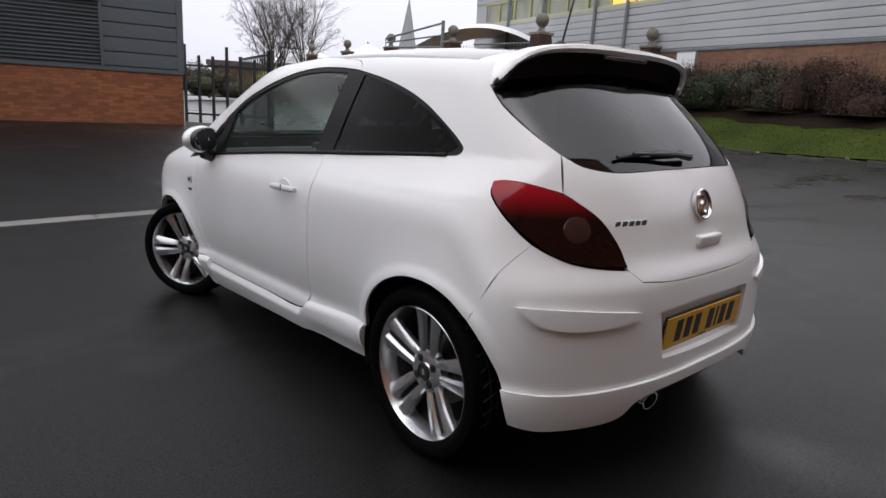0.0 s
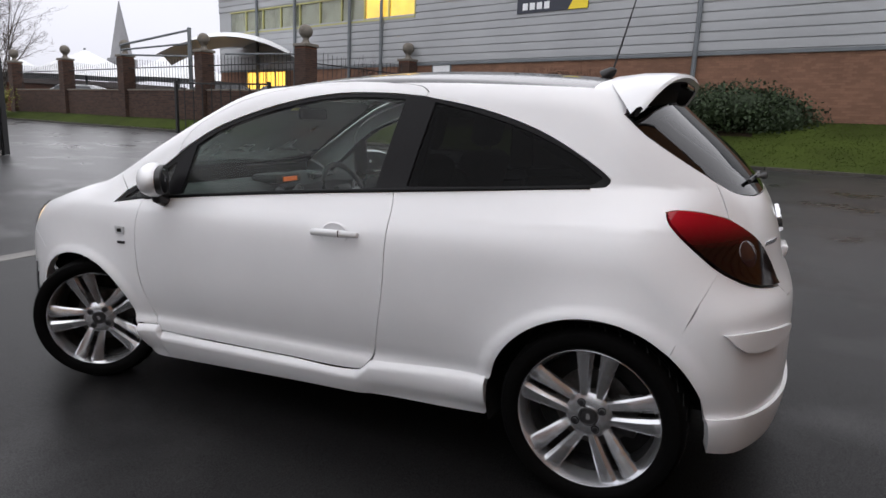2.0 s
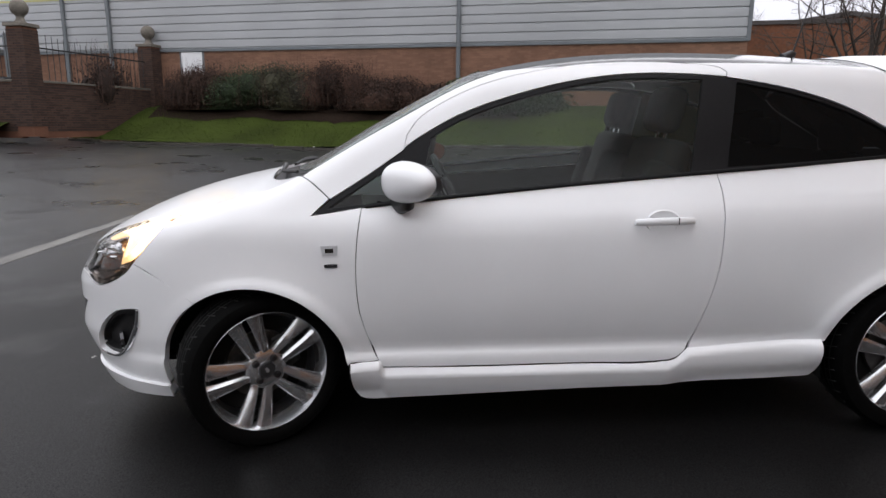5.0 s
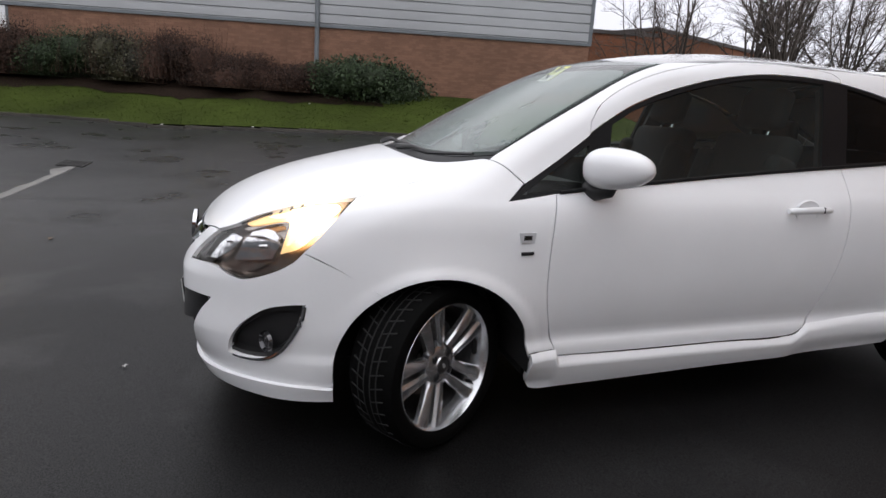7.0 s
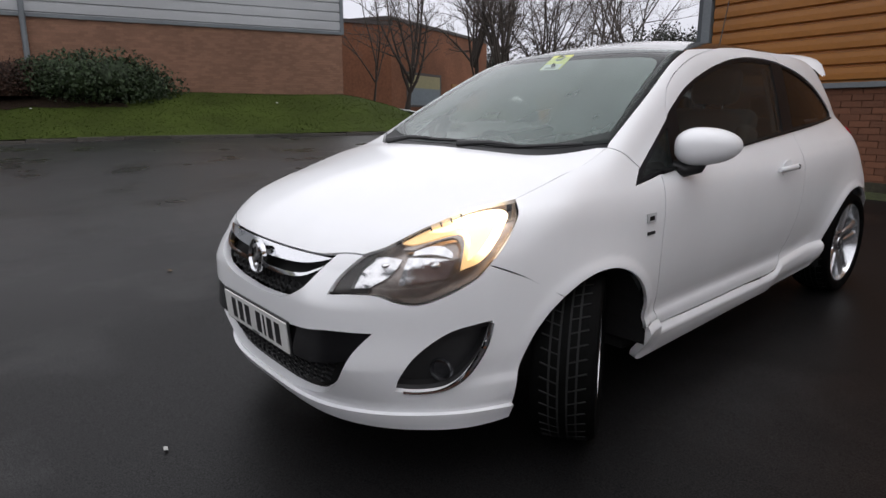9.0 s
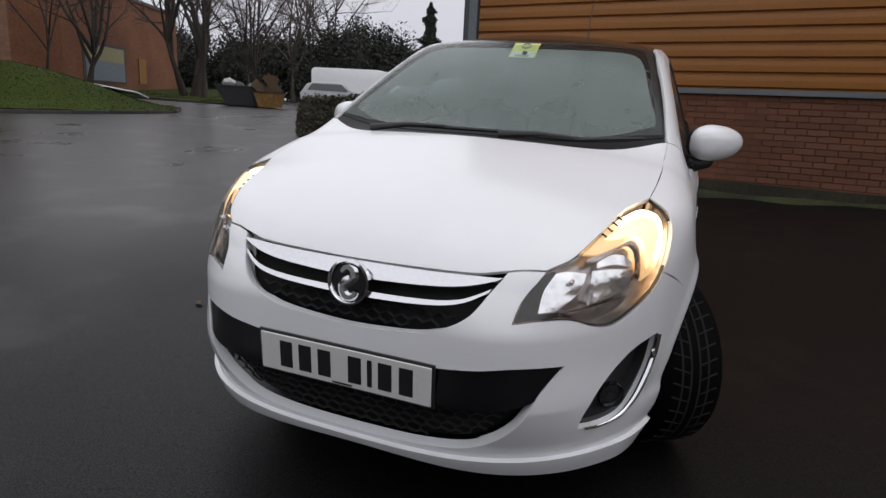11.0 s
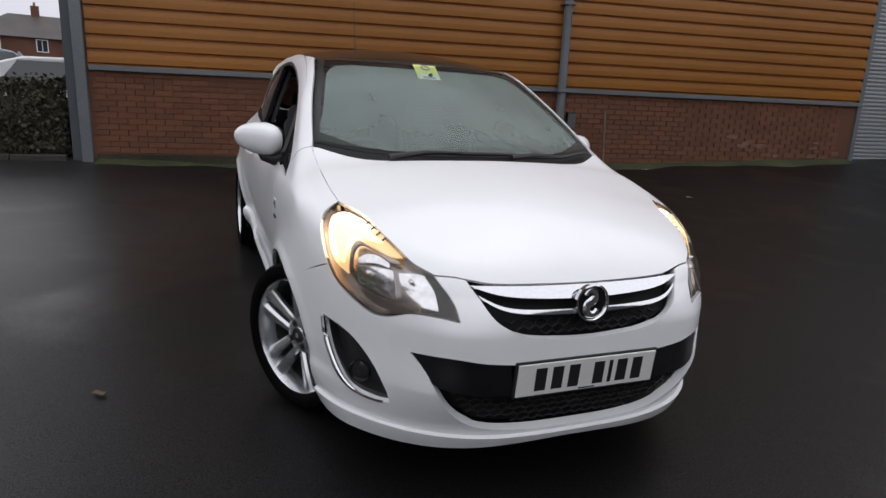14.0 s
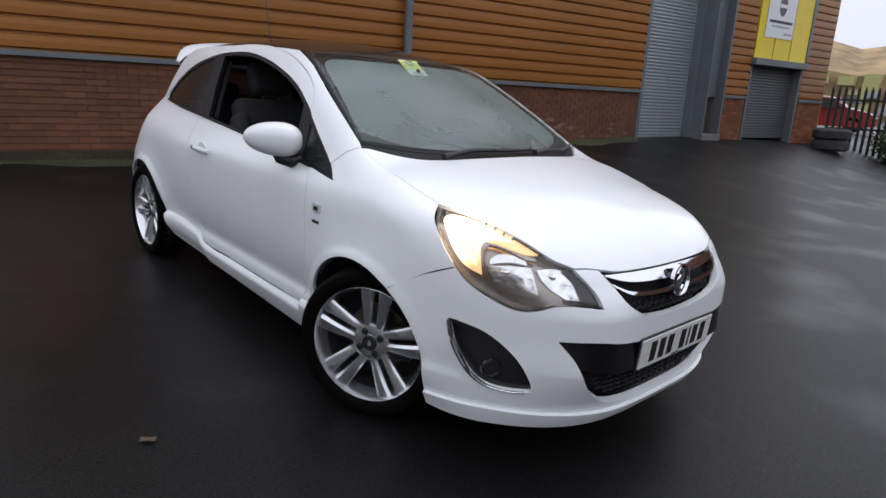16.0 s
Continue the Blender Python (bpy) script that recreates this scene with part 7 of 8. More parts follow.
HATCH = [(-0.49, 0.25), (-0.50, 0.52), (-0.46, 0.66), (-0.40, 0.90), (-0.30, 0.985), (0.0, 1.0), (0.10, 0.96), (0.26, 0.68), (0.44, 0.56), (0.495, 0.42), (0.50, 0.2), (0.38, 0.16), (-0.40, 0.16)]
VAN = [(-0.50, 0.16), (-0.50, 0.93), (-0.47, 0.985), (0.20, 1.0), (0.32, 0.95), (0.42, 0.62), (0.49, 0.50), (0.50, 0.16)]
vehicle("panel_van", "white panel van parked beyond the hedge", (22.4, -37.6), 209, car_white, 6.7, 2.65, VAN, z=level(22.4, -37.6), category="van")
vehicle("parked_car", "silver hatchback parked by the service road", (20.5, -31.1), 212, car_silver, 4.1, 1.45, HATCH, z=level(20.5, -31.1))
vehicle("parked_car", "pale blue hatchback parked behind the hedge", (6.1, -17.5), 194, car_blue, 4.1, 1.46, HATCH, z=0.62)
vehicle("parked_car", "white hatchback parked behind the hedge and the shed corner", (3.3, -13.4), 184, car_white, 4.0, 1.42, HATCH, z=0.36)
vehicle("parked_car", "black car parked beyond the hedge", (12.4, -27.4), 200, car_black, 4.3, 1.36, HATCH, z=level(12.4, -27.4))
vehicle("parked_car", "black car parked behind the boundary wall", (21.2, 23.4), 150, car_black, 4.3, 1.6, HATCH, z=1.35)
vehicle("parked_car", "dark car parked behind the boundary wall", (20.9, 18.6), 150, car_black, 4.3, 1.5, HATCH, z=1.25)
vehicle("parked_car", "silver car parked behind the boundary wall", (22.0, 35.5), 120, car_silver, 4.3, 1.5, HATCH, z=1.25)
vehicle("parked_car", "red car parked behind the palisade fence", (-28.0, -6.2), 100, car_red, 4.2, 1.45, HATCH)
skip_at = Matrix.Translation((16.0, -17.0, level(16.0, -17.0))) @ Matrix.Rotation(radians(38), 4, "Z")
skip_ = thing("rubbish_skip", "black steel skip heaped with rubbish beside a yellow one", "skip", skip_at)
part("tub", prism([(-0.55, 0.03), (0.55, 0.03), (0.92, 0.62), (0.92, 0.70), (-0.92, 0.70), (-0.92, 0.62)], 1.2), black_iron, skip_)
part("tub_rim", box(-0.96, 0.96, -0.04, 1.24, 0.70, 0.76, 0.01), black_iron, skip_)
for x in (-0.72, 0.72):
    part("lifting_lug", box(x - 0.05, x + 0.05, 1.20, 1.27, 0.40, 0.62, 0.01), black_iron, skip_)
skip2_at = Matrix.Translation((14.75, -17.05, level(14.75, -17.05))) @ Matrix.Rotation(radians(38), 4, "Z")
skip2 = thing("rubbish_skip", "small yellow steel skip heaped with boards", "skip", skip2_at)
part("tub", prism([(-0.42, 0.03), (0.42, 0.03), (0.58, 0.50), (0.58, 0.56), (-0.52, 0.56), (-0.52, 0.50)], 1.1), mat("faded_yellow_paint", (0.17, 0.085, 0.014), 0.6, grain=0.3, scale=12, patch=0.3, patch_scale=3), skip2)
part("tub_rim", box(-0.56, 0.62, -0.04, 1.14, 0.56, 0.60, 0.01), black_iron, skip2)
for i in range(9):
    b = thing("rubbish_sack", "rubbish sack heaped in the skip", "sack", skip_at @ Matrix.Translation((random.uniform(-0.6, 0.6), random.uniform(0.3, 0.95), random.uniform(0.76, 0.88))), group="sacks in the skip")
    bm = bmesh.new()
    bmesh.ops.create_icosphere(bm, subdivisions=2, radius=random.uniform(0.16, 0.27))
    for v in bm.verts:
        v.co += Vector(noise.noise_vector(v.co * 6 + Vector((i, 0, 0)))) * 0.07
        v.co.z *= 0.7
    part("sack", bm, (paper, dead_leaf, paper, concrete, dead_leaf, black_plastic, paper, black_plastic, dead_leaf)[i], b, smooth=True)
for i, (x, a, l_) in enumerate(((-0.30, 38, 0.75), (0.05, -25, 0.60), (0.25, 52, 0.50))):
    b = thing("scrap_board", "brown scrap board sticking out of the yellow skip", "board", skip2_at @ Matrix.Translation((x, 0.75, 0.62)) @ pose(0, 0, 0, -14, a, 10 * i), group="boards in the skip")
    part("board", box(-0.16, 0.16, -0.012, 0.012, -0.1, l_, 0.004), dead_leaf, b)


# ---- trees and shrubs ----
def bare_tree(label, at, height, width, seed, clear=0.22, lean=0.0, stems=1, rise=1.0, counts=(8, 9, 6, 4), trunk_r=None):
    """A leafless tree: trunk or stems, limbs that reach to the crown's outline, and twigs upon twigs."""
    rnd = random.Random(seed)
    t = thing("bare_tree", label, "tree", Matrix.Translation((at[0], at[1], level(*at) - 0.1)))
    r0 = trunk_r or height * 0.014
    trunk, limbs, fine = bmesh.new(), bmesh.new(), bmesh.new()

    def bough(bm_, p, way, length, r, n, bend, sides):
        pts, rad, d = [p], [r], way.normalized()
        for i in range(n):
            d = (d + Vector((rnd.gauss(0, 1), rnd.gauss(0, 1), rnd.gauss(0.25, 0.6))) * bend).normalized()
            p = p + d * length / n
            pts.append(p), rad.append(max(r * (1 - 0.8 * (i + 1) / n), 0.004))
        add_tube(bm_, pts, rad, sides, cap=False)
        return pts, rad

    def shoots(pts, rad, length, level_):
        if level_ >= len(counts):
            return
        n = counts[level_]
        for i in range(n):
            u = 0.25 + 0.75 * (i + rnd.random()) / n
            k = min(int(u * (len(pts) - 1)), len(pts) - 2)
            f = u * (len(pts) - 1) - k
            p, d = pts[k].lerp(pts[k + 1], f), (pts[k + 1] - pts[k]).normalized()
            side = Vector((rnd.gauss(0, 1), rnd.gauss(0, 1), rnd.gauss(0.15, 0.5) * rise)).normalized()
            l = length * rnd.uniform(0.35, 0.62) * (1.15 - 0.5 * u)
            q, w = bough(limbs if level_ == 1 else fine, p, d * 0.8 + side * 0.9, l, max((rad[k] * 0.55), 0.005), 4 if level_ < 3 else 2, 0.16, 4 if level_ == 1 else 3)
            shoots(q, w, l, level_ + 1)

    for s in range(stems):
        a = 2 * math.pi * s / stems + seed
        foot = Vector((0.25 * math.cos(a), 0.25 * math.sin(a), 0)) * (stems > 1)
        pts, rad = bough(trunk, foot, Vector((lean + 0.25 * math.cos(a) * (stems > 1), 0.25 * math.sin(a) * (stems > 1), 1)), height * clear, r0, 4, 0.05, 9)
        for i in range(counts[0]):
            b = 2 * math.pi * (i + rnd.random() * 0.6) / counts[0]
            top = rnd.uniform(0.45, 1.0) * height
            out = 0.5 * width * math.sqrt(max(0.08, 1 - ((top / height - 0.5) / 0.6) ** 2)) * rnd.uniform(0.55, 1.05)
            goal = Vector((out * math.cos(b) + lean * top, out * math.sin(b), top))
            p = pts[rnd.choice((-1, -1, -2))]
            way = goal - p
            lim, w = bough(limbs, p, way + Vector((0, 0, 0.35 * way.length * rise)), way.length, r0 * 0.40, 6, 0.10, 6)
            shoots(lim, w, way.length * 0.75, 1)
    part("trunk", trunk, bark, t, smooth=True)
    part("limb_mass", limbs, bark, t, smooth=True)["kind"] = "stuff"
    part("twig_mass", fine, twig, t)["kind"] = "stuff"
    return t


bare_tree("bare winter tree with a broad fine-twigged crown", (21.5, 46.5), 10.5, 9.5, 3, clear=0.18, stems=3, counts=(6, 10, 7, 6))
bare_tree("bare winter tree with a broad fine-twigged crown", (23.4, 45.0), 10, 8, 4, clear=0.2, stems=2, counts=(6, 10, 7, 5))
bare_tree("thin bare tree with crooked limbs by the brick building", (20.9, -12.4), 7.5, 4.5, 5, clear=0.30, counts=(5, 7, 5, 3), trunk_r=0.09)
bare_tree("leaning bare tree with crooked limbs by the brick building", (22.4, -15.3), 9.0, 7, 6, clear=0.2, lean=-0.25, counts=(7, 9, 6, 4), trunk_r=0.2)
bare_tree("stout bare tree with forking dark stems", (23.0, -21.5), 10.0, 7, 8, clear=0.30, stems=4, counts=(4, 8, 6, 4), trunk_r=0.20)
bare_tree("bare tree with wide forking limbs above the car", (20.6, -19.9), 10.5, 7, 12, clear=0.2, counts=(8, 9, 6, 4), trunk_r=0.2)
bare_tree("bare tree with dense fine twigs beyond the service road", (21.4, -24.4), 11, 8, 15, clear=0.2, stems=2, counts=(7, 9, 7, 5))
bare_tree("bare forked tree far beyond the service road", (33.0, -48.0), 20, 15, 19, clear=0.18, stems=2, counts=(6, 9, 6, 4))
bare_tree("tall bare tree in the far row", (27.0, -36.0), 13, 10, 23, counts=(8, 9, 6, 4))
bare_tree("tall bare tree in the far row", (33.0, -31.0), 13, 10, 24, counts=(8, 9, 6, 4))


def leaves(name, n, place, size, material, parent, flat=0.0, seed=1):
    """Many small leaves as one mesh; place() gives a point and an outward way."""
    rnd = random.Random(seed)
    v, f = [], []
    for _ in range(n):
        p, out = place(rnd)
        a = Vector((rnd.gauss(0, 1), rnd.gauss(0, 1), rnd.gauss(0, 1))).normalized()
        d = (out + a * 0.9).normalized()
        s = size * rnd.uniform(0.6, 1.3)
        side = d.cross(a).normalized() * s * 0.42
        up = d.cross(side).normalized() * s * 0.5
        j = len(v)
        v += [p - up, p + side * 0.9, p + up, p - side * 0.9]
        f.append((j, j + 1, j + 2, j + 3))
    me = bpy.data.meshes.new(name)
    me.from_pydata(v, [], f)
    ob = link_mesh(name, me, material, parent)
    ob["kind"] = "stuff"
    return ob


def bush(label, x, y, z, rx, ry, rz, material, n, size, seed, twiggy=0, turn=0.0):
    """A rounded shrub: a few stems, an uneven mass of leaves with gaps, and loose shoots."""
    b = thing("shrub", label, "shrub", Matrix.Translation((x, y, z)) @ Matrix.Rotation(turn, 4, "Z"))
    rnd0 = random.Random(seed)
    lumps = [(Vector((rnd0.uniform(-0.6, 0.6) * rx, rnd0.uniform(-0.6, 0.6) * ry, rnd0.uniform(0.2, 0.62) * rz)), rnd0.uniform(0.40, 0.62)) for _ in range(12)]

    def place(rnd):
        c, r = rnd.choice(lumps)
        d = Vector((rnd.gauss(0, 1), rnd.gauss(0, 1), rnd.gauss(0, 1))).normalized()
        p = c + Vector((d.x * rx, d.y * ry, d.z * rz)) * r * rnd.uniform(0.48, 1.06)
        p.z = max(p.z, 0.02)
        return p, d

    bm = bmesh.new()
    for i in range(7):
        a = rnd0.uniform(0, 6.28)
        add_tube(bm, [(0, 0, -0.1), (0.3 * rx * math.cos(a), 0.3 * ry * math.sin(a), 0.4 * rz), (0.7 * rx * math.cos(a), 0.7 * ry * math.sin(a), 0.8 * rz)], [0.025, 0.016, 0.006], 5)
    part("stems", bm, bark, b)["kind"] = "stuff"
    bm = bmesh.new()
    for c, r in lumps:
        made = bmesh.ops.create_icosphere(bm, subdivisions=2, radius=r * 0.50)["verts"]
        for v in made:
            v.co = Vector((v.co.x * rx, v.co.y * ry, v.co.z * rz)) + c
            v.co.z = max(v.co.z, 0.0)
    part("inner_mass", bm, material, b)
    leaves("leaves", n, place, size, material, b, seed=seed)
    if twiggy:
        bm = bmesh.new()
        for i in range(twiggy):
            p = Vector((rnd0.uniform(-0.9, 0.9) * rx, rnd0.uniform(-0.9, 0.9) * ry, 0.1 * rz))
            q = p + Vector((rnd0.uniform(-0.25, 0.25), rnd0.uniform(-0.25, 0.25), rz * rnd0.uniform(0.6, 1.08)))
            add_tube(bm, [p, (p + q) / 2 + Vector((rnd0.uniform(-0.05, 0.05), rnd0.uniform(-0.05, 0.05), 0)), q], [0.007, 0.005, 0.002], 3, cap=False)
        part("shoot_mass", bm, leaf_russet, b)["kind"] = "stuff"
    return b


def by_wall(y, off):
    return wall_x(y) - off


def bank(y, off):
    k = level(wall_x(y) - 3.7, y) + 0.09
    return k + (1.74 - k) * step_up(1 - off / 3.7, -0.1, 1.0)


bush("broad glossy dark green evergreen shrub against the brick wall", by_wall(-1.0, 1.0), -1.0, bank(-1.0, 1.2) - 0.1, 1.2, 2.3, 1.25, leaf_dark, 24000, 0.09, 4, turn=0.2)
for i, (y, w, h, m_) in enumerate(((0.9, 1.1, 1.1, leaf_russet), (2.6, 1.3, 1.25, leaf_russet), (4.4, 1.2, 1.55, leaf_russet), (5.9, 1.2, 1.35, leaf_hedge), (7.6, 1.5, 1.7, leaf_dark), (9.0, 1.2, 1.7, leaf_russet), (10.2, 0.9, 1.3, leaf_russet))):
    bush("straggly russet winter shrub along the brick wall" if m_ is leaf_russet else "dark green shrub along the brick wall", by_wall(y, 0.9), y, bank(y, 1.0), 0.85, w * 1.15, h * (0.8 + 0.12 * ((i * 5) % 4)), m_, 24000, 0.055, 40 + i, twiggy=170, turn=0.2)
bm = bmesh.new()
rows = []
for i in range(49):
    y = -1.6 + i * 0.27
    wide = 1.80 + 0.35 * noise.noise(Vector((y * 0.6, 3, 1))) + 0.16 * noise.noise(Vector((y * 3.1, 7, 1)))
    rows.append([bm.verts.new((wall_x(y) - wide * t, y, bank(y, wide * t) + 0.055 * (1 - t) + 0.012)) for t in np.linspace(0, 1, 8)])
for r0, r1 in zip(rows, rows[1:]):
    for i in range(7):
        bm.faces.new((r0[i], r0[i + 1], r1[i + 1], r1[i]))
bmesh.ops.recalc_face_normals(bm, faces=bm.faces)
bed = part("planting_bed", bm, soil, smooth=True)
tagged(bed, "bare leafy soil bed under the shrubs", "flower bed", kind="structure")
bush("yellow-green clipped shrubs beyond the gate", 16.9, 36, 0.9, 2.9, 1.6, 1.9, leaf_yellow, 7000, 0.10, 71)
bush("dark green shrub beyond the gate", 12.6, 37, 0.7, 2.9, 1.6, 2.0, leaf_hedge, 7000, 0.10, 72)
bush("russet climbing shrub by the pillar", 19.4, 12.6, 1.5, 1.6, 0.7, 2.0, leaf_russet, 3500, 0.08, 73, twiggy=150)
bush("low dark shrub at the end of the shed", -17.6, -0.7, level(-17, -1), 1.5, 1.2, 0.85, leaf_dark, 7000, 0.08, 74)

# clipped hedge by the shed corner
HM, HL = along(2.62, -5.72, 7.00, -5.86)
hedge = thing("clipped_hedge", "clipped hedge with sparse leafy face on a kerbed bed", "hedge", Matrix.Translation((0, 0, level(4.6, -5.8))) @ HM)


def hedge_turn(x):
    """How far the rounded end of the hedge falls back."""
    return 0.24 * max(0.0, x - 1.6) ** 2


def hedge_place(rnd):
    k = rnd.random()
    x, y, z = rnd.uniform(0, HL), rnd.uniform(-2.4, 0), rnd.uniform(0.03, 0.90)
    n = Vector((0, 1, 0.1))
    if k < 0.45:
        y = 0.0
    elif k < 0.75:
        z, n = 0.90, Vector((0, 0, 1))
    elif k < 0.95:
        x, n = HL, Vector((1, 0, 0))
    w = 0.12 * noise.noise(Vector((x * 1.7, z * 2.3 + y, 3))) + rnd.gauss(0, 0.035)
    p = Vector((x, y - hedge_turn(x), z)) + n * w
    p.z *= 1.02 - 0.15 * x / HL
    p.y -= 0.10 * max(0.0, z - 0.55) / 0.35 * (y == 0.0)
    p.z = max(0.03, p.z - 0.18 * max(0, 0.35 - min(HL - x, 0.35)) / 0.35 * (z > 0.8))
    return p, n


leaves("hedge_leaves", 34000, hedge_place, 0.058, leaf_hedge, hedge, seed=9)
face = [(x, -hedge_turn(x)) for x in (0.05, 1.6, 2.2, 2.8, 3.3, 3.8, HL - 0.14)]
flat = Matrix.Diagonal((1, 1, -1, 1))
part("hedge_core", prism(face + [(HL - 0.14, -4.0), (0.05, -2.5)], 0.68, pose(0, -0.10, 0, 90, 0, 0) @ flat), soil, hedge)
bm = bmesh.new()
rnd = random.Random(5)
for i in range(260):
    x, z = rnd.uniform(0.05, HL - 0.2), rnd.uniform(0.0, 0.5)
    add_tube(bm, [(x, -0.08 - hedge_turn(x), z), (x + rnd.uniform(-0.1, 0.1), 0.01 - hedge_turn(x), z + 0.2), (x + rnd.uniform(-0.2, 0.2), 0.05 - hedge_turn(x), z + rnd.uniform(0.3, 0.55))], [0.007, 0.005, 0.002], 3, cap=False)
part("twig_mass", bm, twig, hedge)["kind"] = "stuff"
for i in range(7):
    x0, x1 = HL * i / 7, HL * (i + 1) / 7
    y0, y1 = 0.18 - hedge_turn(x0), 0.18 - hedge_turn(x1)
    part("bed_kerb", put(box(0.006, math.hypot(x1 - x0, y1 - y0) - 0.006, 0.0, 0.11, -0.1, 0.035, 0.010), Matrix.Translation((x0, y0, 0)) @ Matrix.Rotation(math.atan2(y1 - y0, x1 - x0), 4, "Z")), kerb_stone, hedge)
part("bed_soil", prism([(x, y + 0.17) for x, y in face] + [(HL - 0.14, -4.0), (0.05, -2.5)], 0.03, pose(0, 0, 0, 90, 0, 0) @ flat), soil, hedge)

# dark woodland and conifers far off
for i, (x, y, r, h) in enumerate(((30, -42, 4, 6.0), (26.5, -45, 4, 6.6), (23.5, -47, 3.5, 6.2), (21.0, -49, 2.6, 4.6), (33, -38, 4, 5.0), (38, -36, 5, 5.2), (44, -34, 5, 5.0))):
    bush("dark evergreen tree in the far wood", x, y, level(x, y), r * 0.8, r * 0.8, h, conifer_green, 17000, 0.23, 90 + i)


def conifer(x, y, h, seed):
    t = thing("conifer", "dark conifer with a pointed ragged crown", "tree", Matrix.Translation((x, y, level(x, y))))
    part("trunk", add_tube(bmesh.new(), [(0, 0, 0), (0, 0, h)], [0.16, 0.02], 8), bark, t)

    def place(rnd):
        z = h * rnd.uniform(0.04, 1.0) ** 0.8
        r = 2.5 * (1 - z / h) ** 0.62 * (0.75 + 0.25 * math.sin(z * 5.1 + 2 * math.sin(z * 2.2)))
        a = rnd.uniform(0, 6.28)
        r *= (0.8 + 0.25 * math.sin(3 * a + z * 4)) * rnd.uniform(0.5, 1.05)
        return Vector((r * math.cos(a), r * math.sin(a), z)), Vector((math.cos(a), math.sin(a), -0.3))

    leaves("foliage", 12000, place, 0.22, conifer_green, t, seed=seed)


conifer(23.0, -51.6, 9.5, 33)
bush("dark evergreen tree in the far wood", 28.5, -47.5, level(28.5, -47.5), 3.4, 3.2, 7.0, conifer_green, 17000, 0.23, 98)

# ---- far buildings ----
red = thing("brick_hall", "far red-brown brick hall with a pale roller door", "building")
hall_brick = mat("orange_brown_far_brick", (0.185, 0.075, 0.038), 0.9, grain=0.25, scale=9, patch=0.25, patch_scale=0.5)
m_, l_ = along(30.7, -28.7, 25.6, -16.8)
part("wall", put(box(0, l_, -9, 0, 1.0, 5.9), m_), hall_brick, red)
part("parapet", put(box(-0.1, l_ + 0.1, -9.1, 0.08, 5.9, 6.08), m_), roof_slate, red)
m2, l2 = along(25.6, -16.8, 27.6, -8.5)
part("wall", put(box(0, l2, -9, 0.0, 1.0, 5.6), m2), hall_brick, red)
part("parapet", put(box(-0.1, l2, -9, 0.08, 5.6, 5.78), m2), roof_slate, red)
part("roller_door", put(box(l_ - 5.6, l_ - 1.8, -0.02, 0.06, 1.6, 2.55), m_), mat("blue_grey_door", (0.17, 0.20, 0.23), 0.6, grain=0.1, scale=6), red, "blue-grey roller door")
part("door_head", put(box(l_ - 5.6, l_ - 1.8, -0.02, 0.05, 2.55, 3.25), m_), mat("dull_cream_panel", (0.30, 0.27, 0.15), 0.7, grain=0.1, scale=6), red, "cream upper panel of the door")
part("door_frame", put(box(l_ - 5.8, l_ - 1.6, -0.02, 0.03, 1.5, 3.4), m_), roof_slate, red)
part("small_door", put(box(l_ - 8.2, l_ - 7.3, -0.02, 0.06, 1.6, 2.95), m_), mat("ochre_door", (0.27, 0.13, 0.03), 0.6, grain=0.1, scale=9), red, "ochre side door")
slab = thing("white_board", "weathered white board lying on the grass", "board", Matrix.Translation((15.2, -10.45, 1.13)) @ pose(0, 0, 0, 10, -8, 25))
part("panel", box(-0.75, 0.75, -0.45, 0.45, -0.02, 0.02, 0.008), sign_white, slab)


def house(x, y, turn, w, d, h, label):
    hs = thing("brick_house", label, "house", Matrix.Translation((x, y, level(x, y))) @ Matrix.Rotation(radians(turn), 4, "Z"))
    part("wall", box(-w / 2, w / 2, -d / 2, d / 2, -0.5, h), brick_far, hs)
    bm = bmesh.new()
    e = 0.4
    b = [bm.verts.new(p) for p in ((-w / 2 - e, -d / 2 - e, h), (w / 2 + e, -d / 2 - e, h), (w / 2 + e, d / 2 + e, h), (-w / 2 - e, d / 2 + e, h))]
    t = [bm.verts.new(p) for p in ((-w / 2 + d / 2 - 0.3, 0, h + 2.4), (w / 2 - d / 2 + 0.3, 0, h + 2.4))]
    for q in ((b[0], b[1], t[1], t[0]), (b[2], b[3], t[0], t[1]), (b[1], b[2], t[1]), (b[3], b[0], t[0]), (b[0], b[3], b[2], b[1])):
        bm.faces.new(q)
    roof = part("roof", bm, roof_slate, hs)
    ch = part("chimney", box(-0.35, 0.35, -0.3, 0.3, h + 1.6, h + 3.3), brick_far, roof)
    part("chimney_pot", lathe([(h + 3.3, 0.12), (h + 3.65, 0.10)], 10, "z"), brick_orange, roof)
    for xx in (-w * 0.32, 0, w * 0.32):
        for zz in (0.9, 3.3):
            win = part("window", box(xx - 0.5, xx + 0.5, d / 2 - 0.03, d / 2 + 0.05, zz, zz + 1.2), sign_white, hs)
            part("pane", box(xx - 0.42, xx - 0.03, d / 2 + 0.05, d / 2 + 0.06, zz + 0.08, zz + 1.12), window_dark, win)
            part("pane", box(xx + 0.03, xx + 0.42, d / 2 + 0.05, d / 2 + 0.06, zz + 0.08, zz + 1.12), window_dark, win)


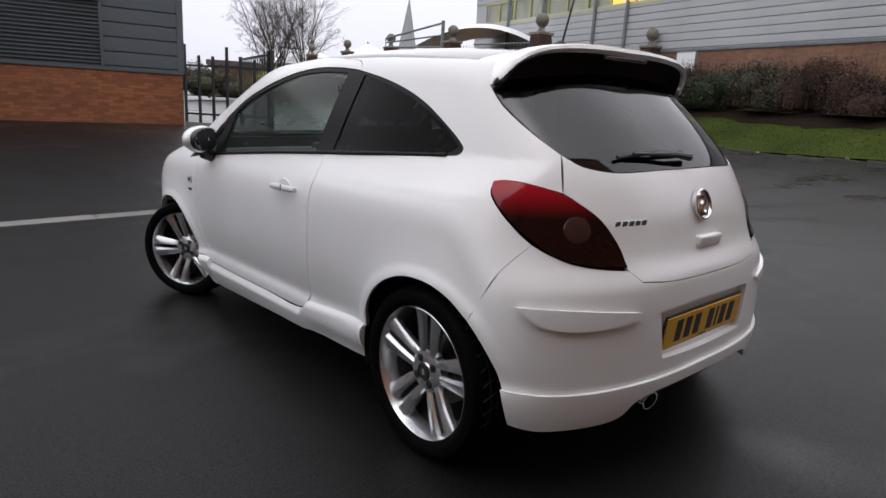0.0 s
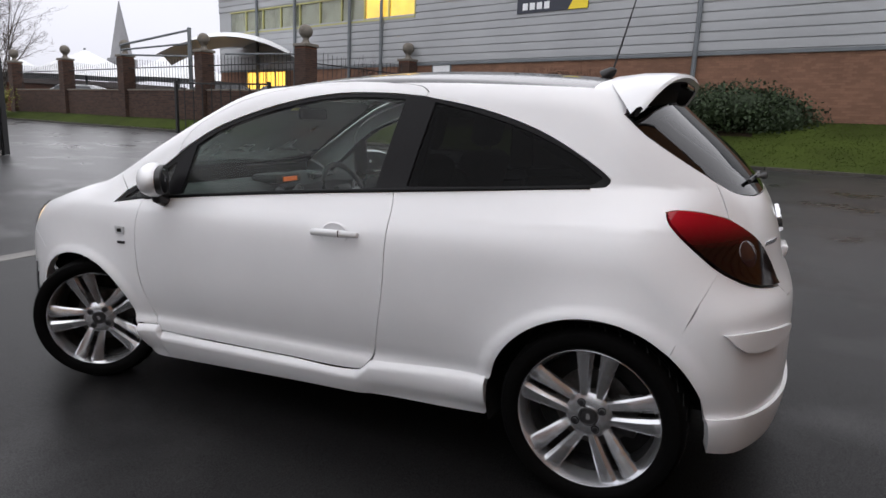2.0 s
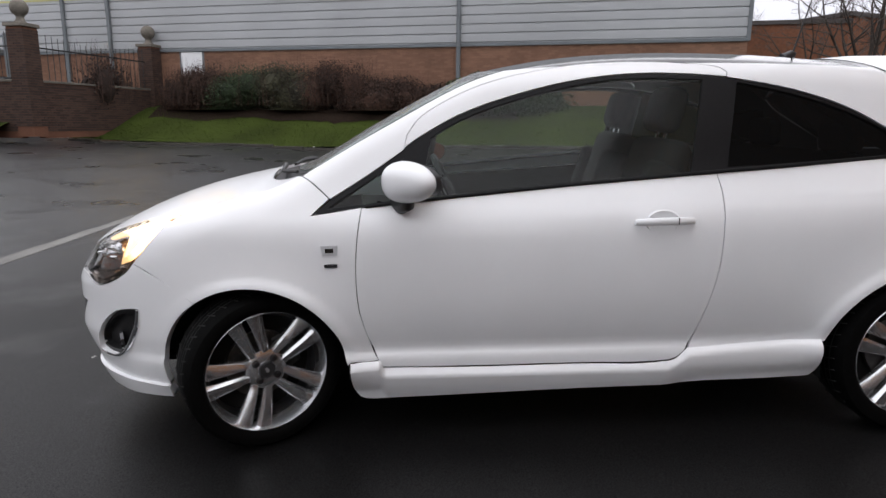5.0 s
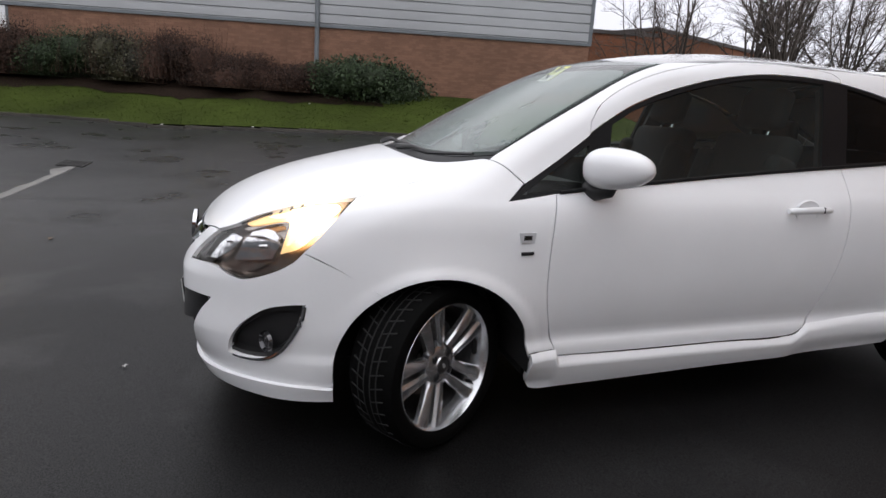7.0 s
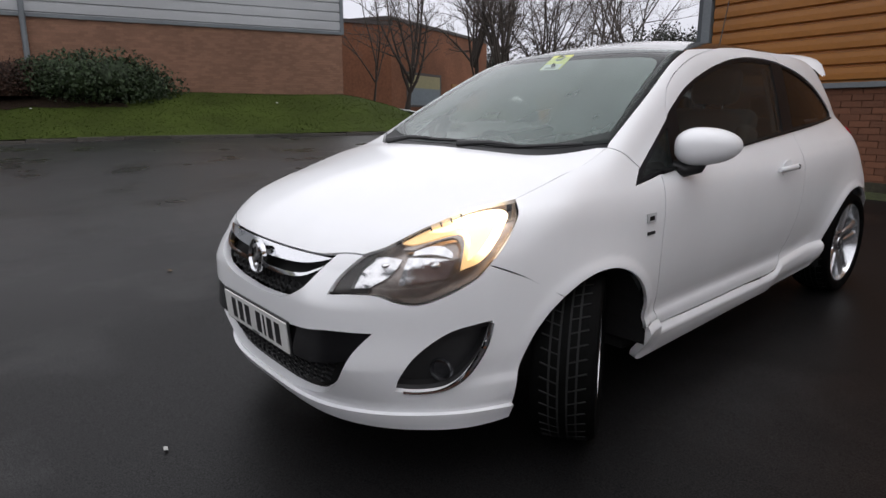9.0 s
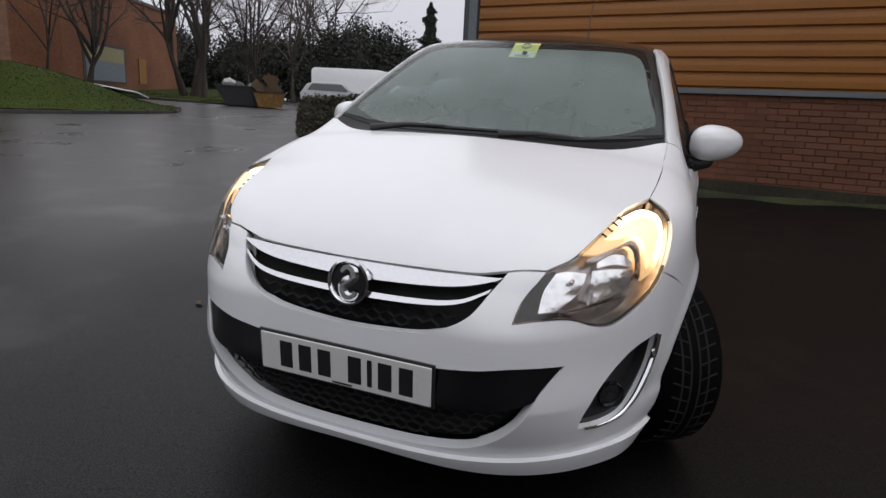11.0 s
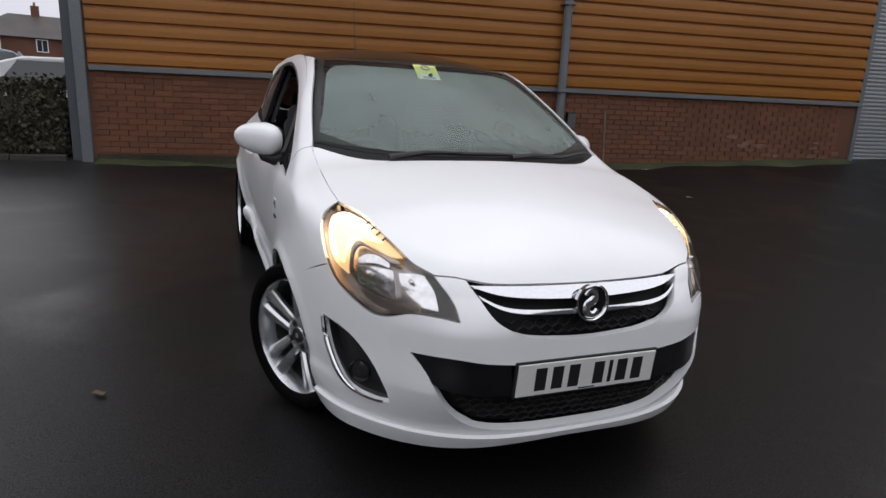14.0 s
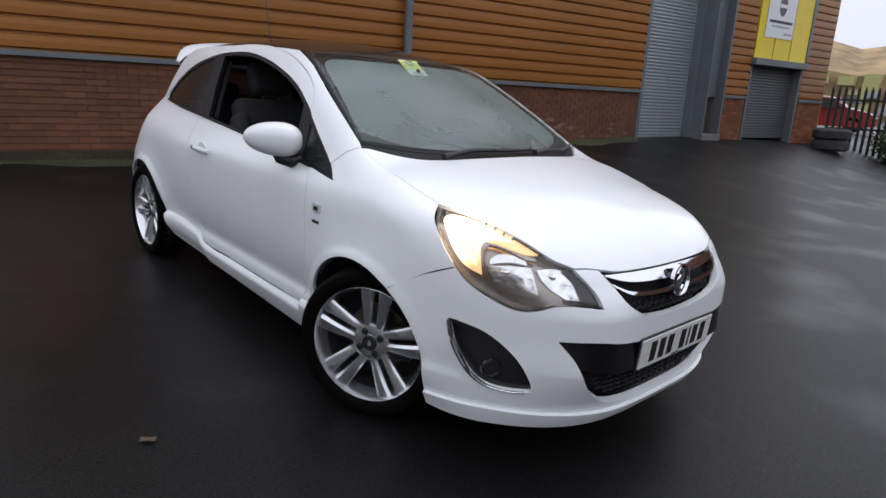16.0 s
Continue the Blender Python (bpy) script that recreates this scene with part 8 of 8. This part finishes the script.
house(29.4, -83.4, 17, 11, 8, 6.1, "red brick house with a hipped wet tile roof")
house(15.2, -73.5, 15, 12, 8, 4.6, "red brick house with white windows and a hipped roof")
church = thing("church_spire", "grey stone church spire far off in the haze", "spire", Matrix.Translation((118, 157, 0)))
spire_grey = mat("hazy_grey_stone", (0.27, 0.27, 0.28), 0.95, grain=0.1, scale=0.4)
part("tower", box(-2.6, 2.6, -2.6, 2.6, 0, 15.5), spire_grey, church)
part("spire", lathe([(15.5, 2.9), (30.6, 0.1)], 8, "z"), spire_grey, church)

# palisade fence, tyre and hillside past the shed's end
fence = thing("palisade_fence", "dark grey steel palisade fence", "fence")
m_, l_ = along(-17.0, -2.6, -21.5, 4.5)
for i in range(int(l_ / 0.155)):
    zz = level(-18, 0)
    part("pale", put(prism([(i * 0.155, zz), (i * 0.155 + 0.07, zz), (i * 0.155 + 0.07, zz + 2.02), (i * 0.155 + 0.035, zz + 2.14), (i * 0.155, zz + 2.02)], 0.02), m_), black_iron, fence)
for zz in (1.0, 1.75):
    part("fence_rail", put(box(0, l_, -0.04, 0.0, zz + level(-18, 0), zz + 0.05 + level(-18, 0)), m_), black_iron, fence)
dusty = mat("dusty_old_rubber", (0.045, 0.044, 0.043), 0.9, grain=0.4, scale=30, patch=0.4, patch_scale=3)
tyre_t = thing("old_tyre", "dusty lorry tyres lying in a stack by the shed", "tyre", Matrix.Translation((-15.7, -2.02, level(-15.7, -2.0))) @ Matrix.Diagonal((1.3, 1.3, 1.35, 1)))
for k in range(2):
    part("casing", lathe([(0.02 + k * 0.2, 0.19), (0.0 + k * 0.2, 0.27), (0.04 + k * 0.2, 0.33), (0.16 + k * 0.2, 0.33), (0.2 + k * 0.2, 0.27), (0.18 + k * 0.2, 0.19)], 28, "z"), dusty, tyre_t, smooth=True)
hill = thing("hillside_backdrop", "hazy hillside of houses with small warm lights", "backdrop", kind="structure")
bm = bmesh.new()
cols = []
for i in range(25):
    a = radians(178 + i * 2.2)
    h = 11.5 + 1.2 * math.sin(i * 0.7) + 0.6 * math.sin(i * 2.1)
    cols.append([bm.verts.new((95 * math.cos(a), 95 * math.sin(a) + 3, z)) for z in (-2, h * 0.55)] + [bm.verts.new((112 * math.cos(a), 112 * math.sin(a) + 3, h))])
for c0, c1 in zip(cols, cols[1:]):
    for i in range(2):
        bm.faces.new((c0[i], c1[i], c1[i + 1], c0[i + 1]))
part("slope", bm, mat("hazy_hill", (0.30, 0.21, 0.11), 0.95, grain=0.5, scale=0.35, patch=0.35, patch_scale=0.06), hill)
rnd = random.Random(2)
for i in range(40):
    a = radians(rnd.uniform(179, 200))
    part("hill_house", box(-0.9, 0.9, -0.9, 0.9, 0, 1.1, m=Matrix.Translation((95 * math.cos(a), 95 * math.sin(a) + 3, rnd.uniform(0.5, 5.2)))), rnd.choice((clad_white, shutter_pale, frame_yellow, stone)), hill)

# ---- bits on the ground ----
for x, y, s, mt, lab in ((0.14, 2.47, 0.016, paper, "scrap of white paper on the asphalt"), (1.55, 1.03, 0.03, dead_leaf, "curled dead leaf on the asphalt"), (-5.2, -3.9, 0.05, paper, "crushed white cup on the asphalt"), (2.3, -0.6, 0.018, paper, "scrap of white paper on the asphalt"),
                         (-1.9, 3.6, 0.016, paper, "scrap of white paper on the asphalt"), (-3.6, 0.9, 0.03, dead_leaf, "dead leaf on the asphalt"), (-4.5, -2.2, 0.035, paper, "scrap of paper on the asphalt"), (2.6, 1.7, 0.03, dead_leaf, "dead leaf on the asphalt"), (3.0, 3.6, 0.03, dead_leaf, "dead leaf on the asphalt"),
                         (-4.0, 2.6, 0.05, dead_leaf, "dead twig on the asphalt"), (3.3, -2.9, 0.03, paper, "scrap of paper on the asphalt"), (-6.4, -1.4, 0.04, dead_leaf, "dead leaf on the asphalt")):
    l = thing("litter_scrap", lab, "litter", Matrix.Translation((x, y, level(x, y) + 0.004)) @ Matrix.Rotation(x * 3 + y, 4, "Z"), group="litter on the yard")
    bm = bmesh.new()
    g = [[bm.verts.new(((i - 1.5) * s * 0.6, (j - 1) * s * 0.45, 0.004 + 0.25 * s * abs(math.sin(i * 2.1 + j + x * 7)))) for i in range(4)] for j in range(3)]
    for j in range(2):
        for i in range(3):
            bm.faces.new((g[j][i], g[j][i + 1], g[j + 1][i + 1], g[j + 1][i]))
    part("scrap", bm, mt, l)
for i, (x, y) in enumerate(((15.2, 4.5), (14.6, 2.2), (16.9, 0.6), (15.9, -5.6))):
    l = thing("litter_scrap", "white litter lying on the lawn", "litter", Matrix.Translation((x, y, bank(y, wall_x(y) - x) + 0.05)), group="litter on the lawn")
    bm = bmesh.new()
    bmesh.ops.create_icosphere(bm, subdivisions=1, radius=0.04)
    for v in bm.verts:
        v.co.z *= 0.4
    part("scrap", bm, paper, l)

# ---- brickwork, last ----
me_brick = brick_mesh(brick_red)
placed = 0
lo_x, hi_x = ox(-9.0), OL - 0.16
for r in range(15):
    z = 0.30 + (r + 0.5) * 0.0735
    x = lo_x - (0.1125 if r % 2 else 0)
    while x < hi_x - 0.12:
        if ox(-6.2) < x < ox(-1.7) and placed < 300:
            o = new("brick", me_brick)
            o.parent = shed
            o.matrix_local = OM @ Matrix.Translation((x + 0.1125, -0.018 + 0.003 * ((r * 7 + int(x * 40)) % 3), z))
            placed += 1
        x += 0.225
bricks_joined("brick_rest", hi_x - lo_x, 0.30, 1.42, OM @ Matrix.Translation((lo_x, 0, 0)), brick_red_rest, shed, skip=lambda a, b, z: ox(-6.2) < a + lo_x < ox(-1.7), lh=0.0735, proud=0.010)
bricks_joined("brick_rest", DOORS[0][0] - DOORS[1][1] - 1.0, 0.30, 1.42, OM @ Matrix.Translation((DOORS[1][1] + 0.06, 0, 0)), brick_orange, shed, lh=0.0735)
bricks_joined("brick_rest", DOORS[1][0] - 0.1, 0.30, 1.42, OM, brick_orange, shed, lh=0.0735)
bricks_joined("hall_bricks", WL, 1.50, 3.68, OUT, brick_buff, hall, skip=lambda a, b, z: (wy(9.72) < (a + b) / 2 < wy(10.73)) or (wy(20.2) < (a + b) / 2 < wy(23.7) and z > 2.7))
bricks_joined("store_bricks", GL, -0.3, 1.52, G2, brick_orange, store)
